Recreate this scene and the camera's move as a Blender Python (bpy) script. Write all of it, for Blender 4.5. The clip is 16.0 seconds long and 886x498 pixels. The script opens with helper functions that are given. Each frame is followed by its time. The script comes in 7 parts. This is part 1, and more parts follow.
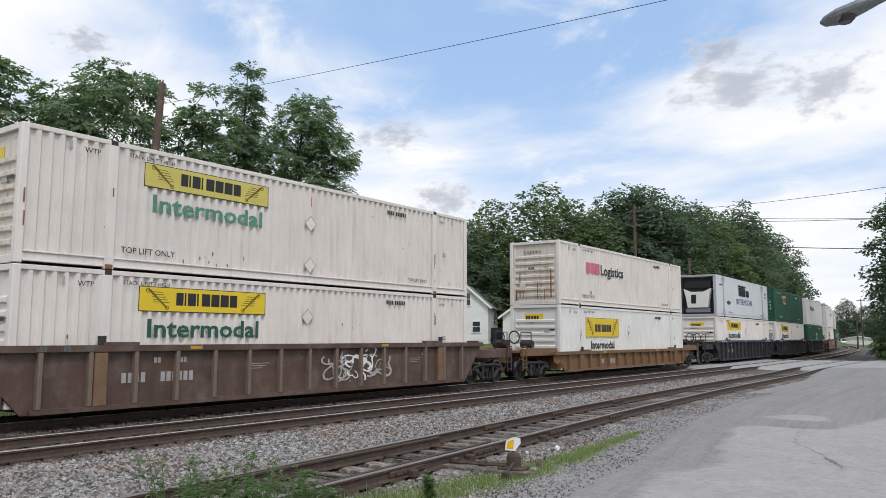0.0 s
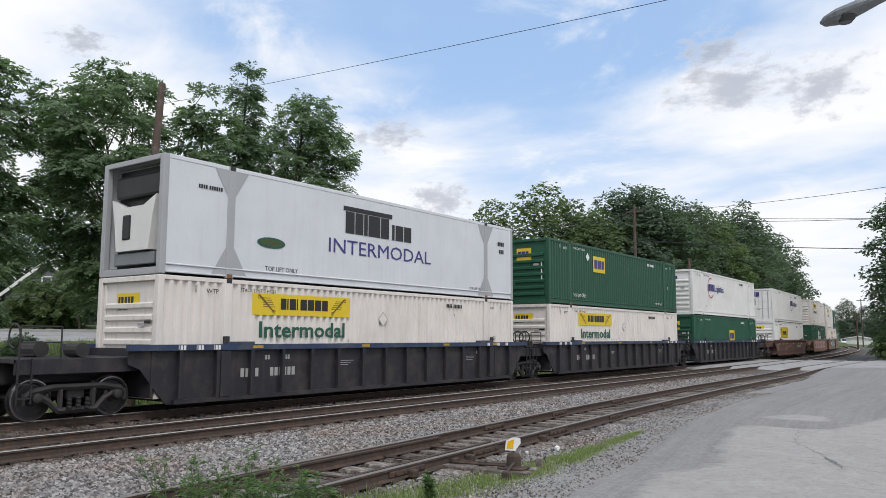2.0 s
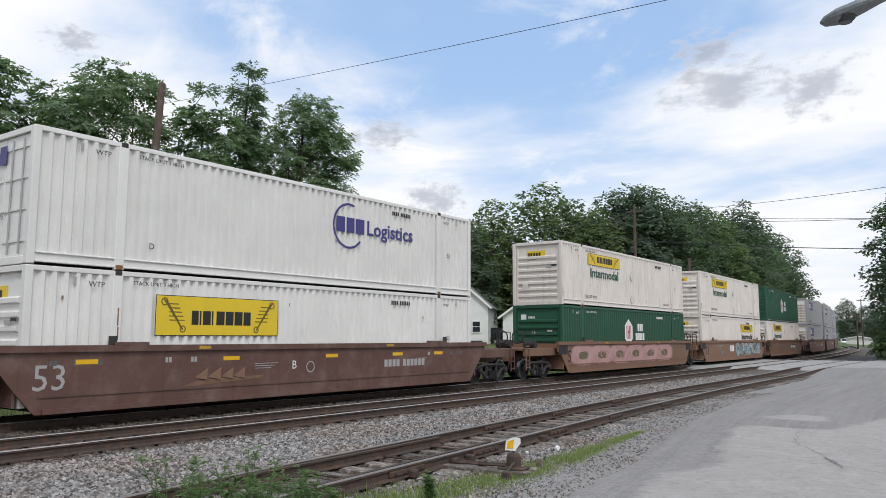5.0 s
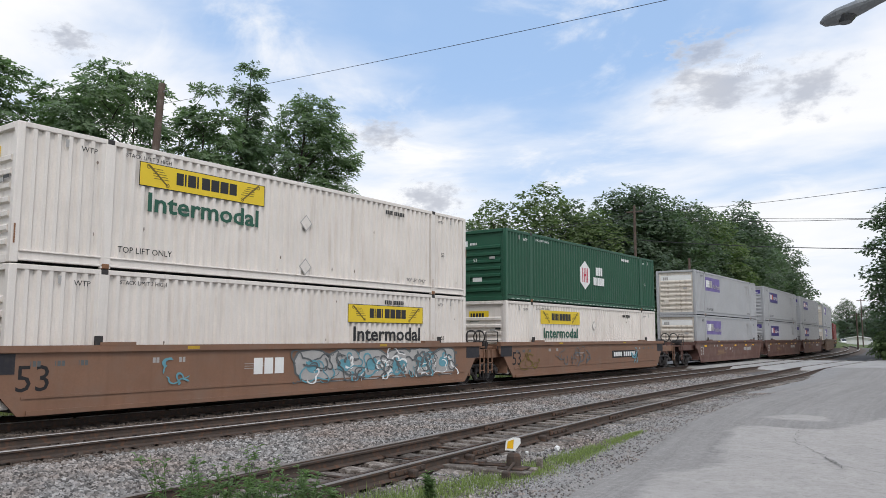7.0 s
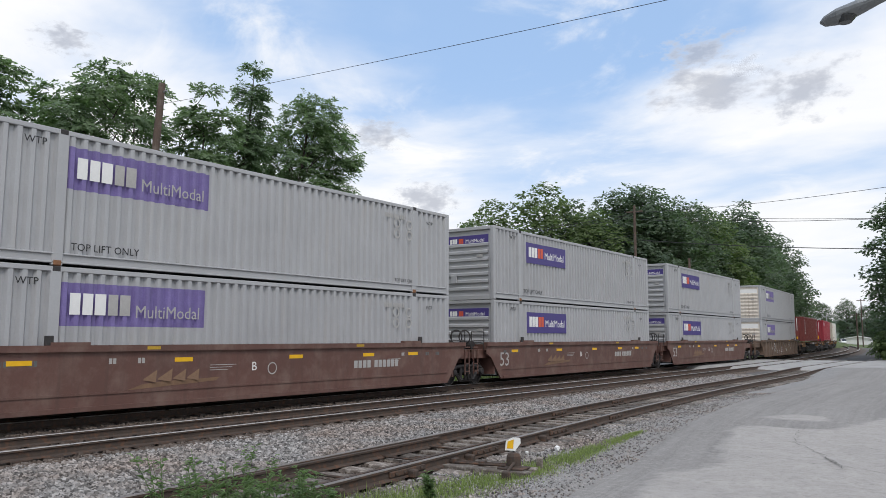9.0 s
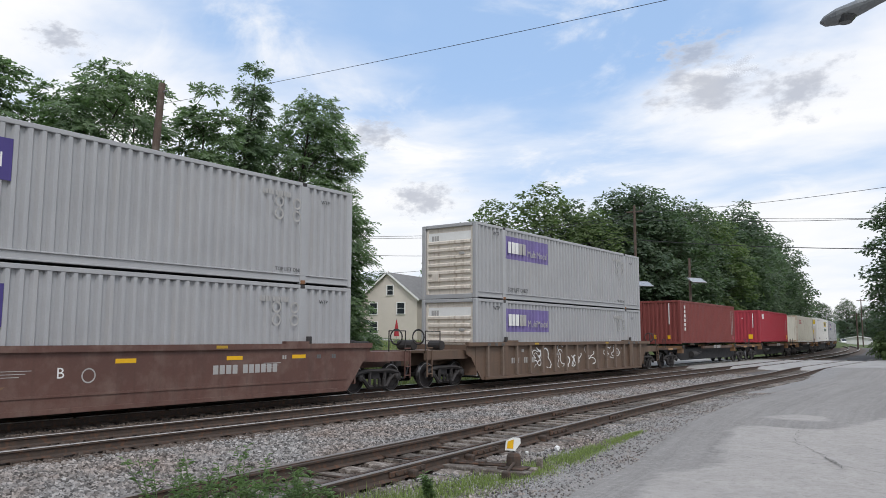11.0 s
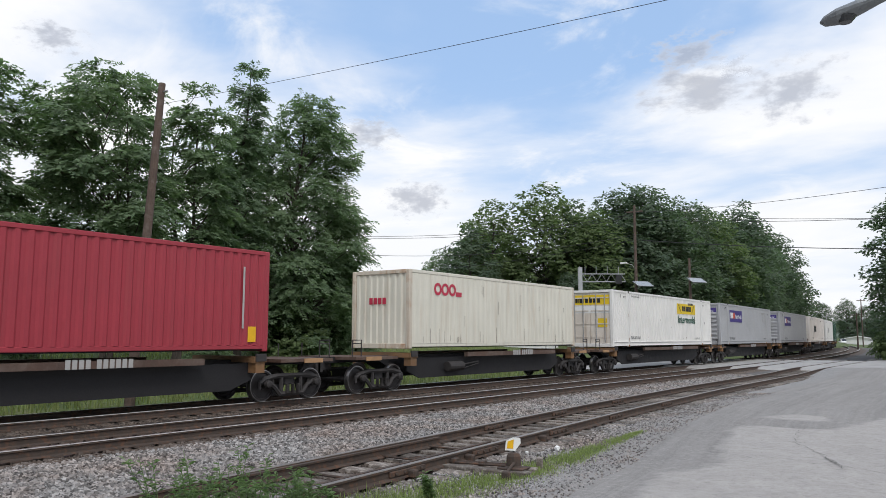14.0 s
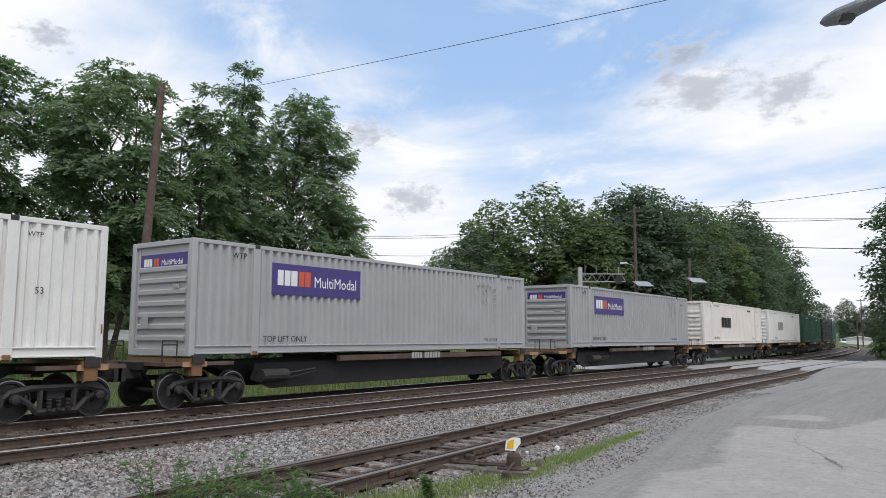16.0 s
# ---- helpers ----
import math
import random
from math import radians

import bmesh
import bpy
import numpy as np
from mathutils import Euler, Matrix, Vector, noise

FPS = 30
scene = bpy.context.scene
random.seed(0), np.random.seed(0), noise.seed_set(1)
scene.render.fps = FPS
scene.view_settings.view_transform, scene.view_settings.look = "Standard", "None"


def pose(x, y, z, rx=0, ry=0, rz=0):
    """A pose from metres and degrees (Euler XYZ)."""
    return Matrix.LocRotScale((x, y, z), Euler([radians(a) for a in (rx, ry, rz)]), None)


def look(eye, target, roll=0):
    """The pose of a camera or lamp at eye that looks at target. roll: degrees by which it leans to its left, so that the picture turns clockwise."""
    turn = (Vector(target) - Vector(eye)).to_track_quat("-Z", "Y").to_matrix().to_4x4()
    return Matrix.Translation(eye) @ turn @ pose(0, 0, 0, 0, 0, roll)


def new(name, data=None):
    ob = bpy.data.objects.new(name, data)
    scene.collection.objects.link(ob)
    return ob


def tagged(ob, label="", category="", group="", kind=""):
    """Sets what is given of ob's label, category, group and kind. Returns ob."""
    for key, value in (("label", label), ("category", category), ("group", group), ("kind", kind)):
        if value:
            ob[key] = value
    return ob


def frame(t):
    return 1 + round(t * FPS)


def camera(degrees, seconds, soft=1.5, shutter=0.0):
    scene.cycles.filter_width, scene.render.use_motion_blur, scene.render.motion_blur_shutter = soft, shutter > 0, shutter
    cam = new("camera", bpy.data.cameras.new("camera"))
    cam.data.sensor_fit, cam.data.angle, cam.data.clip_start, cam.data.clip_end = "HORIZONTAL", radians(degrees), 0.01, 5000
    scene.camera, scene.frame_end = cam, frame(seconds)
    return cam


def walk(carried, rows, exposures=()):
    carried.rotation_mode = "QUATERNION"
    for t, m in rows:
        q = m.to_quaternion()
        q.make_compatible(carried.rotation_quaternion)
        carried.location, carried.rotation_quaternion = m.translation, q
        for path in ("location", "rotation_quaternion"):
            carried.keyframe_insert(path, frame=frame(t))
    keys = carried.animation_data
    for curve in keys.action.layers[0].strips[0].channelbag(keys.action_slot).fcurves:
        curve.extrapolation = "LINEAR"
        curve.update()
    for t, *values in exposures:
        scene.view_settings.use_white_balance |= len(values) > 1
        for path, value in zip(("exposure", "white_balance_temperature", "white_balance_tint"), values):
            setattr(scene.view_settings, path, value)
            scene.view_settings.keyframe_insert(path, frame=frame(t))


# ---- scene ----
cam = camera(59.87, 16.0, soft=0.8)
EYE = (0.0, 0.0, 1.7585)
yaw, tilt = radians(35.968), radians(6.511)
AIM = (-math.sin(yaw) * math.cos(tilt), math.cos(yaw) * math.cos(tilt), EYE[2] + math.sin(tilt))
walk(cam, [(0.0, look(EYE, AIM, 0.15)), (16.0, look(EYE, AIM, 0.15))], exposures=[(0.0, 0.0), (16.0, 0.0)])

# ---- light: high thin overcast, soft sun from the camera's side ----
world = bpy.data.worlds.new("sky")
scene.world = world
world.use_nodes = True
SUN_EL, SUN_AZ = 52.0, 128.0


def sky_world():
    nt = world.node_tree
    nt.nodes.clear()
    N, K = nt.nodes.new, nt.links.new
    out, bg = N("ShaderNodeOutputWorld"), N("ShaderNodeBackground")
    sky = N("ShaderNodeTexSky")
    sky.sky_type, sky.sun_disc = "NISHITA", False
    sky.sun_elevation, sky.sun_rotation = radians(SUN_EL), radians(SUN_AZ)
    sky.air_density, sky.dust_density, sky.ozone_density = 1.0, 1.2, 1.5
    dim = N("ShaderNodeVectorMath")
    dim.operation = "SCALE"
    dim.inputs["Scale"].default_value = 0.135
    K(sky.outputs[0], dim.inputs[0])
    tc = N("ShaderNodeTexCoord")
    sep = N("ShaderNodeSeparateXYZ")
    K(tc.outputs["Generated"], sep.inputs[0])
    low = N("ShaderNodeMath")
    low.operation = "MAXIMUM"
    K(sep.outputs[2], low.inputs[0])
    low.inputs[1].default_value = 0.0
    den = N("ShaderNodeMath")
    den.operation = "ADD"
    K(low.outputs[0], den.inputs[0])
    den.inputs[1].default_value = 0.16
    px, py = N("ShaderNodeMath"), N("ShaderNodeMath")
    for m, i in ((px, 0), (py, 1)):
        m.operation = "DIVIDE"
        K(sep.outputs[i], m.inputs[0])
        K(den.outputs[0], m.inputs[1])
    com = N("ShaderNodeCombineXYZ")
    K(px.outputs[0], com.inputs[0])
    K(py.outputs[0], com.inputs[1])

    def cloud(scale, detail, rough, warp, lo, hi, seed):
        mp = N("ShaderNodeMapping")
        mp.inputs["Location"].default_value = (seed, seed * 0.37, 0)
        mp.inputs["Rotation"].default_value = (0, 0, 0.5)
        mp.inputs["Scale"].default_value = (1.0, 1.25, 1)
        K(com.outputs[0], mp.inputs[0])
        n = N("ShaderNodeTexNoise")
        n.inputs["Scale"].default_value = scale
        n.inputs["Detail"].default_value = detail
        n.inputs["Roughness"].default_value = rough
        n.inputs["Distortion"].default_value = warp
        K(mp.outputs[0], n.inputs["Vector"])
        r = N("ShaderNodeMapRange")
        r.interpolation_type = "SMOOTHSTEP"
        r.inputs["From Min"].default_value, r.inputs["From Max"].default_value = lo, hi
        K(n.outputs[0], r.inputs["Value"])
        return r.outputs[0]

    def mix(fac, a, b):
        m = N("ShaderNodeMix")
        m.data_type = "RGBA"
        for k, v in ((0, fac), (6, a), (7, b)):
            if hasattr(v, "links"):
                K(v, m.inputs[k])
            else:
                m.inputs[k].default_value = v if k == 0 else (*v, 1)
        return m.outputs[2]

    # thin veil everywhere, white banks, and a whitish band low down
    veil = mix(0.7, dim.outputs[0], (0.42, 0.62, 0.95))
    banks = mix(cloud(0.62, 7, 0.52, 0.35, 0.36, 0.56, 3.3), veil, (0.93, 0.94, 0.97))
    fine = mix(cloud(1.7, 8, 0.6, 0.5, 0.48, 0.74, 8.1), banks, (1.0, 0.99, 0.98))
    band = N("ShaderNodeMapRange")
    band.interpolation_type = "SMOOTHSTEP"
    band.inputs["From Min"].default_value, band.inputs["From Max"].default_value = 0.34, 0.02
    K(sep.outputs[2], band.inputs["Value"])
    low_m = N("ShaderNodeMath")
    low_m.operation = "MULTIPLY"
    K(band.outputs[0], low_m.inputs[0])
    low_m.inputs[1].default_value = 0.55
    whole = mix(low_m.outputs[0], fine, (0.90, 0.92, 0.955))
    K(whole, bg.inputs["Color"])
    bg.inputs["Strength"].default_value = 1.06
    K(bg.outputs[0], out.inputs[0])


sky_world()
sun = new("sun", bpy.data.lights.new("sun", "SUN"))
sun.data.energy, sun.data.angle, sun.data.color = 1.6, radians(16), (1.0, 0.97, 0.93)
sun_dir = Vector((math.sin(radians(SUN_AZ)) * math.cos(radians(SUN_EL)), math.cos(radians(SUN_AZ)) * math.cos(radians(SUN_EL)), math.sin(radians(SUN_EL))))
sun.matrix_basis = look(sun_dir * 100, (0, 0, 0))


# ---- materials ----
def nodes_of(name):
    m = bpy.data.materials.new(name)
    m.use_nodes = True
    nt = m.node_tree
    return m, nt, nt.nodes["Principled BSDF"]


def noise_node(nt, coord, scale, detail=4, rough=0.55, stretch=None):
    n = nt.nodes.new("ShaderNodeTexNoise")
    n.inputs["Scale"].default_value, n.inputs["Detail"].default_value, n.inputs["Roughness"].default_value = scale, detail, rough
    if stretch:
        mp = nt.nodes.new("ShaderNodeMapping")
        mp.inputs["Scale"].default_value = stretch
        nt.links.new(coord, mp.inputs[0])
        coord = mp.outputs[0]
    nt.links.new(coord, n.inputs["Vector"])
    return n.outputs[0]


def ramp(nt, value, lo, hi, a=0.0, b=1.0):
    r = nt.nodes.new("ShaderNodeMapRange")
    for k, v in (("From Min", lo), ("From Max", hi), ("To Min", a), ("To Max", b)):
        r.inputs[k].default_value = v
    nt.links.new(value, r.inputs["Value"])
    return r.outputs[0]


def mixc(nt, fac, a, b, mode="MIX"):
    m = nt.nodes.new("ShaderNodeMix")
    m.data_type, m.blend_type = "RGBA", mode
    for k, v in ((0, fac), (6, a), (7, b)):
        if hasattr(v, "links"):
            nt.links.new(v, m.inputs[k])
        else:
            m.inputs[k].default_value = v if k == 0 else (*v, 1)
    return m.outputs[2]


def tone(c, k):
    return tuple(min(1.0, max(0.0, x * k)) for x in c)


def mat(name, base, rough=0.6, metal=0.0, scale=3.0, var=0.25, fine=40.0, bump=0.15, second=None, cover=(0.45, 0.7),
        streak=None, streak_amount=0.5, by_object=0.0, by_island=0.0, coord="Object", spec=0.4):
    """Base colour with a coarse and a fine variation, an optional second colour in patches and streaks that run down."""
    m, nt, b = nodes_of(name)
    tc = nt.nodes.new("ShaderNodeTexCoord").outputs[coord] if coord != "World" else nt.nodes.new("ShaderNodeNewGeometry").outputs["Position"]
    coarse = noise_node(nt, tc, scale, 5, 0.6)
    small = noise_node(nt, tc, fine, 4, 0.6)
    col = mixc(nt, ramp(nt, coarse, 0.3, 0.7), tone(base, 1 - var), tone(base, 1 + var * 0.6))
    col = mixc(nt, ramp(nt, small, 0.35, 0.7, 0, 0.45), col, tone(base, 1 - 1.6 * var))
    if second:
        patch = noise_node(nt, tc, scale * 1.7, 6, 0.65)
        col = mixc(nt, ramp(nt, patch, *cover), col, second)
    if streak:
        lines = noise_node(nt, tc, 1.0, 5, 0.6, (5.0, 5.0, 0.35))
        col = mixc(nt, ramp(nt, lines, 0.52, 0.8, 0, streak_amount), col, streak)
    if by_object:
        info = nt.nodes.new("ShaderNodeObjectInfo")
        col = mixc(nt, 1.0, col, mixc(nt, info.outputs["Random"], (1 - by_object,) * 3, (1 + by_object * 0.5,) * 3), "MULTIPLY")
    if by_island:
        geo = nt.nodes.new("ShaderNodeNewGeometry")
        col = mixc(nt, 1.0, col, mixc(nt, geo.outputs["Random Per Island"], (1 - by_island,) * 3, (1 + by_island,) * 3), "MULTIPLY")
    nt.links.new(col, b.inputs["Base Color"])
    nt.links.new(ramp(nt, coarse, 0.3, 0.7, rough * 0.85, min(1, rough * 1.12)), b.inputs["Roughness"])
    b.inputs["Metallic"].default_value = metal
    b.inputs["Specular IOR Level"].default_value = spec
    if bump:
        bp = nt.nodes.new("ShaderNodeBump")
        bp.inputs["Strength"].default_value, bp.inputs["Distance"].default_value = bump, 0.02
        nt.links.new(small, bp.inputs["Height"])
        nt.links.new(bp.outputs[0], b.inputs["Normal"])
    return m


def leaf_mat(name, base, var=0.32):
    m, nt, b = nodes_of(name)
    geo = nt.nodes.new("ShaderNodeNewGeometry")
    tc = nt.nodes.new("ShaderNodeTexCoord").outputs["Object"]
    col = mixc(nt, geo.outputs["Random Per Island"], tone(base, 1 - var), tone(base, 1 + var))
    col = mixc(nt, ramp(nt, noise_node(nt, tc, 0.5, 3), 0.35, 0.7, 0, 0.5), col, (base[0] * 1.25, base[1] * 1.2, base[2] * 1.0))
    nt.links.new(col, b.inputs["Base Color"])
    b.inputs["Roughness"].default_value = 0.55
    b.inputs["Specular IOR Level"].default_value = 0.25
    tr = nt.nodes.new("ShaderNodeBsdfTranslucent")
    nt.links.new(mixc(nt, 1.0, col, (1.25, 1.5, 0.9), "MULTIPLY"), tr.inputs["Color"])
    mx = nt.nodes.new("ShaderNodeMixShader")
    mx.inputs[0].default_value = 0.45
    nt.links.new(b.outputs[0], mx.inputs[1])
    nt.links.new(tr.outputs[0], mx.inputs[2])
    nt.links.new(mx.outputs[0], nt.nodes["Material Output"].inputs[0])
    return m


M = {}
RUST = (0.16, 0.075, 0.04)


def paint(name, c, dirt=(0.25, 0.2, 0.16), amount=0.35, rough=0.5, var=0.08, second=None, cover=(0.5, 0.8)):
    M[name] = mat(name, c, rough, 0, 0.9, var, 25, 0.04, second, cover, dirt, amount, 0.06)


paint("white_paint", (0.75, 0.70, 0.655), (0.46, 0.38, 0.32), 0.5)
paint("bright_white", (0.75, 0.74, 0.715), (0.6, 0.58, 0.54), 0.22)
paint("grey_paint", (0.385, 0.39, 0.405), (0.40, 0.37, 0.34), 0.35)
paint("silver_paint", (0.66, 0.68, 0.71), (0.5, 0.48, 0.46), 0.25)
paint("cream_paint", (0.68, 0.655, 0.565), (0.36, 0.24, 0.15), 0.45)
paint("cream_rusted", (0.60, 0.54, 0.45), (0.33, 0.20, 0.12), 0.9, 0.6, 0.15, (0.40, 0.25, 0.15), (0.50, 0.72))
paint("green_paint", (0.020, 0.090, 0.052), (0.04, 0.075, 0.055), 0.35)
paint("dark_green_paint", (0.018, 0.075, 0.045), (0.03, 0.05, 0.04), 0.3)
paint("maroon_paint", (0.19, 0.045, 0.040), (0.15, 0.05, 0.04), 0.4)
paint("red_paint", (0.34, 0.035, 0.052), (0.22, 0.05, 0.05), 0.35)
paint("grimy_white", (0.69, 0.63, 0.56), (0.30, 0.21, 0.14), 0.75)
paint("car_brown", (0.105, 0.062, 0.047), (0.05, 0.035, 0.03), 0.6, 0.7, 0.25, (0.15, 0.115, 0.095), (0.46, 0.72))
paint("car_maroon", (0.125, 0.062, 0.05), (0.06, 0.04, 0.035), 0.5, 0.65, 0.15, (0.17, 0.11, 0.09), (0.46, 0.72))
paint("car_tan", (0.215, 0.115, 0.052), (0.15, 0.08, 0.045), 0.6, 0.65, 0.2, (0.13, 0.085, 0.055), (0.46, 0.72))
paint("car_tan_smooth", (0.225, 0.122, 0.078), (0.17, 0.09, 0.055), 0.55, 0.65, 0.15, (0.20, 0.125, 0.09), (0.46, 0.72))
paint("car_black", (0.024, 0.023, 0.03), (0.055, 0.044, 0.04), 0.5, 0.6, 0.2, (0.06, 0.05, 0.045), (0.46, 0.72))
paint("car_blue", (0.03, 0.05, 0.11), (0.06, 0.055, 0.06), 0.4, 0.6, 0.2, (0.08, 0.085, 0.10), (0.46, 0.72))
paint("car_grey_rib", (0.16, 0.105, 0.075), (0.07, 0.05, 0.04), 0.6, 0.7, 0.25, (0.11, 0.08, 0.06), (0.46, 0.72))
M["truck_steel"] = mat("truck_steel", (0.05, 0.046, 0.046), 0.7, 0.2, 4, 0.35, 50, 0.25, RUST, (0.62, 0.9))
M["wheel_steel"] = mat("wheel_steel", (0.055, 0.05, 0.05), 0.55, 0.5, 5, 0.3, 50, 0.1)
M["tread_steel"] = mat("tread_steel", (0.28, 0.27, 0.27), 0.35, 1.0, 5, 0.1, 50, 0.03)
M["under_black"] = mat("under_black", (0.022, 0.021, 0.023), 0.75, 0.1, 3, 0.3, 30, 0.2)
M["yellow_sign"] = mat("yellow_sign", (0.74, 0.53, 0.025), 0.5, 0, 2, 0.06, 30, 0.02)
M["yellow_faded"] = mat("yellow_faded", (0.60, 0.52, 0.13), 0.6, 0, 2, 0.12, 30, 0.02)
M["ink_ochre"] = mat("ink_ochre", (0.16, 0.115, 0.02), 0.6, 0, 3, 0.2, 40, 0)
M["scuff_dark"] = mat("scuff_dark", (0.24, 0.19, 0.16), 0.8, 0, 6, 0.4, 40, 0)
M["slate_spray"] = mat("slate_spray", (0.13, 0.14, 0.145), 0.6, 0, 2, 0.3, 30, 0)
M["pale_rose"] = mat("pale_rose", (0.50, 0.30, 0.29), 0.6, 0, 2, 0.25, 30, 0)
M["olive_spray"] = mat("olive_spray", (0.17, 0.14, 0.08), 0.7, 0, 2, 0.3, 30, 0)
M["dull_yellow"] = mat("dull_yellow", (0.50, 0.31, 0.03), 0.6, 0, 5, 0.25, 40, 0)
# ribs painted lighter than their panels as if catching light, with rust patches
M["lit_rib_rust"] = mat("lit_rib_rust", (0.20, 0.15, 0.12), 0.8, 0, 3, 0.3, 40, 0.15, RUST, (0.55, 0.8))
# near-black ballast: the train's shade is put into the stone colour
M["shade_stone"] = mat("shade_stone", (0.05, 0.04, 0.036), 0.9, 0, 1.2, 0.35, 22, 1.0, (0.08, 0.066, 0.057), (0.5, 0.8), coord="World")
M["ink_black"] = mat("ink_black", (0.02, 0.02, 0.022), 0.5, 0, 3, 0.2, 40, 0)
M["ink_green"] = mat("ink_green", (0.02, 0.10, 0.065), 0.5, 0, 3, 0.2, 40, 0)
M["ink_faded_green"] = mat("ink_faded_green", (0.09, 0.27, 0.19), 0.55, 0, 3, 0.25, 40, 0)
M["ink_white"] = mat("ink_white", (0.78, 0.78, 0.77), 0.5, 0, 3, 0.08, 40, 0)
M["ink_grey"] = mat("ink_grey", (0.42, 0.41, 0.40), 0.6, 0, 3, 0.2, 40, 0)
M["ink_red"] = mat("ink_red", (0.50, 0.03, 0.07), 0.5, 0, 3, 0.15, 40, 0)
M["ink_pink"] = mat("ink_pink", (0.62, 0.14, 0.22), 0.5, 0, 3, 0.15, 40, 0)
M["ink_navy"] = mat("ink_navy", (0.05, 0.045, 0.20), 0.5, 0, 3, 0.15, 40, 0)
M["ink_purple"] = mat("ink_purple", (0.062, 0.045, 0.20), 0.5, 0, 2, 0.1, 30, 0)
M["ink_faded_purple"] = mat("ink_faded_purple", (0.19, 0.15, 0.36), 0.5, 0, 2, 0.25, 30, 0)
M["ink_orange"] = mat("ink_orange", (0.62, 0.10, 0.05), 0.5, 0, 2, 0.1, 30, 0)
M["ink_teal"] = mat("ink_teal", (0.13, 0.33, 0.40), 0.5, 0, 2, 0.2, 30, 0)
M["ink_rose"] = mat("ink_rose", (0.42, 0.235, 0.225), 0.6, 0, 2, 0.25, 30, 0)
M["faded_tan"] = mat("faded_tan", (0.21, 0.125, 0.075), 0.7, 0, 3, 0.3, 40, 0)
M["rust_stain"] = mat("rust_stain", (0.27, 0.13, 0.065), 0.8, 0, 3, 0.3, 40, 0.1)
M["tan_post"] = mat("tan_post", (0.42, 0.25, 0.13), 0.7, 0, 3, 0.25, 40, 0.1)
M["rail_head"] = mat("rail_head", (0.52, 0.51, 0.50), 0.3, 0.8, 6, 0.15, 60, 0.03)
M["rail_worn"] = mat("rail_worn", (0.27, 0.245, 0.23), 0.5, 0.5, 6, 0.25, 60, 0.05)
M["rail_side"] = mat("rail_side", (0.075, 0.056, 0.046), 0.85, 0.1, 5, 0.3, 50, 0.2, RUST, (0.5, 0.8))
M["tie_wood"] = mat("tie_wood", (0.13, 0.095, 0.075), 0.9, 0, 6, 0.35, 30, 0.5, (0.25, 0.22, 0.195), (0.45, 0.7), None, 0, 0.3)
M["old_tie"] = mat("old_tie", (0.155, 0.13, 0.112), 0.9, 0, 6, 0.3, 30, 0.6, (0.38, 0.345, 0.31), (0.47, 0.72), None, 0, 0.6)
M["stone"] = mat("stone", (0.262, 0.252, 0.245), 0.9, 0, 0.35, 0.2, 12, 0.4, (0.22, 0.175, 0.15), (0.42, 0.72), None, 0, 0, 0.72)
M["ballast_bed"] = mat("ballast_bed", (0.13, 0.127, 0.125), 0.95, 0, 1.2, 0.3, 22, 1.0, (0.15, 0.12, 0.10), (0.5, 0.75), coord="World")
M["rusty_ballast"] = mat("rusty_ballast", (0.115, 0.088, 0.072), 0.95, 0, 1.2, 0.35, 22, 1.0, (0.19, 0.17, 0.155), (0.5, 0.8), coord="World")
M["gravel"] = mat("gravel", (0.23, 0.225, 0.22), 0.95, 0, 0.9, 0.3, 35, 0.8, (0.30, 0.29, 0.28), (0.5, 0.75), coord="World")
M["asphalt"] = mat("asphalt", (0.36, 0.352, 0.342), 0.9, 0, 0.35, 0.14, 60, 0.3, (0.16, 0.155, 0.15), (0.5, 0.8), coord="World")
M["dark_asphalt"] = mat("dark_asphalt", (0.20, 0.196, 0.192), 0.9, 0, 0.5, 0.2, 60, 0.3, (0.20, 0.195, 0.19), (0.5, 0.75), coord="World")
M["light_asphalt"] = mat("light_asphalt", (0.44, 0.43, 0.415), 0.9, 0, 0.7, 0.20, 9, 0.4, (0.27, 0.263, 0.255), (0.45, 0.66), coord="World")
M["crack"] = mat("crack", (0.10, 0.098, 0.095), 0.95, 0, 2, 0.3, 40, 0, coord="World")
M["grass_ground"] = mat("grass_ground", (0.085, 0.125, 0.035), 0.95, 0, 0.5, 0.35, 14, 0.7, (0.15, 0.15, 0.07), (0.5, 0.75), coord="World")
M["bark"] = mat("bark", (0.085, 0.07, 0.058), 0.9, 0, 3, 0.3, 18, 0.6)
M["pole_wood"] = mat("pole_wood", (0.105, 0.075, 0.06), 0.9, 0, 2, 0.3, 20, 0.3, (0.17, 0.14, 0.12), (0.5, 0.8))
M["galv"] = mat("galv", (0.42, 0.43, 0.44), 0.5, 0.6, 4, 0.15, 40, 0.05)
M["dull_grey"] = mat("dull_grey", (0.22, 0.235, 0.25), 0.55, 0.3, 4, 0.12, 40, 0.03)
M["wire"] = mat("wire", (0.03, 0.03, 0.032), 0.7, 0, 4, 0.1, 40, 0)
M["leaf_dark"] = leaf_mat("leaf_dark", (0.128, 0.18, 0.118))
M["leaf_mid"] = leaf_mat("leaf_mid", (0.142, 0.198, 0.122))
M["leaf_light"] = leaf_mat("leaf_light", (0.122, 0.165, 0.078))
# far foliage: distance haze is worked into this bluer green
M["leaf_far"] = leaf_mat("leaf_far", (0.1, 0.138, 0.098))
M["leaf_wood"] = leaf_mat("leaf_wood", (0.092, 0.132, 0.084))
M["weed"] = leaf_mat("weed", (0.125, 0.185, 0.085), 0.35)
M["dry_grass"] = leaf_mat("dry_grass", (0.20, 0.225, 0.105), 0.35)
M["grass"] = leaf_mat("grass", (0.20, 0.245, 0.095), 0.45)
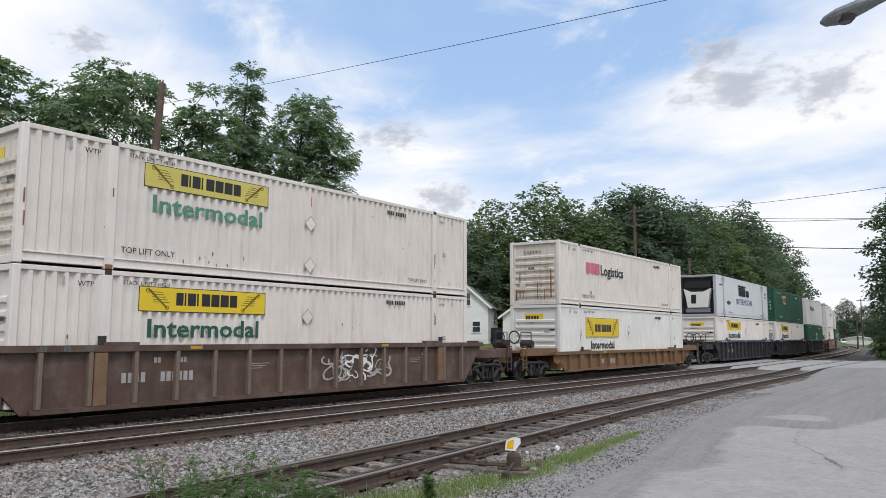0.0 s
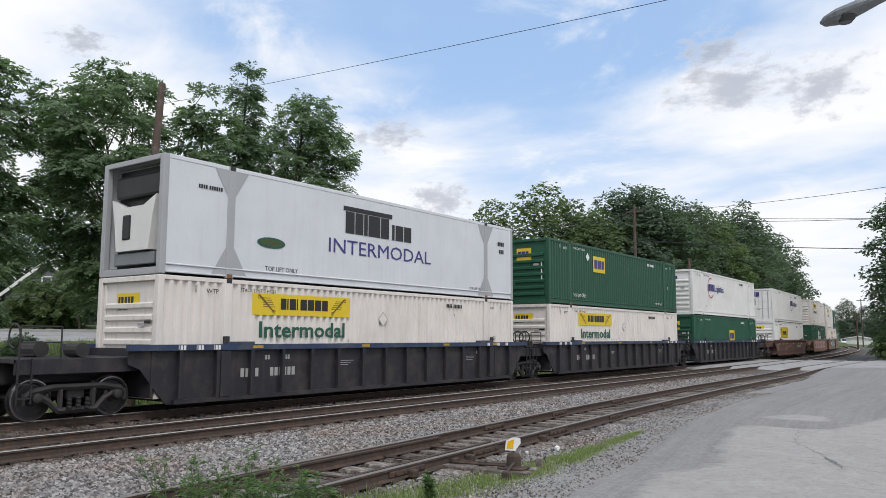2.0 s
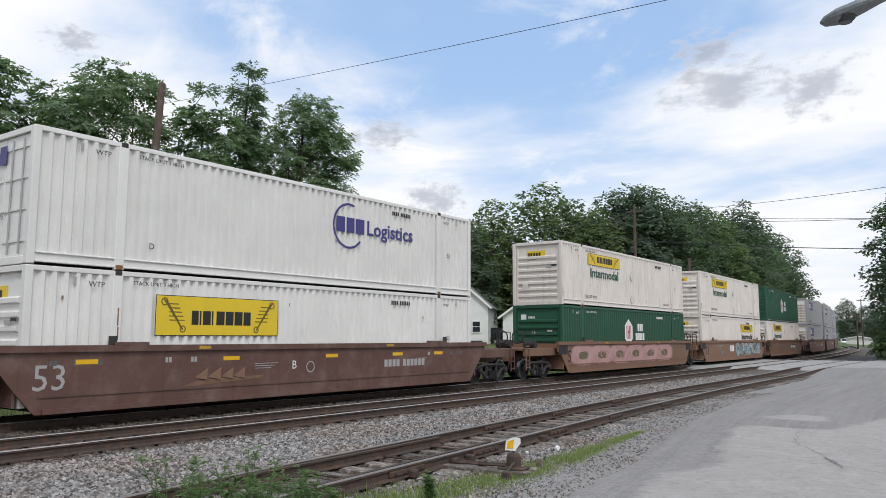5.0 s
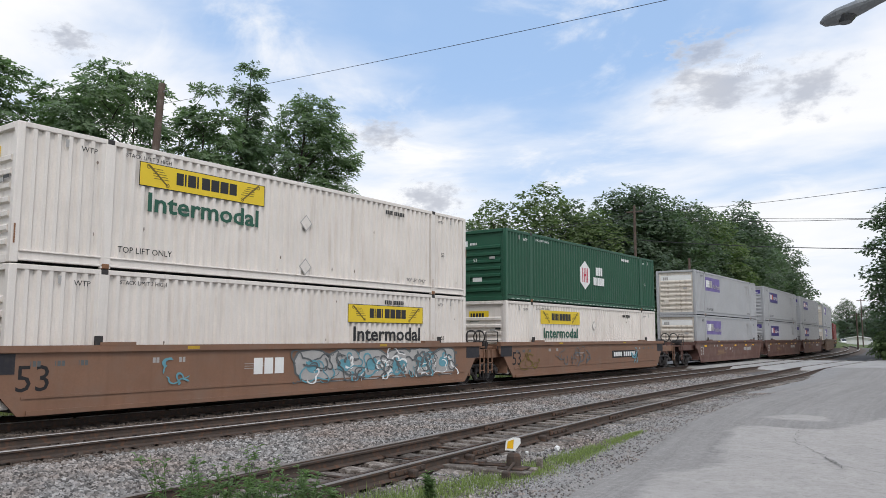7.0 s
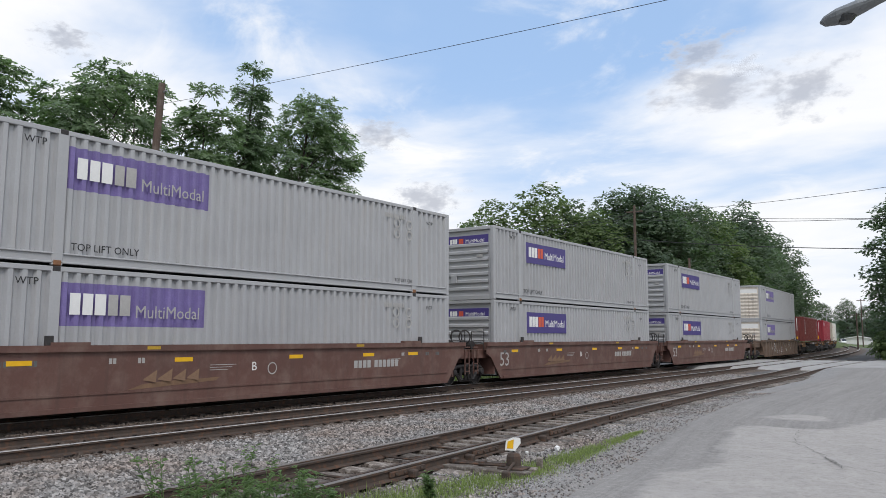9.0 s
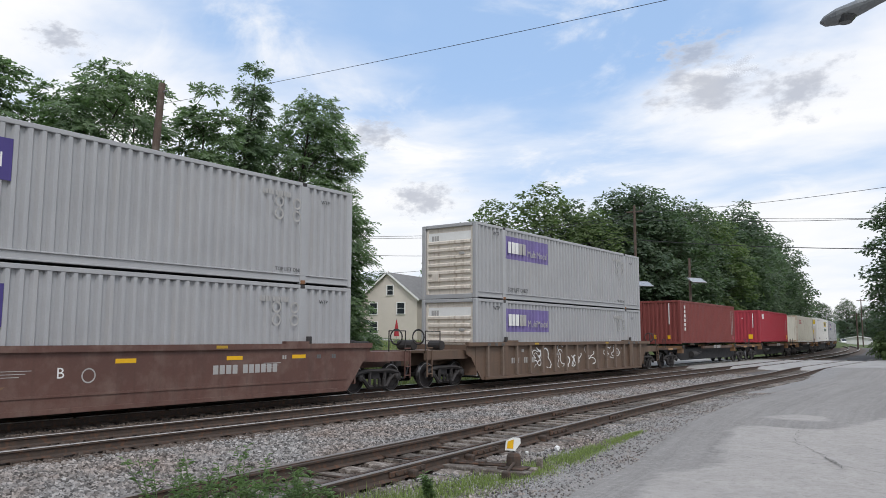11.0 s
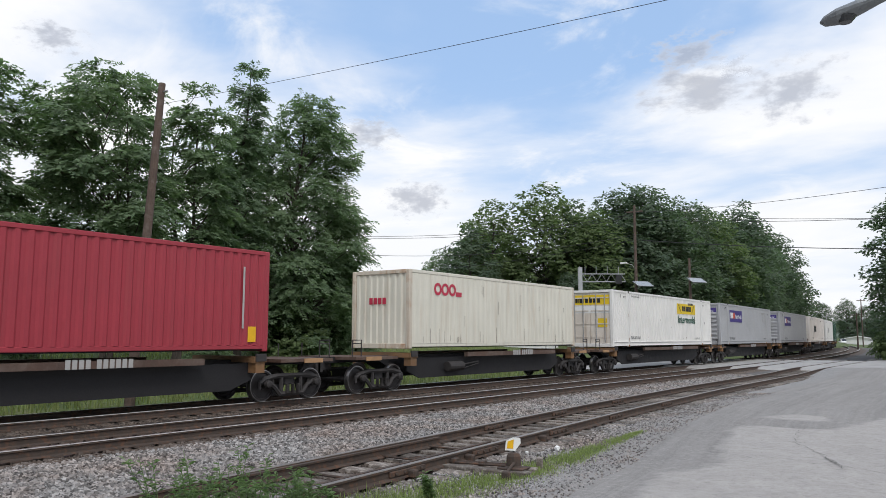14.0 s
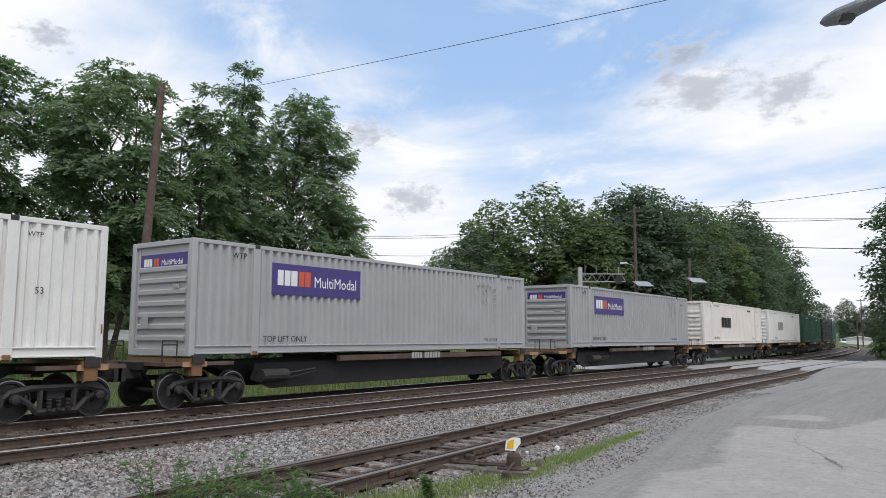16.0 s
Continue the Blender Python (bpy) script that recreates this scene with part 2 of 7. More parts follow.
M["siding_cream"] = mat("siding_cream", (0.62, 0.565, 0.50), 0.7, 0, 1, 0.06, 20, 0.05)
M["siding_white"] = mat("siding_white", (0.76, 0.76, 0.74), 0.7, 0, 1, 0.05, 20, 0.05)
M["siding_grey"] = mat("siding_grey", (0.15, 0.15, 0.165), 0.8, 0, 1, 0.1, 20, 0.05)
M["trim_white"] = mat("trim_white", (0.8, 0.8, 0.78), 0.6, 0, 1, 0.04, 20, 0.02)
M["shingle"] = mat("shingle", (0.24, 0.235, 0.235), 0.9, 0, 2, 0.2, 14, 0.4)
M["glass_dark"] = mat("glass_dark", (0.03, 0.035, 0.04), 0.08, 0, 2, 0.1, 20, 0, spec=0.8)
M["black_plastic"] = mat("black_plastic", (0.015, 0.015, 0.017), 0.5, 0, 2, 0.2, 20, 0.05)
M["car_body"] = mat("car_body", (0.025, 0.026, 0.03), 0.25, 0.3, 2, 0.05, 20, 0)
M["target_yellow"] = mat("target_yellow", (0.80, 0.45, 0.01), 0.45, 0, 6, 0.1, 30, 0)
# pale blue-grey base stands in for the sky mirrored in the panel
M["solar"] = mat("solar", (0.30, 0.33, 0.37), 0.2, 0.3, 4, 0.1, 20, 0)
M["fabric_red"] = mat("fabric_red", (0.35, 0.03, 0.04), 0.8, 0, 4, 0.1, 30, 0)
M["road_line"] = mat("road_line", (0.6, 0.6, 0.58), 0.8, 0, 2, 0.15, 30, 0.1)


# ---- mesh helpers ----
def mesh_from(name, V, F):
    me = bpy.data.meshes.new(name)
    me.from_pydata([tuple(v) for v in np.asarray(V, float).tolist()], [], [tuple(f) for f in (F.tolist() if hasattr(F, "tolist") else F)])
    me.update()
    return me


def part(name, data, material, parent=None, label="", m=None):
    """One mesh object under a thing or a part; meshes may be shared, the material sits on the object."""
    if isinstance(data, bmesh.types.BMesh):
        me = bpy.data.meshes.new(name)
        data.to_mesh(me)
        data.free()
        data = me
    if not data.materials:
        data.materials.append(None)
    ob = new(name, data)
    ob.material_slots[0].link = "OBJECT"
    ob.material_slots[0].material = M[material]
    ob.parent = parent
    if m is not None:
        ob.matrix_basis = m
    if label:
        tagged(ob, label)
    return ob


def thing(name, label, category, m=None, group="", kind=""):
    ob = new(name)
    ob.empty_display_size = 0.2
    if m is not None:
        ob.matrix_basis = m
    return tagged(ob, label, category, group, kind)


CACHE = {}


def box_mesh(x, y, z, bevel=0.0):
    """A box with its base centre at the origin, edges broken by bevel."""
    key = ("box", round(x, 4), round(y, 4), round(z, 4), bevel)
    if key not in CACHE:
        bm = bmesh.new()
        bmesh.ops.create_cube(bm, size=1)
        bmesh.ops.scale(bm, vec=(x, y, z), verts=bm.verts)
        bmesh.ops.translate(bm, vec=(0, 0, z / 2), verts=bm.verts)
        if bevel:
            bmesh.ops.bevel(bm, geom=list(bm.edges), offset=bevel, segments=1, affect="EDGES")
        me = bpy.data.meshes.new("box")
        bm.to_mesh(me)
        bm.free()
        CACHE[key] = me
    return CACHE[key]


def boxes_bm(rows):
    """Several boxes (cx, cy, cz, sx, sy, sz) joined as one part."""
    bm = bmesh.new()
    for cx, cy, cz, sx, sy, sz in rows:
        r = bmesh.ops.create_cube(bm, size=1)
        bmesh.ops.scale(bm, vec=(sx, sy, sz), verts=r["verts"])
        bmesh.ops.translate(bm, vec=(cx, cy, cz), verts=r["verts"])
    return bm


def tube(points, radii, sides=8, cap=True):
    """Vertices and faces of a tube along points."""
    P = np.asarray(points, float)
    n = len(P)
    R = np.broadcast_to(np.asarray(radii, float), (n,))
    V, F = [], []
    for i in range(n):
        d = P[min(i + 1, n - 1)] - P[max(i - 1, 0)]
        d = d / (np.linalg.norm(d) + 1e-9)
        a = np.cross(d, (0, 0, 1) if abs(d[2]) < 0.9 else (1, 0, 0))
        a /= np.linalg.norm(a)
        b = np.cross(d, a)
        for k in range(sides):
            t = 2 * math.pi * k / sides
            V.append(P[i] + R[i] * (a * math.cos(t) + b * math.sin(t)))
    for i in range(n - 1):
        for k in range(sides):
            k2 = (k + 1) % sides
            F.append((i * sides + k, i * sides + k2, (i + 1) * sides + k2, (i + 1) * sides + k))
    if cap:
        F.append(tuple(range(sides)))
        F.append(tuple((n - 1) * sides + k for k in reversed(range(sides))))
    return V, F


def join(list_vf):
    V, F = [], []
    for v, f in list_vf:
        o = len(V)
        V.extend(v)
        F.extend(tuple(i + o for i in q) for q in f)
    return V, F


def tube_mesh(name, points, radii, sides=8):
    return mesh_from(name, *tube(points, radii, sides))


def sweep(profile, path, z=0.0, closed=True):
    """A profile (side, height) carried along a plan path of (x, y, heading)."""
    V, F = [], []
    n = len(profile)
    for x, y, a, *up in path:
        for s, h in profile:
            V.append((x + s * math.cos(a), y + s * math.sin(a), z + h + (up[0] if up else 0.0)))
    for i in range(len(path) - 1):
        for k in range(n if closed else n - 1):
            k2 = (k + 1) % n
            F.append((i * n + k, i * n + k2, (i + 1) * n + k2, (i + 1) * n + k))
    return V, F


# ---- the line of the tracks: straight, then a wide curve to the left ----
X1, X2, CURVE_Y, RADIUS = -17.24, -13.30, 45.0, 700.0


def on_line(s, off=0.0):
    """Place and heading at s metres along the line, off metres right of the far track's centre."""
    a = max(0.0, s - CURVE_Y) / RADIUS
    r = RADIUS + off
    if s <= CURVE_Y:
        return X1 + off, s, 0.0
    return X1 - RADIUS + r * math.cos(a), CURVE_Y + r * math.sin(a), a


SPEED = 21.7
MOVERS = []


# ---- ground ----
BANK = ([22, 25, 30, 36, 38, 44, 50, 60], [0.0, 0.12, 0.75, 1.62, 1.9, 2.4, 2.85, 3.2])


def ground():
    xs = np.concatenate([np.linspace(-2500, -130, 14), np.linspace(-110, 60, 86), np.linspace(80, 2500, 14)])
    ys = np.concatenate([np.linspace(-2500, -40, 14), np.linspace(-30, 260, 117), np.linspace(290, 2500, 14)])
    V = []
    for y in ys:
        for x in xs:
            z = -0.42
            near = min(1.0, max(0.0, (62 - y) / 16))
            z += (1 - near) * float(np.interp(-x, [24, 44, 46, 66], [0.0, 1.45, 1.45, 1.95])) + near * float(np.interp(-x, BANK[0], BANK[1]))
            if -200 < x < 60 and -40 < y < 300:
                z += 0.06 * noise.noise((x * 0.15, y * 0.15, 0))
            V.append((x, y, z))
    nx = len(xs)
    F = [(j * nx + i, j * nx + i + 1, (j + 1) * nx + i + 1, (j + 1) * nx + i) for j in range(len(ys) - 1) for i in range(nx - 1)]
    tagged(part("ground", mesh_from("ground", V, F), "grass_ground"), "rough grassy ground beside the railway line", "ground", kind="structure")


def strip(name, left, right, z, material, label, category, jag=0.0, step=0.6, skirt=0.3):
    """A sheet between two plan lines [(x, y), ...] with the same number of points, uneven along both edges."""
    rng = random.Random(name)
    V, F = [], []
    L = [Vector((*p, 0)) for p in left]
    Rr = [Vector((*p, 0)) for p in right]
    rows = []
    for i in range(len(L) - 1):
        n = max(1, int((L[i + 1] - L[i]).length / step))
        for k in range(n):
            rows.append((L[i].lerp(L[i + 1], k / n), Rr[i].lerp(Rr[i + 1], k / n)))
    rows.append((L[-1], Rr[-1]))
    for a, b in rows:
        d = (b - a).normalized()
        a = a + d * jag * 3 * noise.noise((a.x * 1.6, a.y * 1.6, 1)) + d * jag * rng.uniform(-0.9, 0.9)
        b = b + d * jag * 3 * noise.noise((b.x * 0.9, b.y * 0.9, 2))
        V += [(a.x - d.x * 0.15, a.y - d.y * 0.15, z - skirt), (a.x, a.y, z), (b.x, b.y, z), (b.x + d.x * 0.15, b.y + d.y * 0.15, z - skirt)]
    for i in range(len(rows) - 1):
        for k in range(3):
            o = i * 4 + k
            F.append((o, o + 1, o + 5, o + 4))
    return tagged(part(name, mesh_from(name, V, F), material), label, category, kind="structure")


SIDING = [(-10, -6.9), (0, -7.25), (6, -7.75), (12, -8.22), (20, -8.85), (30, -9.3), (48, -9.55), (72, -9.5)]


def siding_x(y):
    for (a, xa), (b, xb) in zip(SIDING, SIDING[1:]):
        if y <= b:
            k = (y - a) / (b - a)
            return xa + (xb - xa) * k
    return SIDING[-1][1]


def line_path(off, s0, s1, step=2.0):
    out, s = [], s0
    while s < s1:
        out.append(on_line(s, off))
        s += step if s < 60 else step * 2
    out.append(on_line(s1, off))
    return out


def siding_path(off, y0, y1, step=1.0):
    out = []
    y = y0
    while y <= y1:
        a = math.atan2(-(siding_x(y + 1.5) - siding_x(y - 1.5)), 3.0)
        x = sum(siding_x(y + d) for d in (-1.5, 0, 1.5)) / 3
        k = min(1.0, max(0.0, (y - 42) / 9))
        out.append((x + off * math.cos(a), y + off * math.sin(a), a, 0.088 * k * k * (3 - 2 * k)))
        y += step
    return out


RAIL_WEB = [(-0.075, -0.172), (0.075, -0.172), (0.070, -0.158), (0.014, -0.135), (0.010, -0.052), (0.036, -0.040), (0.037, -0.012),
            (-0.037, -0.012), (-0.036, -0.040), (-0.010, -0.052), (-0.014, -0.135), (-0.070, -0.158)]
RAIL_TOP = [(-0.037, -0.012), (0.037, -0.012), (0.033, -0.002), (0.018, 0.0), (-0.018, 0.0), (-0.033, -0.002)]


def track(name, path_of, z, ties, tie_mat, label, s0, s1):
    t = thing(name, label, "railway track", kind="structure")
    for side in (-0.752, 0.752):
        path = path_of(side, s0, s1)
        rail = part("rail", mesh_from("rail", *sweep(RAIL_WEB, path, z)), "rail_side", t, "rusty brown steel rail")
        part("rail_head", mesh_from("rail_head", *sweep(RAIL_TOP, path, z)), "rail_head" if z == 0.0 else "rail_worn", rail, "worn running surface")
    rng = random.Random(name)
    tie_meshes = []
    for k in range(4):
        bm = bmesh.new()
        bmesh.ops.create_cube(bm, size=1)
        bmesh.ops.scale(bm, vec=(2.6, 0.225, 0.18), verts=bm.verts)
        for v in bm.verts:
            v.co += Vector((rng.uniform(-0.05, 0.05), rng.uniform(-0.02, 0.02), rng.uniform(-0.012, 0.012)))
        bmesh.ops.bevel(bm, geom=list(bm.edges), offset=0.012, segments=1, affect="EDGES")
        me = bpy.data.meshes.new("tie")
        bm.to_mesh(me)
        bm.free()
        tie_meshes.append(me)
    plate = box_mesh(0.19, 0.32, 0.016)
    for x, y, a, *up in ties:
        m = Matrix.Translation((x, y, z - 0.188 - 0.09 + (up[0] if up else 0.0))) @ Matrix.Rotation(a + rng.uniform(-0.025, 0.025), 4, "Z")
        tie = part("tie", tie_meshes[rng.randrange(4)], tie_mat, t, m=m)
        if y < 40:
            for side in (-0.752, 0.752):
                part("tie_plate", plate, "rail_side", tie, m=Matrix.Translation((side, 0, 0.088)))
    return t


def stones(name, zones, label, material="stone"):
    """Crushed stone: rough eight-cornered lumps, one joined heap."""
    rng = np.random.default_rng(7)
    cube = np.array([[x, y, z] for z in (-1, 1) for y in (-1, 1) for x in (-1, 1)], float)
    quads = np.array([[0, 2, 3, 1], [4, 5, 7, 6], [0, 1, 5, 4], [2, 6, 7, 3], [0, 4, 6, 2], [1, 3, 7, 5]])
    Vs, Fs, o = [], [], 0
    for n, place, size in zones:
        pos = place(rng, n)
        n = len(pos)
        sc = size * rng.uniform(0.55, 1.25, (n, 1, 1)) * rng.uniform(0.6, 1.1, (n, 1, 3))
        v = cube[None] * sc * rng.uniform(0.55, 1.1, (n, 8, 3))
        q = rng.normal(size=(n, 4))
        q /= np.linalg.norm(q, axis=1, keepdims=True)
        w, x, y, z = q.T
        Rm = np.stack([1 - 2 * (y * y + z * z), 2 * (x * y - z * w), 2 * (x * z + y * w), 2 * (x * y + z * w), 1 - 2 * (x * x + z * z), 2 * (y * z - x * w),
                       2 * (x * z - y * w), 2 * (y * z + x * w), 1 - 2 * (x * x + y * y)], 1).reshape(n, 3, 3)
        v = np.einsum("nij,nkj->nki", Rm, v) + pos[:, None, :]
        Vs.append(v.reshape(-1, 3))
        Fs.append((quads[None] + (np.arange(n) * 8)[:, None, None] + o).reshape(-1, 4))
        o += n * 8
    tagged(part(name, mesh_from(name, np.concatenate(Vs), np.concatenate(Fs)), material), label, "ballast", kind="stuff")


LOT_EDGE = ((-40, -4.6), (0, -4.9), (8.3, -5.15), (11.9, -5.55), (14.5, -6.1), (19.4, -6.95), (24.0, -7.4), (29.2, -7.5), (41.0, -7.5), (53.0, -7.95), (70.0, -8.2))
PALE = ((-3.88, 3.0), (-3.88, 9.2), (-4.02, 10.3), (-4.16, 11.1), (-3.86, 11.7), (-3.75, 12.7), (-4.23, 14.1), (-4.66, 16.3), (-4.95, 17.8), (-4.5, 18.4), (-3.8, 18.3), (-3.16, 18.6), (-2.96, 19.8), (-2.5, 22.0), (3.0, 25.0), (9.0, 25.0), (9.0, 3.0))
PATCH = ((-5.1, 20.3), (-4.45, 21.6), (-3.7, 21.3), (-3.4, 20.3), (-4.2, 19.9))


def lot_edge(y):
    """Where the lot's packed surface gives way to gravel."""
    return float(np.interp(y, [a for a, _ in LOT_EDGE], [b for _, b in LOT_EDGE]))


def inside_by(poly, x, y):
    """How far a point lies inside a plan outline, negative outside."""
    best, inside = 1e9, False
    for (ax, ay), (bx, by) in zip(poly, poly[1:] + poly[:1]):
        k = ((x - ax) * (bx - ax) + (y - ay) * (by - ay)) / ((bx - ax) ** 2 + (by - ay) ** 2)
        k = min(1.0, max(0.0, k))
        best = min(best, math.hypot(ax + k * (bx - ax) - x, ay + k * (by - ay) - y))
        if (ay > y) != (by > y) and x < ax + (bx - ax) * (y - ay) / (by - ay):
            inside = not inside
    return best if inside else -best


def trackwork():
    ties1 = [on_line(-8 + 0.52 * i, 0) for i in range(150)]
    ties2 = [on_line(-8 + 0.52 * i, X2 - X1) for i in range(150)]
    rng = random.Random(4)
    ties3 = []
    y = -3.0
    while y < 51:
        ties3.append(siding_path(0, y, y)[0])
        y += 0.53 + rng.uniform(-0.04, 0.05)
    track("railway_track_far", lambda o, a, b: line_path(o, a, b), 0.0, ties1, "tie_wood", "main line track carrying the freight train, on wooden ties", -60, 330)
    track("railway_track_middle", lambda o, a, b: line_path(X2 - X1 + o, a, b), 0.0, ties2, "tie_wood", "empty main line track with rusty sided rails", -60, 330)
    track("railway_track_siding", lambda o, a, b: siding_path(o, a, b), -0.10, ties3, "old_tie", "neglected siding track on old bleached wooden ties", -9, 70)
    pts = thing("switch_points", "rusty tapered switch point rails in the siding", "switch", kind="structure")
    for o0, slope in ((-0.66, 0.05), (0.62, -0.03)):
        path = [(q[0] + (o0 + slope * (q[1] - 7.0) * 0.4) * math.cos(q[2]), q[1], q[2]) for q in siding_path(0, 7.0, 12.0, 0.5)]
        part("point_rail", mesh_from("point_rail", *sweep(RAIL_WEB, path, -0.105)), "rail_side", pts)
    for y in (8.3, 10.2, 11.6):
        x = siding_x(y)
        part("point_rod", mesh_from("point_rod", *tube([(x - 0.72, y, -0.25), (x + 0.72, y + 0.03, -0.25)], 0.02, 6)), "rail_side", pts)
    for y in (7.4, 9.1, 10.8, 12.3, 13.7):
        x = siding_x(y)
        for side in (-0.85, 0.85):
            part("rail_brace", box_mesh(0.16, 0.12, 0.12, 0.02), "rail_side", pts, m=Matrix.Translation((x + side, y, -0.29)))
    for y in (6.6, 9.0, 11.4, 14.6, 18.2, 22.5):
        for side in (-0.752, 0.752):
            x, yy, a, up = siding_path(side, y, y)[0]
            bar = part("joint_bar", box_mesh(0.05, 0.92, 0.085, 0.012), "rail_side", pts, m=Matrix.Translation((x + 0.026, yy, -0.235)) @ Matrix.Rotation(a, 4, "Z"))
            for k in (-0.33, -0.11, 0.11, 0.33):
                part("bolt", box_mesh(0.035, 0.04, 0.04, 0.01), "rail_side", bar, m=Matrix.Translation((0.035, k, 0.022)))
    bed = [(-3.6, -0.45), (-2.2, -0.22), (6.1, -0.22), (7.4, -0.40), (12.6, -0.45)]
    tagged(part("ballast_bed", mesh_from("ballast_bed", *sweep(bed, line_path(0, -60, 330), 0, False)), "ballast_bed"), "grey crushed stone bed under the main tracks", "ballast", kind="structure")
    # dark strip painted in for the shade below the wagons
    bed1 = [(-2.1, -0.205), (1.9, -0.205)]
    tagged(part("oily_bed", mesh_from("oily_bed", *sweep(bed1, line_path(0, -60, 330), 0, False)), "shade_stone"), "near-black stone strip under the train, its shade painted in", "ballast", kind="structure")
    bed2 = [(1.9, -0.212), (5.6, -0.212)]
    tagged(part("oily_ballast", mesh_from("oily_ballast", *sweep(bed2, line_path(0, -60, 330), 0, False)), "rusty_ballast"), "rust-stained stone between the main line rails", "ballast", kind="structure")
    L = [(siding_x(y) - 2.4, y) for y in (-10, 0, 6, 12, 20, 30, 44, 57)]
    R = [(siding_x(y) + 5.5 - 0.045 * max(y, 0), y) for y in (-10, 0, 6, 12, 20, 30, 44, 57)]
    strip("gravel_shoulder", L, R, -0.36, "gravel", "grey gravel shoulder along the siding", "gravel", 0.15)

    ys = (-10, 0, 6, 12, 20, 30, 44)
    strip("siding_bed", [(siding_x(y) - 1.45, y) for y in ys], [(siding_x(y) + 1.4, y) for y in ys], -0.345, "rusty_ballast", "dark dirty stone under the siding ties", "ballast", 0.1, 0.5, 0.02)

    def gravel_edge(rng, n):
        y = 4.0 + 26 * rng.random(n) ** 1.5
        e = np.array([lot_edge(v) for v in y])
        x = e + 0.7 - 1.7 * rng.random(n) ** 0.75
        u = x - e
        return np.stack([x, y, -0.345 + 0.145 * np.clip((u + 0.9) / 1.9, 0, 1) + 0.006], 1)

    def inside_siding(rng, n):
        y = 5.0 + 25 * rng.random(n) ** 1.5
        x = np.array([siding_x(v) for v in y]) - 0.7 + 1.4 * rng.random(n)
        return np.stack([x, y, -0.335 + 0.02 * rng.random(n)], 1)

    def between(rng, n):
        y = 3.0 + 40 * rng.random(n) ** 1.8
        x0, x1 = X2 + 1.15, np.array([siding_x(v) for v in y]) - 0.85
        x = x0 + (x1 - x0) * rng.random(n)
        return np.stack([x, y, -0.235 - 0.09 * np.clip((x + 11.5) / 3, 0, 1) + 0.03 * rng.random(n)], 1)

    def by_siding(rng, n):
        y = 5.0 + 28 * rng.random(n) ** 1.6
        x = np.array([siding_x(v) for v in y]) + 0.85 + 1.5 * rng.random(n) ** 1.2
        return np.stack([x, y, -0.335 + 0.02 * rng.random(n)], 1)

    def main_line(rng, n):
        y = 4.0 + 40 * rng.random(n) ** 1.5
        x = X1 + 0.85 + (X2 + 1.4 - X1 - 0.85) * rng.random(n)
        return np.stack([x, y, -0.215 + 0.02 * rng.random(n)], 1)

    stones("crushed_stone", [(66000, between, 0.031), (16000, by_siding, 0.026), (12000, gravel_edge, 0.014)], "loose grey crushed stone between the tracks")
    stones("stained_stone", [(9000, main_line, 0.035), (3000, inside_siding, 0.026)], "rust-stained crushed stone between the rails", "rusty_ballast")


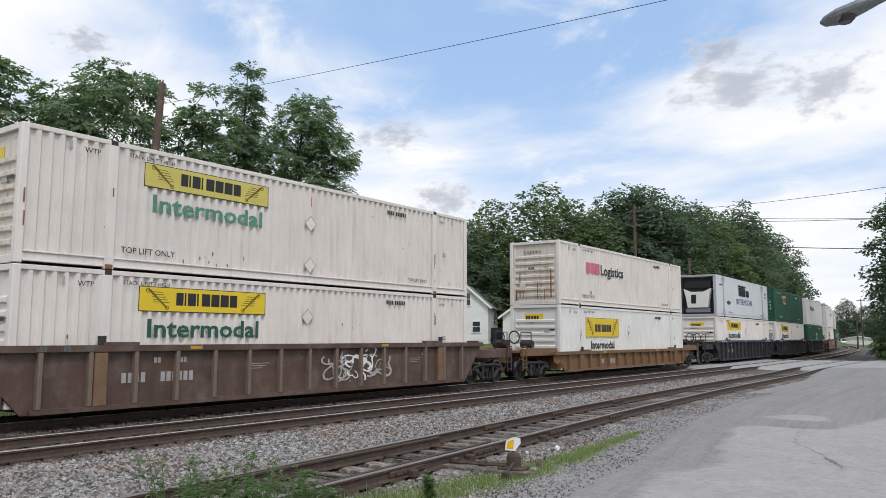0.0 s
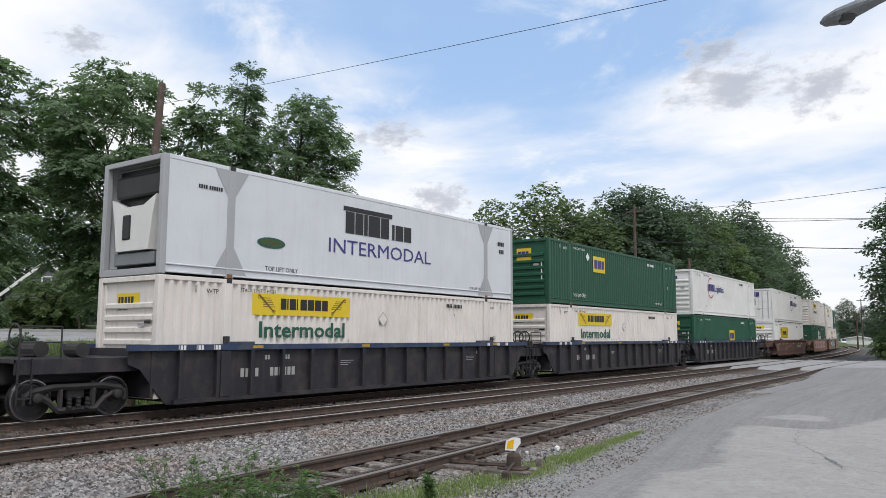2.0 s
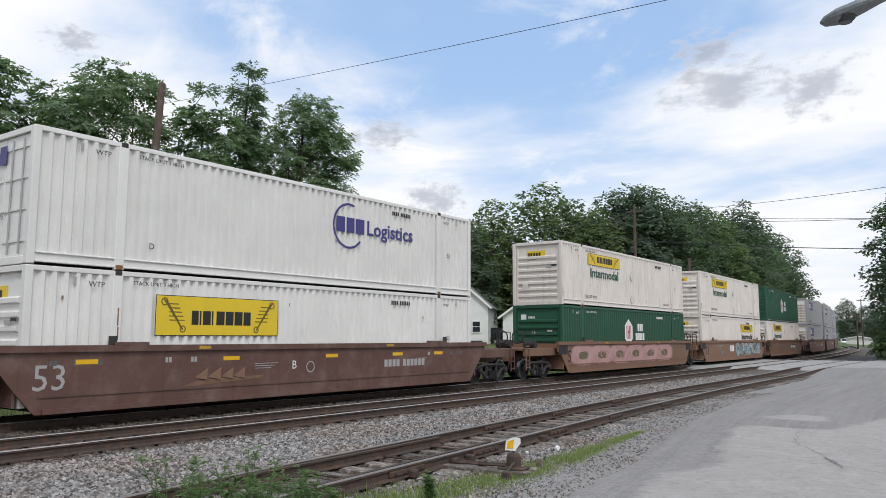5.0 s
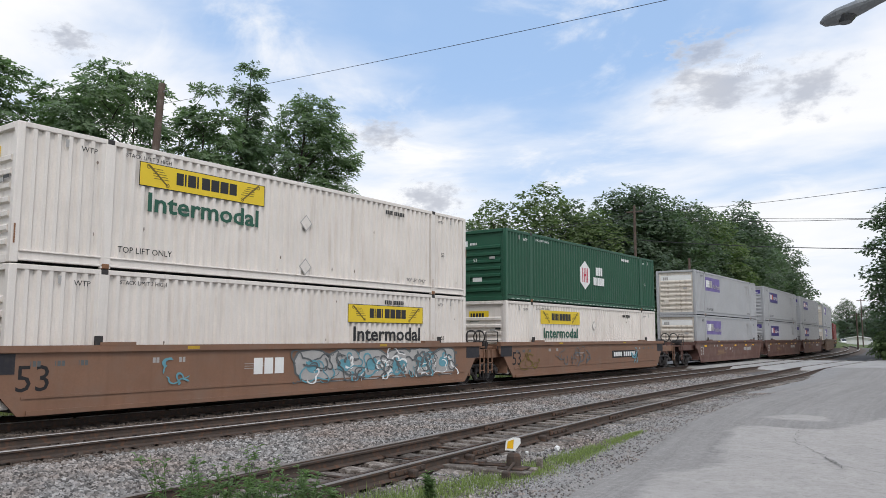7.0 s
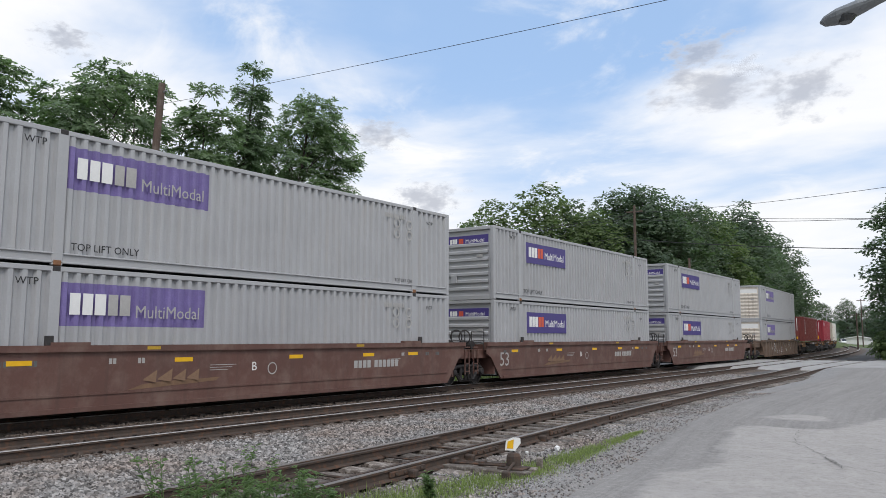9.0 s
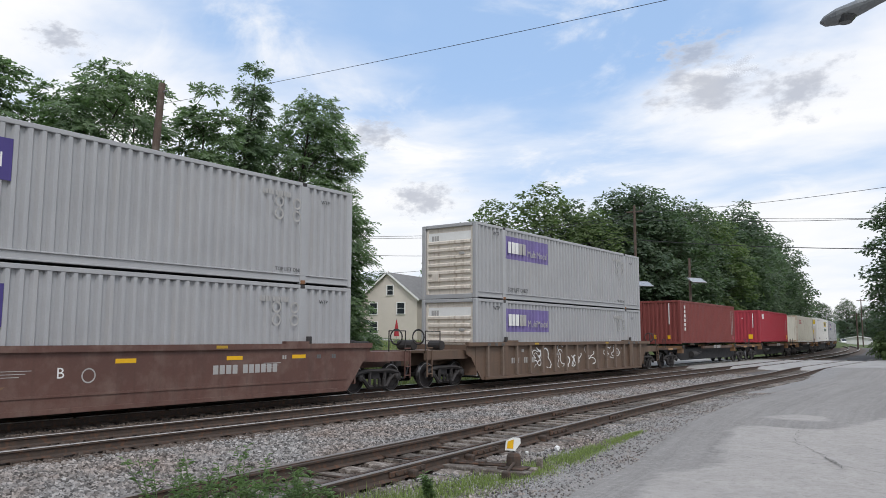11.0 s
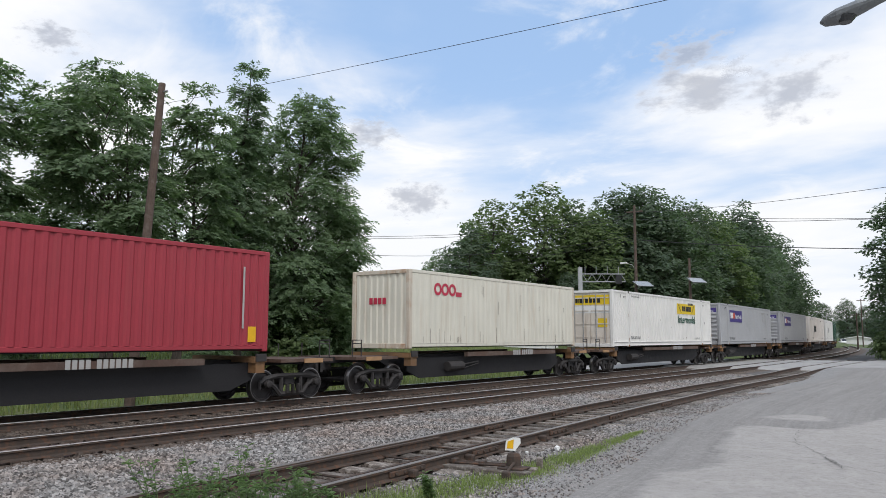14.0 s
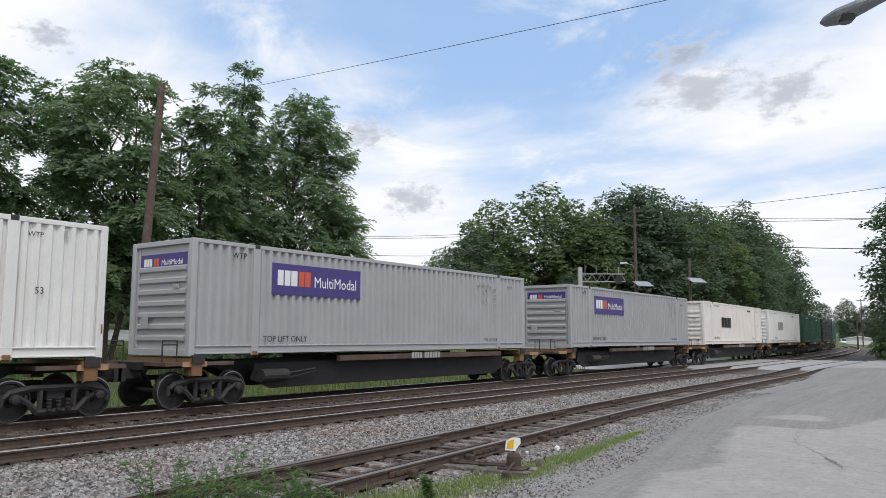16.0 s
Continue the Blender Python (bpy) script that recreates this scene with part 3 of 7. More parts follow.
def lot_material():
    m, nt, b = nodes_of("lot_surface")
    N, K = nt.nodes.new, nt.links.new
    pos = N("ShaderNodeNewGeometry").outputs["Position"]

    def stored(name, out="Fac"):
        at = N("ShaderNodeAttribute")
        at.attribute_name = name
        return at.outputs[out]

    def shifted(value, by, amount):
        k = N("ShaderNodeMath")
        k.operation = "MULTIPLY_ADD"
        K(by, k.inputs[0])
        k.inputs[1].default_value = amount
        K(value, k.inputs[2])
        return k.outputs[0]

    wob, ragged = noise_node(nt, pos, 0.9, 6, 0.65), noise_node(nt, pos, 2.6, 7, 0.7)
    big, mid, small, grit = noise_node(nt, pos, 0.25, 5, 0.6), noise_node(nt, pos, 1.6, 6, 0.65), noise_node(nt, pos, 22, 6, 0.75), noise_node(nt, pos, 75, 3, 0.7)
    lanes = noise_node(nt, stored("lane", "Vector"), 1.0, 5, 0.65, (3.2, 0.10, 1.0))
    thin_lanes = noise_node(nt, stored("lane", "Vector"), 1.0, 4, 0.6, (11.0, 0.16, 1.0))
    mottle, pebble = noise_node(nt, pos, 5.5, 7, 0.8), noise_node(nt, pos, 12, 5, 0.8)
    # packed dusty asphalt, darker where wheels turn in
    packed = mixc(nt, ramp(nt, big, 0.35, 0.65), (0.210, 0.198, 0.191), (0.269, 0.254, 0.244))
    packed = mixc(nt, ramp(nt, lanes, 0.42, 0.60, 0, 0.75), packed, (0.168, 0.161, 0.156))
    packed = mixc(nt, ramp(nt, thin_lanes, 0.52, 0.68, 0, 0.5), packed, (0.302, 0.290, 0.277))
    packed = mixc(nt, ramp(nt, mottle, 0.45, 0.62, 0, 0.55), packed, (0.155, 0.146, 0.139))
    packed = mixc(nt, ramp(nt, pebble, 0.52, 0.64, 0, 0.8), packed, (0.336, 0.318, 0.302))
    packed = mixc(nt, ramp(nt, grit, 0.48, 0.66, 0, 0.7), packed, (0.353, 0.344, 0.332))
    # the older pale surface
    pale = mixc(nt, ramp(nt, mid, 0.35, 0.65), (0.323, 0.304, 0.288), (0.378, 0.356, 0.338))
    pale = mixc(nt, ramp(nt, ragged, 0.50, 0.70, 0, 0.45), pale, (0.252, 0.242, 0.231))
    pale = mixc(nt, ramp(nt, mottle, 0.46, 0.63, 0, 0.6), pale, (0.244, 0.229, 0.217))
    pale = mixc(nt, ramp(nt, pebble, 0.53, 0.64, 0, 0.7), pale, (0.202, 0.190, 0.179))
    pale = mixc(nt, ramp(nt, grit, 0.50, 0.66, 0, 0.7), pale, (0.470, 0.458, 0.441))
    gravel = mixc(nt, ramp(nt, small, 0.36, 0.64), (0.10, 0.098, 0.097), (0.40, 0.392, 0.385))
    gravel = mixc(nt, ramp(nt, mid, 0.45, 0.75, 0, 0.35), gravel, (0.30, 0.292, 0.285))
    on_pale = ramp(nt, shifted(stored("pale"), ragged, 1.0), 0.42, 0.66)
    on_lot = ramp(nt, shifted(stored("from_edge"), wob, 1.6), 0.5, 1.5)
    K(mixc(nt, on_lot, gravel, mixc(nt, on_pale, packed, pale)), b.inputs["Base Color"])
    b.inputs["Roughness"].default_value = 0.92
    b.inputs["Specular IOR Level"].default_value = 0.3
    bp = N("ShaderNodeBump")
    bp.inputs["Strength"].default_value, bp.inputs["Distance"].default_value = 0.5, 0.02
    K(mixc(nt, 0.5, small, grit), bp.inputs["Height"])
    K(bp.outputs[0], b.inputs["Normal"])
    return m


def lot():
    """The lot and its ramp up to the crossing, one uneven sheet; it stores how far each point lies from the gravel and inside the pale surface."""
    V, E, D, L = [], [], [], []
    ys = np.concatenate([np.linspace(-40, 0, 21), np.arange(0.4, 6, 0.4), np.arange(6.0, 26, 0.2), np.arange(26.0, 36, 0.4), np.linspace(36.5, 68.0, 33)])
    us = np.concatenate([np.arange(-0.9, 5.5, 0.16), np.linspace(5.6, 22, 30)])
    for y in ys:
        e = lot_edge(y)
        for u in us:
            x = e + u
            inner = max(inside_by(PALE, x, y), inside_by(PATCH, x, y)) if 2 < y < 26 else -3.0
            z = -0.345 + 0.145 * min(1.0, max(0.0, (u + 0.9) / 1.9))
            k = min(1.0, max(0.0, (y - 41) / 12))
            z += (-0.05 - z) * k * k * (3 - 2 * k)
            z += 0.022 * noise.noise((x * 0.5, y * 0.5, 3)) * (1 - k)
            V.append((x, y, z + 0.012 * min(1.0, max(0.0, inner * 8 + 0.4))))
            E.append(u)
            D.append(inner)
            L.append((u, y, 0.0))
    n = len(us)
    F = [(j * n + i, j * n + i + 1, (j + 1) * n + i + 1, (j + 1) * n + i) for j in range(len(ys) - 1) for i in range(n - 1)]
    me = mesh_from("road_lot", V, F)
    me.attributes.new("from_edge", "FLOAT", "POINT").data.foreach_set("value", E)
    me.attributes.new("pale", "FLOAT", "POINT").data.foreach_set("value", D)
    me.attributes.new("lane", "FLOAT_VECTOR", "POINT").data.foreach_set("vector", [c for q in L for c in q])
    M["lot_surface"] = lot_material()
    tagged(part("road_lot", me, "lot_surface"), "worn grey asphalt lot with a paler old patch, fading into gravel", "road", kind="structure")


def patch_line(pts, z, width, material, name, label):
    """A thin crack or seam along plan points, wandering a little."""
    rng = random.Random(name + str(pts[0]))
    P = []
    for (a, b) in zip(pts, pts[1:]):
        for k in range(8):
            f = k / 8
            P.append((a[0] + (b[0] - a[0]) * f + rng.uniform(-0.06, 0.06), a[1] + (b[1] - a[1]) * f + rng.uniform(-0.06, 0.06)))
    P.append(pts[-1])
    V, F = [], []
    for i, (x, y) in enumerate(P):
        w = width * rng.uniform(0.4, 1.3)
        V += [(x - w * 0.7, y - w * 0.7, z), (x + w * 0.7, y + w * 0.7, z)]
    F = [(2 * i, 2 * i + 1, 2 * i + 3, 2 * i + 2) for i in range(len(P) - 1)]
    tagged(part(name, mesh_from(name, V, F), material), label, "road", kind="structure")


def roads():
    lot()
    for pts, w in (([(-3.65, 18.2), (-3.5, 17.0), (-3.31, 15.7), (-2.8, 14.8), (-2.31, 13.65), (-2.0, 12.9)], 0.006), ([(-2.45, 14.0), (-2.31, 13.65), (-2.2, 13.4)], 0.014),
                   ([(-4.2, 13.6), (-3.3, 13.2), (-2.2, 13.3), (-1.0, 12.6)], 0.007), ([(-3.31, 15.7), (-2.4, 15.9), (-1.2, 15.2)], 0.007)):
        patch_line(pts, -0.172, w, "crack", "road_crack", "dark crack in the old asphalt")
    V, F = [], []
    for i in range(19):
        x = -25 + i * 1.06
        near, away = 50.0 + 0.38 * (x + 16), 68.0 + 0.1 * (x + 16)
        for y, z in ((near - 1.6, -0.30), (near - 0.5, -0.10), (near, -0.042), (away, -0.042), (away + 1.5, -0.3)):
            V.append((x, y, z + 0.004 * math.sin(i * 1.7)))
    F = [(i * 5 + k, i * 5 + k + 5, i * 5 + k + 6, i * 5 + k + 1) for i in range(18) for k in range(4)]
    tagged(part("road_crossing", mesh_from("road_crossing", V, F), "asphalt"), "level grade crossing roadway over the rails", "road", kind="structure")
    strip("road_far", [(-8.5, 66), (-11.0, 110), (-18, 170), (-31, 240)], [(3, 66), (0, 110), (-8, 170), (-22, 240)], -0.10, "gravel", "gravel lane leading away beside the tracks", "road", 0.3, 1.5)
    V, F = [], []
    for i in range(21):
        y = -6 + 2.6 * i
        for x, up in ((-37.8, -0.25), (-38.0, 0.03), (-41.0, 0.05), (-43.6, 0.03), (-43.62, 0.16), (-43.8, 0.17), (-43.9, -0.2)):
            V.append((x, y, -0.42 + float(np.interp(-x, BANK[0], BANK[1])) + up))
    F = [(i * 7 + k, i * 7 + k + 7, i * 7 + k + 8, i * 7 + k + 1) for i in range(20) for k in range(6)]
    tagged(part("road_street", mesh_from("road_street", V, F), "asphalt"), "quiet street with a raised kerb on the bank behind the railway", "road", kind="structure")


ground()
trackwork()
roads()
# ---- containers ----
SIDE = Matrix(((0, 0, 1, 0), (1, 0, 0, 0), (0, 1, 0, 0), (0, 0, 0, 1)))
END = Matrix(((1, 0, 0, 0), (0, 0, -1, 0), (0, 1, 0, 0), (0, 0, 0, 1)))
WIDE = 2.59


def corrugated(y0, y1, z0, z1, period, depth, lift=0.0, flat=0.36):
    """A ribbed sheet in the plane x = 0 that bulges to -depth between its ribs, seen from +x."""
    pts = []
    k0 = math.floor(y0 / period)
    y = k0 * period
    base = [(0, 0), (flat, 0), (0.5, -depth), (0.5 + flat, -depth)]
    while y < y1 + period:
        for f, d in base:
            pts.append((y + f * period, d))
        y += period
    cut = []
    for (a, da), (b, db) in zip(pts, pts[1:]):
        if b <= y0 or a >= y1:
            continue
        if a < y0:
            cut.append((y0, da + (db - da) * (y0 - a) / (b - a)))
        elif not cut or cut[-1][0] < a - 1e-6:
            cut.append((a, da))
        if b > y1:
            cut.append((y1, da + (db - da) * (y1 - a) / (b - a)))
        else:
            cut.append((b, db))
    V = [(d + lift, y, z) for y, d in cut for z in (z0, z1)]
    F = [(2 * i, 2 * i + 2, 2 * i + 3, 2 * i + 1) for i in range(len(cut) - 1)]
    return V, F


def cached(key, make):
    if key not in CACHE:
        CACHE[key] = make()
    return CACHE[key]


def text_mesh(body, size, bold=0.0):
    def make():
        cu = bpy.data.curves.new("text", "FONT")
        cu.body, cu.size, cu.offset, cu.extrude = body, size, bold, 0.001
        cu.align_x, cu.align_y = "LEFT", "BOTTOM"
        cu.resolution_u = 2
        ob = new("text", cu)
        me = bpy.data.meshes.new_from_object(ob.evaluated_get(bpy.context.evaluated_depsgraph_get()))
        bpy.data.objects.remove(ob)
        return me
    return cached(("text", body, size, bold), make)


def rect_mesh(w, h, t=0.004):
    return cached(("rect", round(w, 3), round(h, 3), t), lambda: mesh_from("panel", [(x, y, z) for z in (0, t) for x, y in ((0, 0), (w, 0), (w, h), (0, h))],
                  [(4, 5, 6, 7), (0, 1, 5, 4), (1, 2, 6, 5), (2, 3, 7, 6), (3, 0, 4, 7)]))


def word_mesh(shape, h):
    """A plain word-like row of blocks: widths over the height, negative ones are gaps."""
    def make():
        V, F, x = [], [], 0.0
        for w in shape:
            if w > 0:
                o = len(V)
                V += [(x, 0, 0), (x + w * h, 0, 0), (x + w * h, h, 0), (x, h, 0), (x, 0, 0.003), (x + w * h, 0, 0.003), (x + w * h, h, 0.003), (x, h, 0.003)]
                F += [(o + 4, o + 5, o + 6, o + 7), (o, o + 1, o + 5, o + 4), (o + 1, o + 2, o + 6, o + 5), (o + 2, o + 3, o + 7, o + 6), (o + 3, o, o + 4, o + 7)]
            x += abs(w) * h
        return mesh_from("mark", V, F)
    return cached(("word", tuple(shape), h), make)


def place_word(name, shape, h, material, parent, m, label=""):
    """A row of plain blocks, each a part of its own; rows too small to tell apart stay one mesh."""
    if h < 0.13:
        ob = part(name, word_mesh(shape, h), material, parent, label, m)
        return tagged(ob, label, kind="stuff")
    x, first = 0.0, None
    for w in shape:
        if w > 0:
            ob = part(name, rect_mesh(w * h, h, 0.003), material, parent, label, m @ Matrix.Translation((x, 0, 0)))
            first = first or ob
        x += abs(w) * h
    return first


def blocks(n, w=0.62, g=0.2):
    out = []
    for i in range(n):
        out += [w, -g]
    return tuple(out)


def ring_mesh(r, width, a0=0, a1=360, sides=24):
    def make():
        V, F = [], []
        for i in range(sides + 1):
            t = radians(a0 + (a1 - a0) * i / sides)
            for q in (r - width, r):
                V.append((q * math.cos(t), q * math.sin(t), 0.003))
        F = [(2 * i, 2 * i + 1, 2 * i + 3, 2 * i + 2) for i in range(sides)]
        return mesh_from("ring", V, F)
    return cached(("ring", r, width, a0, a1, sides), make)


def poly_mesh(pts, t=0.003):
    def make():
        n = len(pts)
        return mesh_from("plate", [(x, y, 0) for x, y in pts] + [(x, y, t) for x, y in pts],
                         [tuple(range(n, 2 * n))] + [(i, (i + 1) % n, n + (i + 1) % n, n + i) for i in range(n)])
    return cached(("poly", tuple(pts), t), make)


class Box:
    """A freight container, origin at its base centre; y runs to its rear."""

    def __init__(self, label, length, height, paint_name, end="ribs", period=0.25, depth=0.07, posts=True, end_paint=None, post_paint=None, rail_paint=None, flat=0.32):
        self.L, self.H, self.paint = length, height, paint_name
        t = self.ob = thing("freight_container", label, "container", group="containers on the train")
        L, H, W = length, height, WIDE
        end_paint, post_paint = end_paint or paint_name, post_paint or paint_name
        rail_paint = rail_paint or paint_name
        br, tr = 0.26 if posts else 0.17, 0.11
        key = (round(L, 2), round(H, 2), period, depth, flat)

        def wall():
            V, F = corrugated(-L / 2 + 0.14, L / 2 - 0.14, br, H - tr, period, depth, 0, flat)
            return mesh_from("side_wall", V, F)
        sw = cached(("side", key), wall)
        part("side_wall", sw, paint_name, t, m=Matrix.Translation((W / 2 - 0.012, 0, 0)))
        part("side_wall", sw, paint_name, t, m=pose(-W / 2 + 0.012, 0, 0, 0, 0, 180))
        part("roof", box_mesh(W - 0.06, L - 0.1, 0.05, 0.01), paint_name, t, m=Matrix.Translation((0, 0, H - 0.075)))
        # frame coloured black so the gap below the box reads as shadow
        part("floor_frame", box_mesh(W - 0.2, L - 0.3, 0.12), "under_black", t, m=Matrix.Translation((0, 0, 0.03)))
        for sx in (1, -1):
            part("bottom_rail", box_mesh(0.06, L - 0.3, br - 0.06, 0.012), rail_paint, t, m=Matrix.Translation((sx * (W / 2 - 0.052), 0, 0.06)))
            if posts:
                part("rail_ledge", box_mesh(0.10, L - 0.34, 0.035, 0.008), rail_paint, t, m=Matrix.Translation((sx * (W / 2 - 0.038), 0, br - 0.03)))
                part("rail_foot", box_mesh(0.10, L - 0.34, 0.04, 0.008), rail_paint, t, m=Matrix.Translation((sx * (W / 2 - 0.040), 0, 0.045)))
            part("top_rail", box_mesh(0.08, L - 0.3, tr, 0.012), rail_paint, t, m=Matrix.Translation((sx * (W / 2 - 0.042), 0, H - tr)))
            for sy in (1, -1):
                part("corner_post", box_mesh(0.17, 0.17, H, 0.02), post_paint, t, m=Matrix.Translation((sx * (W / 2 - 0.087), sy * (L / 2 - 0.087), 0)))
                if posts:
                    y = sy * 6.05
                    part("lifting_post", box_mesh(0.10, 0.24, H, 0.015), post_paint, t, m=Matrix.Translation((sx * (W / 2 - 0.040), y, 0)))
                    for z in (0.0, H - 0.13):
                        part("corner_casting", box_mesh(0.10, 0.20, 0.13, 0.02), "rust_stain" if z == 0 else "truck_steel", t, m=Matrix.Translation((sx * (W / 2 - 0.036), y, z + (0.008 if z else -0.006))))
        for sy in (1, -1):
            part("end_beam", box_mesh(W - 0.36, 0.12, 0.17, 0.01), post_paint, t, m=Matrix.Translation((0, sy * (L / 2 - 0.065), 0)))
            part("end_header", box_mesh(W - 0.36, 0.12, 0.13, 0.01), post_paint, t, m=Matrix.Translation((0, sy * (L / 2 - 0.065), H - 0.13)))
        part("rear_wall", box_mesh(W - 0.36, 0.05, H - 0.3), end_paint, t, m=Matrix.Translation((0, L / 2 - 0.11, 0.17)))
        y = -L / 2
        if end == "ribs":
            wall_e = part("front_wall", box_mesh(W - 0.35, 0.05, H - 0.3), end_paint, t, m=Matrix.Translation((0, y + 0.12, 0.17)))
            rib = cached(("rib", W), lambda: mesh_from("rib", [(x, d, z) for x in (-W / 2 + 0.3, W / 2 - 0.3) for d, z in ((0.0, -0.085), (-0.065, -0.045), (-0.065, 0.045), (0.0, 0.085))],
                         [(0, 4, 5, 1), (1, 5, 6, 2), (2, 6, 7, 3), (0, 1, 2, 3), (7, 6, 5, 4)]))
            for x in (-W / 2 + 0.24, W / 2 - 0.24):
                part("end_stiffener", box_mesh(0.10, 0.05, H - 0.35, 0.01), end_paint, wall_e, m=Matrix.Translation((x, -0.03, 0.02)))
            part("vent_plate", box_mesh(0.26, 0.03, 0.10, 0.01), "ink_grey", wall_e, m=Matrix.Translation((0.62, -0.10, H * 0.52)))
            part("document_box", box_mesh(0.30, 0.04, 0.34, 0.01), end_paint, wall_e, m=Matrix.Translation((-0.62, -0.11, 0.5)))
            n = 7
            for i in range(n):
                part("rib", rib, end_paint, wall_e, m=Matrix.Translation((0, -0.025, 0.26 + i * (H - 1.15) / (n - 1))))
        elif end == "corr":
            V, F = corrugated(-W / 2 + 0.16, W / 2 - 0.16, 0.17, H - 0.13, 0.27, 0.04)
            part("front_wall", cached(("endcorr", round(H, 2)), lambda: mesh_from("front_wall", V, F)), end_paint, t, m=Matrix.Translation((0, y + 0.03, 0)) @ Matrix.Rotation(-math.pi / 2, 4, "Z"))
        elif end == "doors":
            for sx in (-1, 1):
                d = part("door", box_mesh(W / 2 - 0.19, 0.05, H - 0.31, 0.01), end_paint, t, "rear cargo door with lock rods", m=Matrix.Translation((sx * (W / 4 - 0.088), y + 0.09, 0.172)))
                rod = cached(("rod", round(H, 2)), lambda: tube_mesh("lock_rod", [(0, 0, 0.05), (0, 0, H - 0.4)], 0.022, 8))
                for dx in (-0.28, 0.2):
                    r = part("lock_rod", rod, "galv", d, "galvanised lock rod", m=Matrix.Translation((dx * sx * -1, -0.06, 0)))
                bars = box_mesh(W / 2 - 0.3, 0.03, 0.06)
                for i in range(4):
                    part("door_rib", bars, end_paint, d, m=Matrix.Translation((0, -0.035, 0.3 + i * (H - 0.9) / 3)))
        elif end == "reefer":
            part("front_wall", box_mesh(W - 0.35, 0.05, H - 0.3), end_paint, t, m=Matrix.Translation((0, y + 0.42, 0.17)))
            part("void_wall", box_mesh(W - 0.4, 0.03, H - 0.35), "black_plastic", t, "black recess behind the refrigeration unit", m=Matrix.Translation((0, y + 0.38, 0.18)))
            bm = bmesh.new()
            prof = [(-0.72, 0.62), (0.72, 0.62), (0.86, 1.45), (1.0, 1.95), (0.45, 1.72), (-0.45, 1.72), (-1.0, 1.95), (-0.86, 1.45)]
            lo = [bm.verts.new((x, y + 0.36, z)) for x, z in prof]
            hi = [bm.verts.new((x * 0.95, y + 0.06, z)) for x, z in prof]
            bm.faces.new(hi)
            for i in range(8):
                bm.faces.new((lo[i], lo[(i + 1) % 8], hi[(i + 1) % 8], hi[i]))
            bmesh.ops.recalc_face_normals(bm, faces=bm.faces)
            part("cooling_unit", bm, "bright_white", t, "white moulded refrigeration unit")
            part("air_grille", box_mesh(1.9, 0.1, 0.55, 0.05), "black_plastic", t, "black condenser grille", m=Matrix.Translation((0, y + 0.2, 1.98)))
            part("vent_slot", box_mesh(0.34, 0.05, 0.62, 0.03), "black_plastic", t, m=Matrix.Translation((-0.25, y + 0.055, 0.9)))
            part("control_box", box_mesh(1.7, 0.2, 0.3, 0.02), "dull_grey", t, m=Matrix.Translation((0, y + 0.22, 0.27)))
            part("guard_bar", boxes_bm([(-W / 2 + 0.12, y + 0.03, H / 2, 0.06, 0.06, H - 0.2)]), "galv", t)

    def flat(self, y, z, w, h, material, name="marking", label="", lift=0.004):
        return part(name, rect_mesh(w, h), material, self.ob, label, Matrix.Translation((WIDE / 2 - 0.012 + lift, y - self.L / 2, z)) @ SIDE)

    def word(self, y, z, shape, h, material, lift=0.010, name="marking", label=""):
        return place_word(name, shape, h, material, self.ob, Matrix.Translation((WIDE / 2 - 0.012 + lift, y - self.L / 2, z)) @ SIDE, label)

    def text(self, y, z, body, size, material="ink_black", bold=0.0, lift=0.008, wide=1.0, name="lettering"):
        return part(name, text_mesh(body, size, bold), material, self.ob, "", Matrix.Translation((WIDE / 2 - 0.012 + lift, y - self.L / 2, z)) @ SIDE @ Matrix.Diagonal((wide, 1, 1, 1)))

    def fit_text(self, y, z, body, width, cap, material, bold=0.022, lift=0.010):
        """Lettering stretched to a width and a height of its capitals."""
        me = text_mesh(body, 1.0, bold)
        xs = [v.co.x for v in me.vertices]
        first = [v.co.y for v in text_mesh("I", 1.0, bold).vertices]
        kx, ky = width / (max(xs) - min(xs)), cap / (max(first) - min(first))
        m = Matrix.Translation((WIDE / 2 - 0.012 + lift, y - self.L / 2, z)) @ SIDE @ Matrix.Diagonal((kx, ky, 1, 1)) @ Matrix.Translation((-min(xs), -min(first), 0))
        return part("lettering", me, material, self.ob, "", m)

    def shape(self, y, z, mesh, material, lift=0.008, name="emblem", label=""):
        return part(name, mesh, material, self.ob, label, Matrix.Translation((WIDE / 2 - 0.012 + lift, y - self.L / 2, z)) @ SIDE)

    def end_flat(self, x, z, w, h, material, name="end_sign", lift=0.0):
        return part(name, rect_mesh(w, h), material, self.ob, "", Matrix.Translation((x, -self.L / 2 + 0.088 - lift, z)) @ END)

    def end_word(self, x, z, shape, h, material, lift=0.008):
        return place_word("marking", shape, h, material, self.ob, Matrix.Translation((x, -self.L / 2 + 0.088 - lift, z)) @ END)

    def end_text(self, x, z, body, size, material, lift=0.008):
        return part("lettering", text_mesh(body, size), material, self.ob, "", Matrix.Translation((x, -self.L / 2 + 0.088 - lift, z)) @ END)

    def wrap(self, y, z, w, h, material, period=0.28, depth=0.06, label="", flat=0.32):
        """A printed field that follows the ribs."""
        y0 = y - self.L / 2
        me = mesh_from("printed_field", *corrugated(y0, y0 + w, z, z + h, period, depth, 0.003, flat))
        return part("printed_field", me, material, self.ob, label, Matrix.Translation((WIDE / 2 - 0.012, 0, 0)))

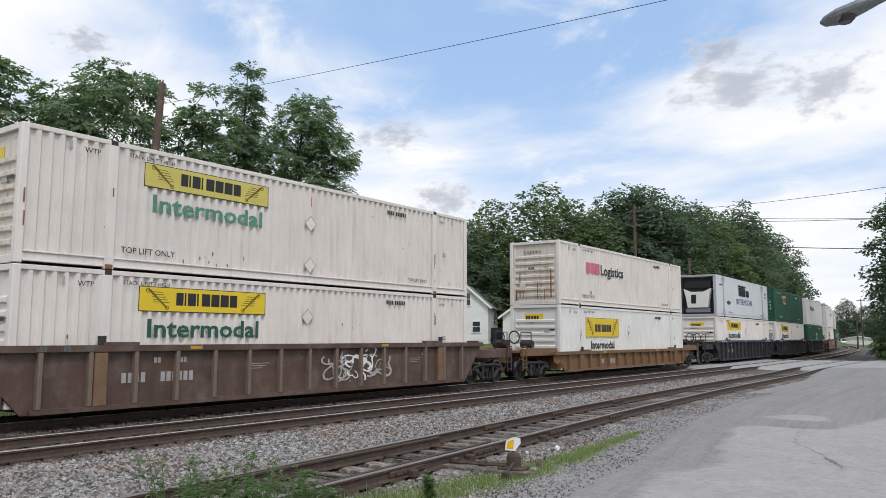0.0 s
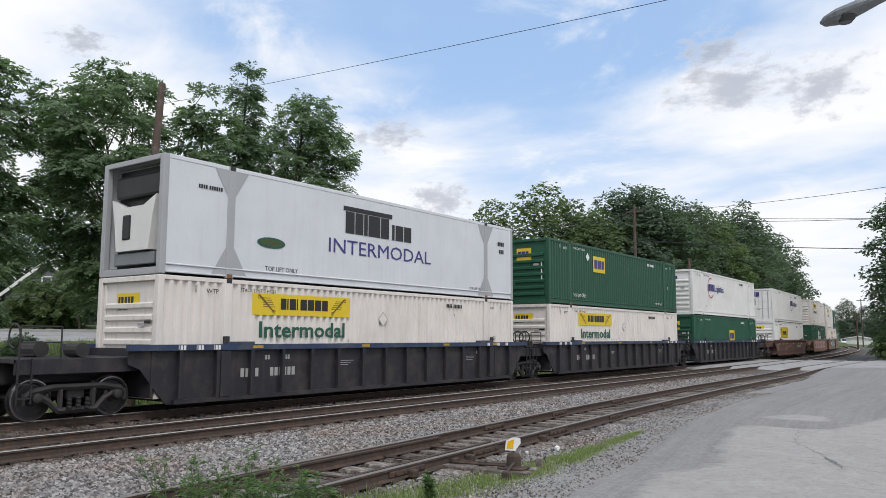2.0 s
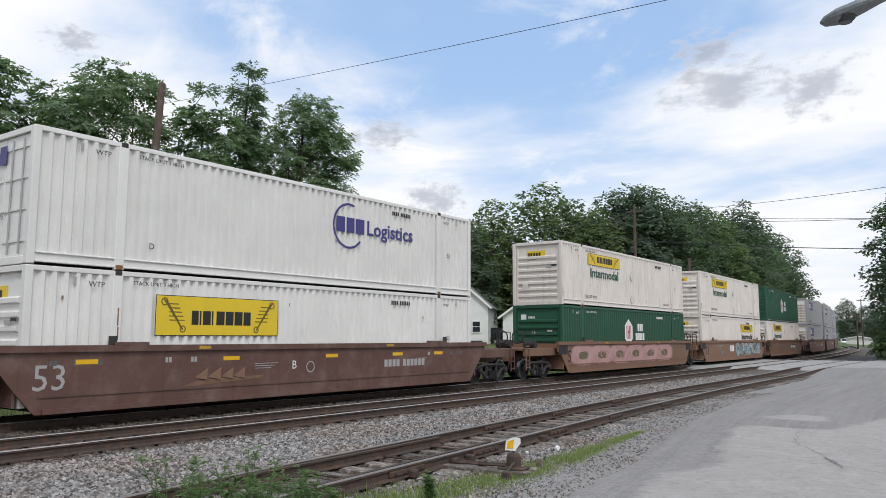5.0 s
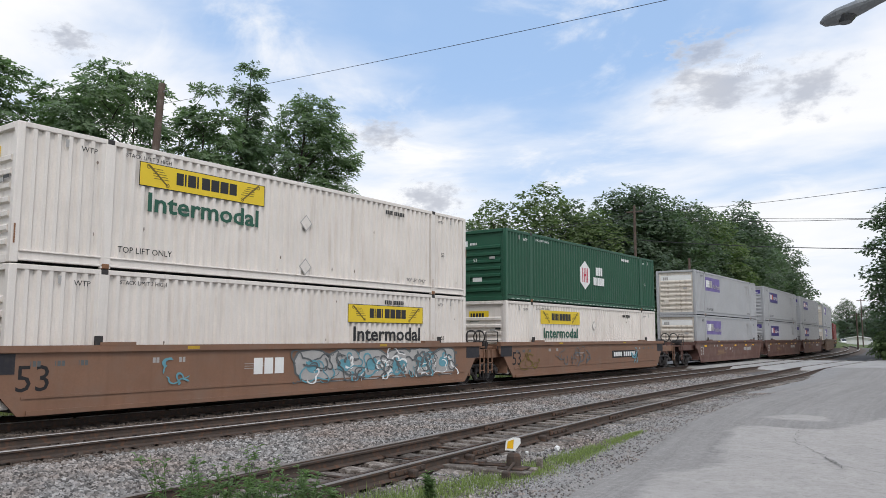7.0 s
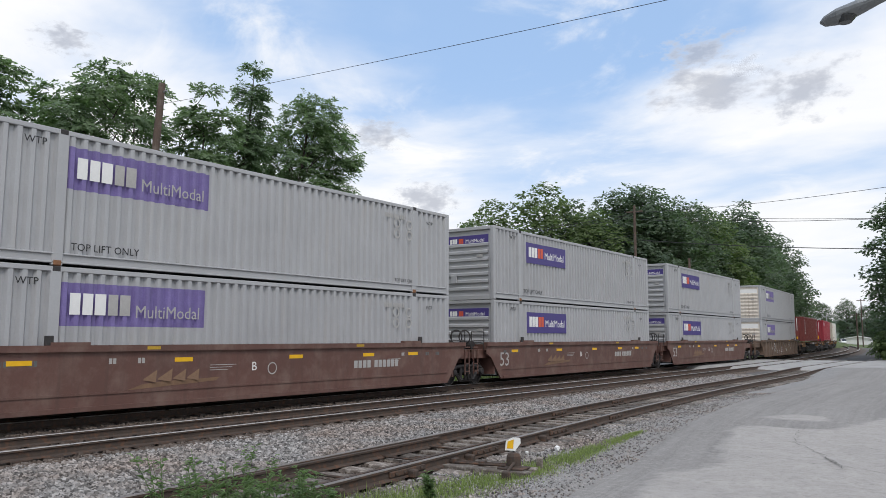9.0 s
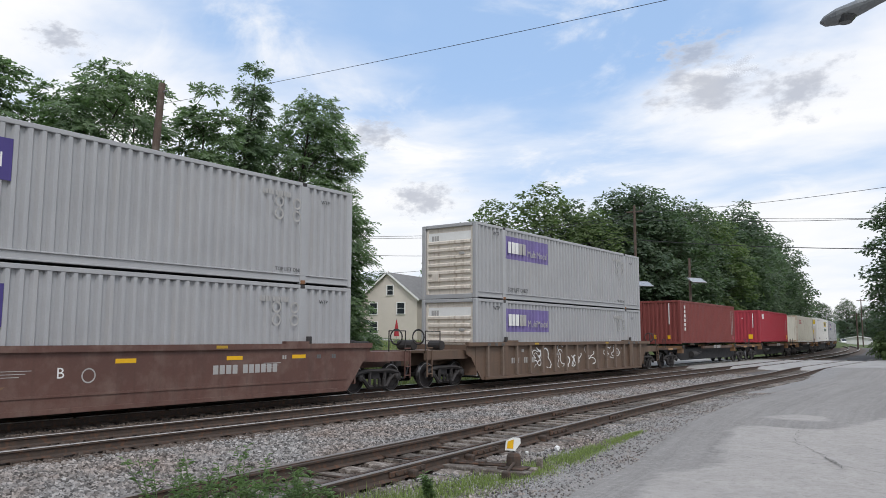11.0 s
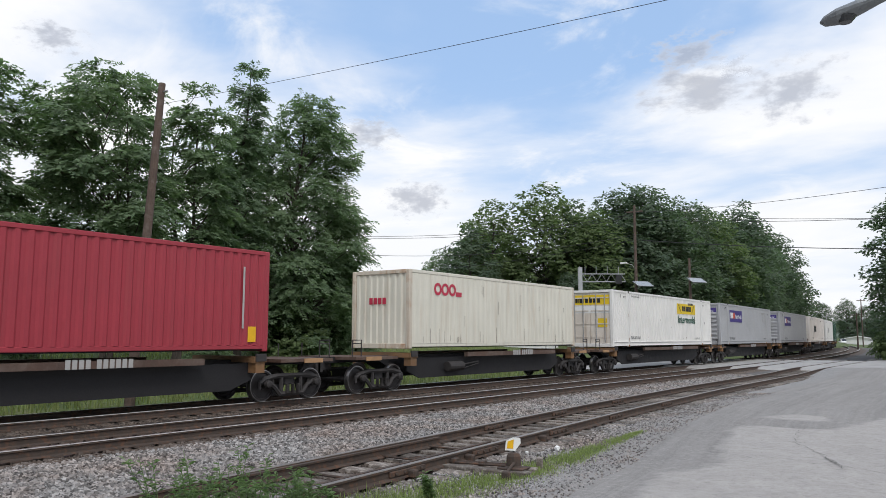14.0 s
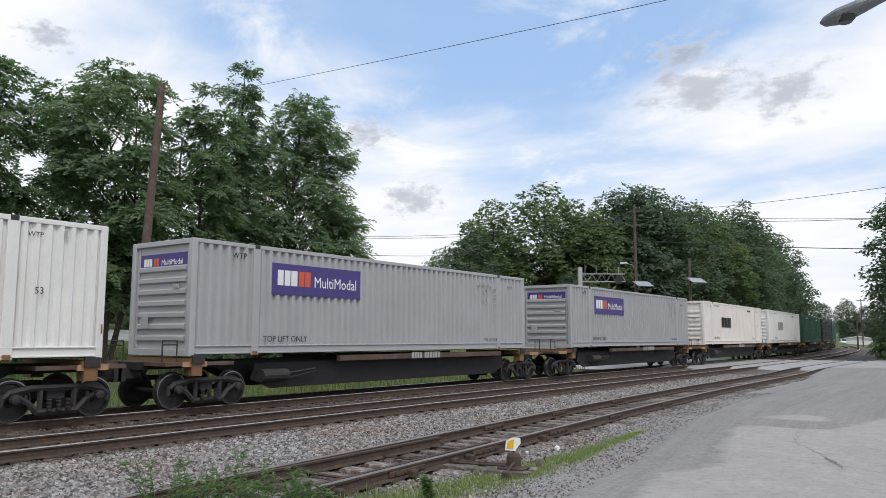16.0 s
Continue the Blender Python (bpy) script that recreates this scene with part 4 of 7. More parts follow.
    def small_print(self, dark="ink_black", code_y=None, lift_text=True):
        """The usual small markings of a domestic container."""
        L, H = self.L, self.H
        self.text(1.35 if L > 14 else 1.0, H - 0.42, "WTP", 0.17, dark)
        self.text(L - 1.75, H - 0.42, "WTP", 0.15, dark)
        self.text(L - 1.55, H * 0.45, "53", 0.2, dark) if L > 14 else None
        self.text(2.4, H - 0.32, "STACK LIMIT 3 HIGH", 0.13, dark)
        if lift_text:
            self.text(2.3, 0.36, "TOP LIFT ONLY", 0.2, dark)
            self.text(L - 3.5, 0.34, "TOP LIFT ONLY", 0.15, dark)
        self.word(L - 4.6, H - 0.42, blocks(4, 0.5) + (-0.5,) + blocks(6, 0.5), 0.13, dark)
        for y in (1.0, L - 1.0):
            self.flat(y, H - 0.36, 0.07, 0.17, "ink_grey", "fork_mark", lift=0.008)


def yellow_sign(b, y, z, w=3.35, h=0.76, fade="yellow_sign", frame_it=True):
    """The lessor's yellow panel: thin dark border, a ribbon drawn in fine lines at both ends, a row of dark blocks for its name."""
    s = b.flat(y, z, w, h, "ink_black" if frame_it else fade, "sign", "yellow sign panel with a dark border and block marks", 0.004)
    if frame_it:
        e = 0.018
        part("sign_face", rect_mesh(w - 2 * e, h - 2 * e), fade, s, "yellow sign face", Matrix.Translation((e, e, 0.003)))
    k = 0.36 * w / 3.74
    name = (0.55, -0.09, 0.13, -0.13, 0.64, -0.09, 0.13, -0.26, 0.68, -0.1, 0.68, -0.1, 0.7, -0.1, 0.64)
    tall = min(k * 0.95, 0.52 * h)
    place_word("sign_name", tuple(q * k / tall for q in name), tall, "ink_black", s, Matrix.Translation((w * 0.265, h * 0.28, 0.008)))
    for x0, flip in ((0.05 * w, 1), (0.95 * w, -1)):
        for q in range(5):
            lean = tuple((flip * x * w, yy * h) for x, yy in ((0.035 + 0.004 * q, 0.80 - 0.10 * q), (0.115 + 0.012 * q, 0.80 - 0.10 * q), (0.115 + 0.012 * q, 0.775 - 0.10 * q), (0.035 + 0.004 * q, 0.775 - 0.10 * q)))
            part("sign_line", poly_mesh(lean if flip < 0 else lean[::-1]), "ink_ochre", s, "", Matrix.Translation((x0, 0, 0.008)))
        edge = tuple((flip * x * w, yy * h) for x, yy in ((0.0, 0.90), (0.03, 0.88), (0.155, 0.16), (0.145, 0.14), (0.022, 0.80)))
        part("sign_scroll", poly_mesh(edge if flip < 0 else edge[::-1]), "ink_ochre", s, "", Matrix.Translation((x0, 0, 0.009)))
        part("sign_curl", ring_mesh(0.10 * h, 0.03 * h), "ink_ochre", s, "", Matrix.Translation((x0 + flip * 0.012 * w, 0.84 * h, 0.008)))
        part("sign_curl", ring_mesh(0.09 * h, 0.03 * h), "ink_ochre", s, "", Matrix.Translation((x0 + flip * 0.15 * w, 0.17 * h, 0.008)))


def scuffs(b, seed, n=14, material="scuff_dark"):
    """Scrapes and rust runs where the side has been knocked."""
    rng = random.Random(seed)
    for i in range(n):
        y = rng.uniform(0.4, b.L - 0.4)
        z = rng.choice((rng.uniform(0.3, 0.6), rng.uniform(0.5, b.H - 0.4)))
        w, h = rng.uniform(0.012, 0.035), rng.uniform(0.02, 0.09)
        pts = tuple((round(w * math.cos(a) * rng.uniform(0.5, 1), 3), round(h * math.sin(a) * rng.uniform(0.5, 1), 3)) for a in (0, 1.1, 2.2, 3.1, 4.2, 5.3))
        b.shape(y, z, poly_mesh(pts), material, 0.003, "scuff")
    for i in range(n // 3):
        y = rng.choice((0.08, b.L / 2 - 6.05, b.L / 2 + 6.05, b.L - 0.08)) + rng.uniform(-0.05, 0.05)
        b.shape(y, rng.uniform(0.2, 2.0), rect_mesh(0.03, round(rng.uniform(0.1, 0.5), 1)), "rust_stain", 0.022, "rust_run")


def diamond(b, y, z, r=0.24, material="ink_grey"):
    pts = ((0, -r), (r, 0), (0, r), (-r, 0))
    b.shape(y, z, poly_mesh(pts), material, 0.006, "placard_holder")
    b.shape(y, z, poly_mesh(tuple((x * 0.84, q * 0.84) for x, q in pts)), b.paint, 0.010, "placard")


def box_signed(style):
    """White domestic container with the yellow sign; style picks the arrangement."""
    grim = style in ("upper_old", "lower_old")
    p = "white_paint" if style not in ("framed_low", "framed_big", "flat_car") else "bright_white"
    b = Box("white ribbed container with yellow sign panel and dark lettering", 16.15, 2.9, p, "doors" if style == "flat_car" else "ribs", end_paint="grimy_white" if grim or style == "flat_car" else None)
    b.small_print()
    scuffs(b, style, 20 if grim else 10)
    ink = "ink_green"
    if style == "upper_old":
        yellow_sign(b, 2.8, 2.0, 3.74, 0.57, "yellow_faded")
        b.fit_text(3.05, 1.42, "Intermodal", 3.3, 0.42, "ink_faded_green")
        diamond(b, 8.15, 1.75)
        diamond(b, 8.15, 0.55)
        b.shape(8.15, 2.25, rect_mesh(0.03, 0.3), "ink_pink", 0.006)
    elif style == "upper_clean":
        yellow_sign(b, 2.75, 2.0, 3.74, 0.57)
        b.fit_text(3.0, 1.42, "Intermodal", 3.3, 0.45, "ink_green")
        diamond(b, 8.05, 1.75)
        diamond(b, 8.05, 0.5)
    elif style in ("lower", "mid"):
        yellow_sign(b, 2.8, 2.02, 3.74, 0.58, frame_it=style == "lower")
        b.fit_text(3.05, 1.42, "Intermodal", 3.28, 0.43, ink)
        diamond(b, 8.1, 2.0)
    elif style == "framed_low":
        yellow_sign(b, 2.6, 1.46, 3.85, 0.92)
        b.fit_text(3.15, 0.90, "Intermodal", 2.72, 0.38, "ink_black")
        diamond(b, 7.8, 1.85)
    elif style == "rear":
        yellow_sign(b, 9.85, 1.88, 3.7, 0.56)
        b.fit_text(10.1, 1.32, "Intermodal", 3.3, 0.44, "ink_black")
    elif style == "framed_big":
        yellow_sign(b, 3.0, 1.46, 3.75, 0.96)
    elif style == "flat_car":
        yellow_sign(b, 9.55, 1.92, 3.35, 0.62, frame_it=False)
        b.fit_text(9.7, 1.36, "Intermodal", 3.13, 0.45, ink)
    if style == "flat_car":
        b.end_flat(-1.1, 2.15, 2.2, 0.5, "yellow_sign", lift=0.02)
        b.end_word(-0.8, 2.25, (0.45, -0.12, 0.14, -0.12, 0.6, -0.1, 0.14, -0.3) + blocks(4, 0.6), 0.28, "ink_black", 0.03)
        b.end_flat(-1.1, 1.72, 2.2, 0.36, "ink_white", lift=0.02)
        b.end_flat(0.45, 1.0, 0.5, 0.45, "yellow_sign", lift=0.03)
    else:
        b.end_flat(-0.55, 2.16, 0.95, 0.34, "yellow_sign")
        b.end_word(-0.48, 2.24, (0.5, -0.2, 0.6, -0.3) + blocks(3, 0.6), 0.17, "ink_black")
        b.end_word(-0.5, 2.08, blocks(8, 0.6), 0.07, "ink_green")
        b.end_flat(0.75, 1.75, 0.25, 0.07, "ink_black", "vent", 0.07)
    return b


def box_logistics(style):
    if style == "red":
        b = Box("white ribbed container with red and black lettering, rusty end", 16.15, 2.9, "white_paint", "ribs", end_paint="grimy_white")
        b.word(2.78, 1.58, (0.86, -0.14, 0.82, -0.12, 0.92), 0.52, "ink_pink")
        b.fit_text(4.4, 1.58, "Logistics", 2.8, 0.50, "ink_black")
        b.text(3.1, 0.55, "DA", 0.2)
        b.end_text(-0.55, 2.3, "Logistics", 0.26, "ink_black")
        for x, z, w, h in ((-0.78, 0.35, 0.05, 1.1), (-0.6, 0.3, 0.03, 0.6), (0.15, 0.25, 0.04, 0.8), (0.82, 0.3, 0.06, 1.3), (-0.98, 0.2, 0.08, 0.5), (0.5, 0.2, 0.03, 0.5)):
            b.end_flat(x, z, w, h, "rust_stain", "rust_streak", 0.068)
        b.end_word(-0.3, 1.62, blocks(5, 0.5), 0.09, "ink_black", 0.08)
    else:
        b = Box("white ribbed container with navy lettering and red ring emblem", 16.15, 2.9, "bright_white", "doors" if style == "doors" else "ribs")
        y = 3.42 if style == "ring" else 8.95
        b.shape(y + 0.55, 1.88, ring_mesh(0.70, 0.07, 70, 320), "ink_red" if style == "ring" else "ink_navy", 0.008, "ring_emblem")
        b.word(y, 1.68, (0.8, -0.16, 0.75, -0.14, 0.85), 0.46, "ink_navy", 0.012)
        b.fit_text(y + 1.38, 1.68, "Logistics", 2.3, 0.46, "ink_navy", 0.02, 0.012)
        b.text(2.75, 0.5, "D", 0.2)
        if style == "doors":
            b.end_word(-0.85, 2.2, (0.7, -0.15, 0.65, -0.15, 0.75), 0.4, "ink_navy", 0.07)
            b.end_text(-0.1, 0.95, "53'", 0.22, "ink_black", 0.07)
            b.end_flat(-0.85, 0.75, 0.36, 0.28, "ink_orange", lift=0.07)
            for i in range(3):
                b.end_word(-0.95, 1.9 - 0.2 * i, blocks(12, 0.5), 0.09, "ink_black", 0.07)
        else:
            b.end_word(-0.2, 2.3, (0.7, -0.15, 0.65, -0.15, 0.75), 0.2, "ink_navy")
            b.end_word(-0.35, 2.53, blocks(5, 0.5), 0.08, "ink_navy")
            b.end_word(-0.9, 2.1, blocks(9, 0.5), 0.07, "ink_grey", 0.07)
    b.small_print(lift_text=style == "red")
    return b


def box_green(style):
    b = Box("dark green ribbed container with white markings", 16.15, 2.9, "green_paint", "ribs" if style != "hexa_end" else "ribs", rail_paint="green_paint")
    b.small_print("ink_white", lift_text=style != "hexa")
    if style in ("square", "square_low"):
        y, z = (4.5, 1.68) if style == "square" else (8.25, 1.20)
        b.flat(y, z, 1.38, 0.78, "yellow_sign", "sign", "yellow square sign")
        b.word(y + 0.12, z + 0.18, (0.8, -0.14, 0.9, -0.14, 0.7), 0.42, "ink_navy", 0.014)
        if style == "square":
            b.shape(3.9, 2.35, poly_mesh(((0, -0.2), (0.2, 0), (0, 0.2), (-0.2, 0))), "ink_white", 0.006, "placard")
        b.end_flat(-0.4, 1.95, 0.75, 0.55, "yellow_sign")
        b.end_word(-0.33, 2.1, (0.6, -0.12, 0.7, -0.12, 0.55), 0.26, "ink_navy")
        b.end_flat(0.85, 1.0, 0.06, 0.9, "ink_white", "end_mark", 0.03)
        b.end_flat(-1.05, 0.9, 0.06, 0.7, "ink_white", "end_mark", 0.03)
        b.text(3.2, 0.4, "DA", 0.2, "ink_white")
    else:
        y, z = (7.2, 1.46) if style == "hexa" else (7.5, 1.72)
        hexa = tuple((0.60 * math.sin(radians(60 * i)), 0.68 * math.cos(radians(60 * i))) for i in range(6))[::-1]
        b.shape(y, z, poly_mesh(hexa), "ink_white", 0.006, "hexagon_emblem", "white hexagon emblem with a red mark")
        for dx in (-0.30, 0.05):
            b.shape(y + dx, z - 0.34, rect_mesh(0.24, 0.68), "ink_red", 0.012)
            b.shape(y + dx + 0.08, z - 0.34, rect_mesh(0.07, 0.68), "ink_white", 0.016)
        b.shape(y - 0.3, z - 0.06, rect_mesh(0.6, 0.12), "ink_red", 0.014)
        b.word(y + 1.20, z + 0.06, (0.6, -0.12, 0.5, -0.12, 0.5), 0.40, "ink_white")
        b.word(y + 0.92, z - 0.42, (0.7, -0.12, 0.35, -0.1, 0.6, -0.12, 0.5, -0.12, 0.6), 0.38, "ink_white")
        for i in range(40):
            b.flat(0.4 + 0.4 * i, 0.05, 0.22, 0.05, "ink_white", "reflector", "", 0.014)
        b.end_flat(-0.9, 2.25, 0.28, 0.24, "ink_white")
        b.end_word(-0.5, 2.3, blocks(5, 0.5), 0.1, "ink_white")
        b.end_text(-0.3, 1.55, "53", 0.2, "ink_white", 0.08)
        b.end_flat(-0.35, 0.75, 0.45, 0.2, "ink_white", lift=0.03)
    return b


def box_parcel(style):
    """Grey container with the purple field; faded, fresh or on a flat car."""
    p = "grey_paint"
    b = Box("light grey ribbed container with purple panel", 16.15, 2.9, p, "ribs", period=0.28, depth=0.08, end_paint="grimy_white" if style == "faded" else None)
    y, z = (2.1, 1.66) if style == "faded" else (2.55, 1.62)
    w, h = (3.7, 0.92) if style == "faded" else (3.55, 0.86)
    if style == "faded":
        b.wrap(y, z, w, h, "ink_faded_purple", 0.28, 0.08, "faded purple field on the ribs")
        b.word(y + 0.25, z + 0.24, (0.5, -0.12, 0.5, -0.1, 0.55), 0.46, "ink_white", 0.008)
        b.word(y + 1.12, z + 0.24, (0.5, -0.1, 0.55), 0.46, "ink_grey", 0.008)
        b.fit_text(y + 1.8, z + 0.2, "MultiModal", 1.7, 0.28, "ink_grey", 0.0)
    else:
        b.flat(y, z, w, h, "ink_purple", "sign", "purple sign panel with white and orange marks")
        b.word(y + 0.2, z + 0.26, (0.5, -0.1, 0.5, -0.08, 0.55, -0.08), 0.42, "ink_white", 0.012)
        b.word(y + 0.98, z + 0.26, (0.5, -0.08, 0.5), 0.42, "ink_orange", 0.012)
        b.fit_text(y + 1.6, z + 0.26, "MultiModal", 1.75, 0.3, "ink_white", 0.0, 0.012)
    b.text(1.2, 2.45, "WTP", 0.22)
    b.text(2.3, 0.3, "TOP LIFT ONLY", 0.23)
    b.text(13.1, 0.3, "TOP LIFT ONLY", 0.15)
    b.word(12.6, 2.4, blocks(4, 0.5) + (-0.4,) + blocks(6, 0.5), 0.14, "ink_grey")
    for yy in (13.2, 13.85):
        for dz in (1.9, 2.25):
            b.shape(yy, dz, ring_mesh(0.16, 0.05), "ink_grey", 0.008, "placard_holder")
    b.text(14.8, 2.35, "WTP", 0.16)
    b.end_flat(-1.0, 2.16, 2.0, 0.42, "ink_purple" if style != "faded" else "ink_white")
    b.end_word(-0.85, 2.27, (0.55, -0.1, 0.5, -0.08, 0.5), 0.2, "ink_white" if style != "faded" else "ink_grey")
    if style != "faded":
        b.end_word(-0.42, 2.27, (0.5, -0.08, 0.5), 0.2, "ink_orange")
        b.end_text(-0.1, 2.25, "MultiModal", 0.2, "ink_white")
    return b


def box_reefer():
    b = Box("smooth silver refrigerated container with black and navy lettering", 16.15, 2.9, "silver_paint", "reefer", period=0.6, depth=0.004, post_paint="grey_paint", rail_paint="silver_paint")
    b.word(6.3, 1.66, (0.6, -0.06, 0.55, -0.06, 0.25, -0.06, 0.85, -0.06, 0.6), 0.66, "ink_black", label="heavy black block mark")
    b.word(8.5, 1.66, (0.25, -0.1, 0.8, -0.1, 0.75), 0.50, "ink_black")
    b.shape(6.2, 2.34, rect_mesh(2.3, 0.14), "ink_black")
    b.fit_text(5.6, 1.02, "INTERMODAL", 5.0, 0.42, "ink_navy", 0.0)
    b.shape(3.4, 1.05, poly_mesh(tuple((0.5 * math.cos(radians(a)), 0.15 * math.sin(radians(a))) for a in range(0, 360, 20))), "ink_green", 0.008, "green_badge")
    b.shape(3.4, 1.05, poly_mesh(tuple((0.40 * math.cos(radians(a)), 0.09 * math.sin(radians(a))) for a in range(0, 360, 20))), "leaf_light", 0.012, "green_badge")
    for yy in (2.02, 14.12):
        for z0, k in ((0, 1), (2.9, -1)):
            for s in (-1, 1):
                tri = ((0, 0), (0.45 * s, 0), (0, 0.75 * k))
                tri = tri if s * k > 0 else tri[::-1]
                b.shape(yy + s * 0.12, z0 + k * 0.05, poly_mesh(tri), "grey_paint", 0.006, "gusset")
    b.text(3.2, 0.26, "TOP LIFT ONLY", 0.17)
    b.text(13.0, 0.26, "TOP LIFT ONLY", 0.13)
    b.word(1.0, 2.2, blocks(4, 0.5) + (-0.4,) + blocks(6, 0.5), 0.1, "ink_black")
    b.word(15.0, 2.1, blocks(4, 0.55), 0.16, "ink_black")
    b.word(15.1, 1.8, blocks(3, 0.55), 0.16, "ink_black")
    return b


def box_sea(style):
    paintn = {"maroon": "maroon_paint", "red": "red_paint", "cream": "cream_paint"}[style]
    words = {"maroon": "dull maroon corrugated sea container with vertical white blocks", "red": "bright red corrugated sea container with white mark",
             "cream": "dirty cream sea container with red block mark and rusty corner posts"}
    b = Box(words[style], 12.19, 2.66, paintn, "corr", period=0.28 if style != "cream" else 0.34, depth=0.036 if style != "cream" else 0.012, posts=False, post_paint="cream_rusted" if style == "cream" else None)
    if style == "maroon":
        for i in range(6):
            b.shape(0.70, 2.17 - i * 0.27, rect_mesh(0.26, 0.19), "ink_white", 0.008, "marking")
        for yy in (11.2, 11.55):
            b.shape(yy, 0.6, rect_mesh(0.06, 1.7), "ink_grey", 0.006, "marking")
        b.end_flat(0.55, 1.2, 0.06, 1.3, "ink_white", "marking", 0.06)
        b.end_flat(-0.4, 0.3, 0.14, 0.26, "target_yellow", "label", 0.062)
        b.end_flat(0.45, 0.3, 0.18, 0.22, "target_yellow", "label", 0.062)
        b.shape(11.5, 0.25, rect_mesh(0.16, 0.24), "ink_pink", 0.008, "label")
    elif style == "red":
        b.word(0.85, 1.95, (0.7, -0.12, 0.7, -0.1, 0.2), 0.42, "ink_white")
        b.end_flat(-0.15, 1.95, 0.1, 0.1, "ink_white", "marking", 0.06)
        b.end_flat(0.7, 1.2, 0.05, 1.2, "ink_white", "marking", 0.06)
        b.end_flat(0.35, 0.3, 0.34, 0.36, "target_yellow", "label", 0.062)
        b.shape(11.5, 0.25, rect_mesh(0.26, 0.4), "target_yellow", 0.008, "label")
        b.shape(11.3, 0.6, rect_mesh(0.06, 1.6), "ink_grey", 0.006, "marking")
    else:
        for i, w in enumerate((0.5, 0.5, 0.46, 0.36)):
            if w > 0.44:
                b.shape(1.6 + i * 0.44, 2.06, ring_mesh(0.22, 0.10), "ink_red", 0.008, "marking")
            else:
                b.shape(1.38 + i * 0.44, 1.84, rect_mesh(w, 0.16), "ink_red", 0.008, "marking")
        b.end_word(-0.5, 1.5, blocks(4, 0.7), 0.22, "ink_red", 0.06)
        rng = random.Random(2)
        for i in range(26):
            h = rng.uniform(0.1, 0.5)
            b.shape(rng.uniform(0.5, 11.6), rng.choice((0.18, 0.2, 0.25, rng.uniform(0.3, 2.0))), rect_mesh(0.014, round(h, 1)), "scuff_dark", 0.005, "rust_streak")
    return b


def box_white_plain(style):
    p = {"slant": "white_paint", "white": "bright_white", "green": "dark_green_paint", "dark": "car_black"}[style]
    lab = {"slant": "off-white ribbed container with dark slanted mark", "white": "white ribbed container with small dark mark", "green": "dark green plain freight container", "dark": "dark weathered freight container on wagon"}[style]
    b = Box(lab, 16.15, 2.9, p, "ribs")
    if style in ("slant", "white"):
        b.word(4.2, 1.2, (0.9, -0.1, 0.8, -0.1, 0.3, -0.1, 0.5, -0.1, 0.55), 0.7, "ink_black" if style == "slant" else "ink_grey")
        b.small_print()
    else:
        b.small_print("ink_white", lift_text=False)
    return b


# ---- cars ----
def lathe(profile, sides=24):
    """Turned about the x axis: (x, radius) pairs."""
    V, F = [], []
    n = len(profile)
    for k in range(sides):
        t = 2 * math.pi * k / sides
        for x, r in profile:
            V.append((x, r * math.cos(t), r * math.sin(t)))
    for k in range(sides):
        k2 = (k + 1) % sides
        for i in range(n - 1):
            F.append((k * n + i, k * n + i + 1, k2 * n + i + 1, k2 * n + i))
    return V, F


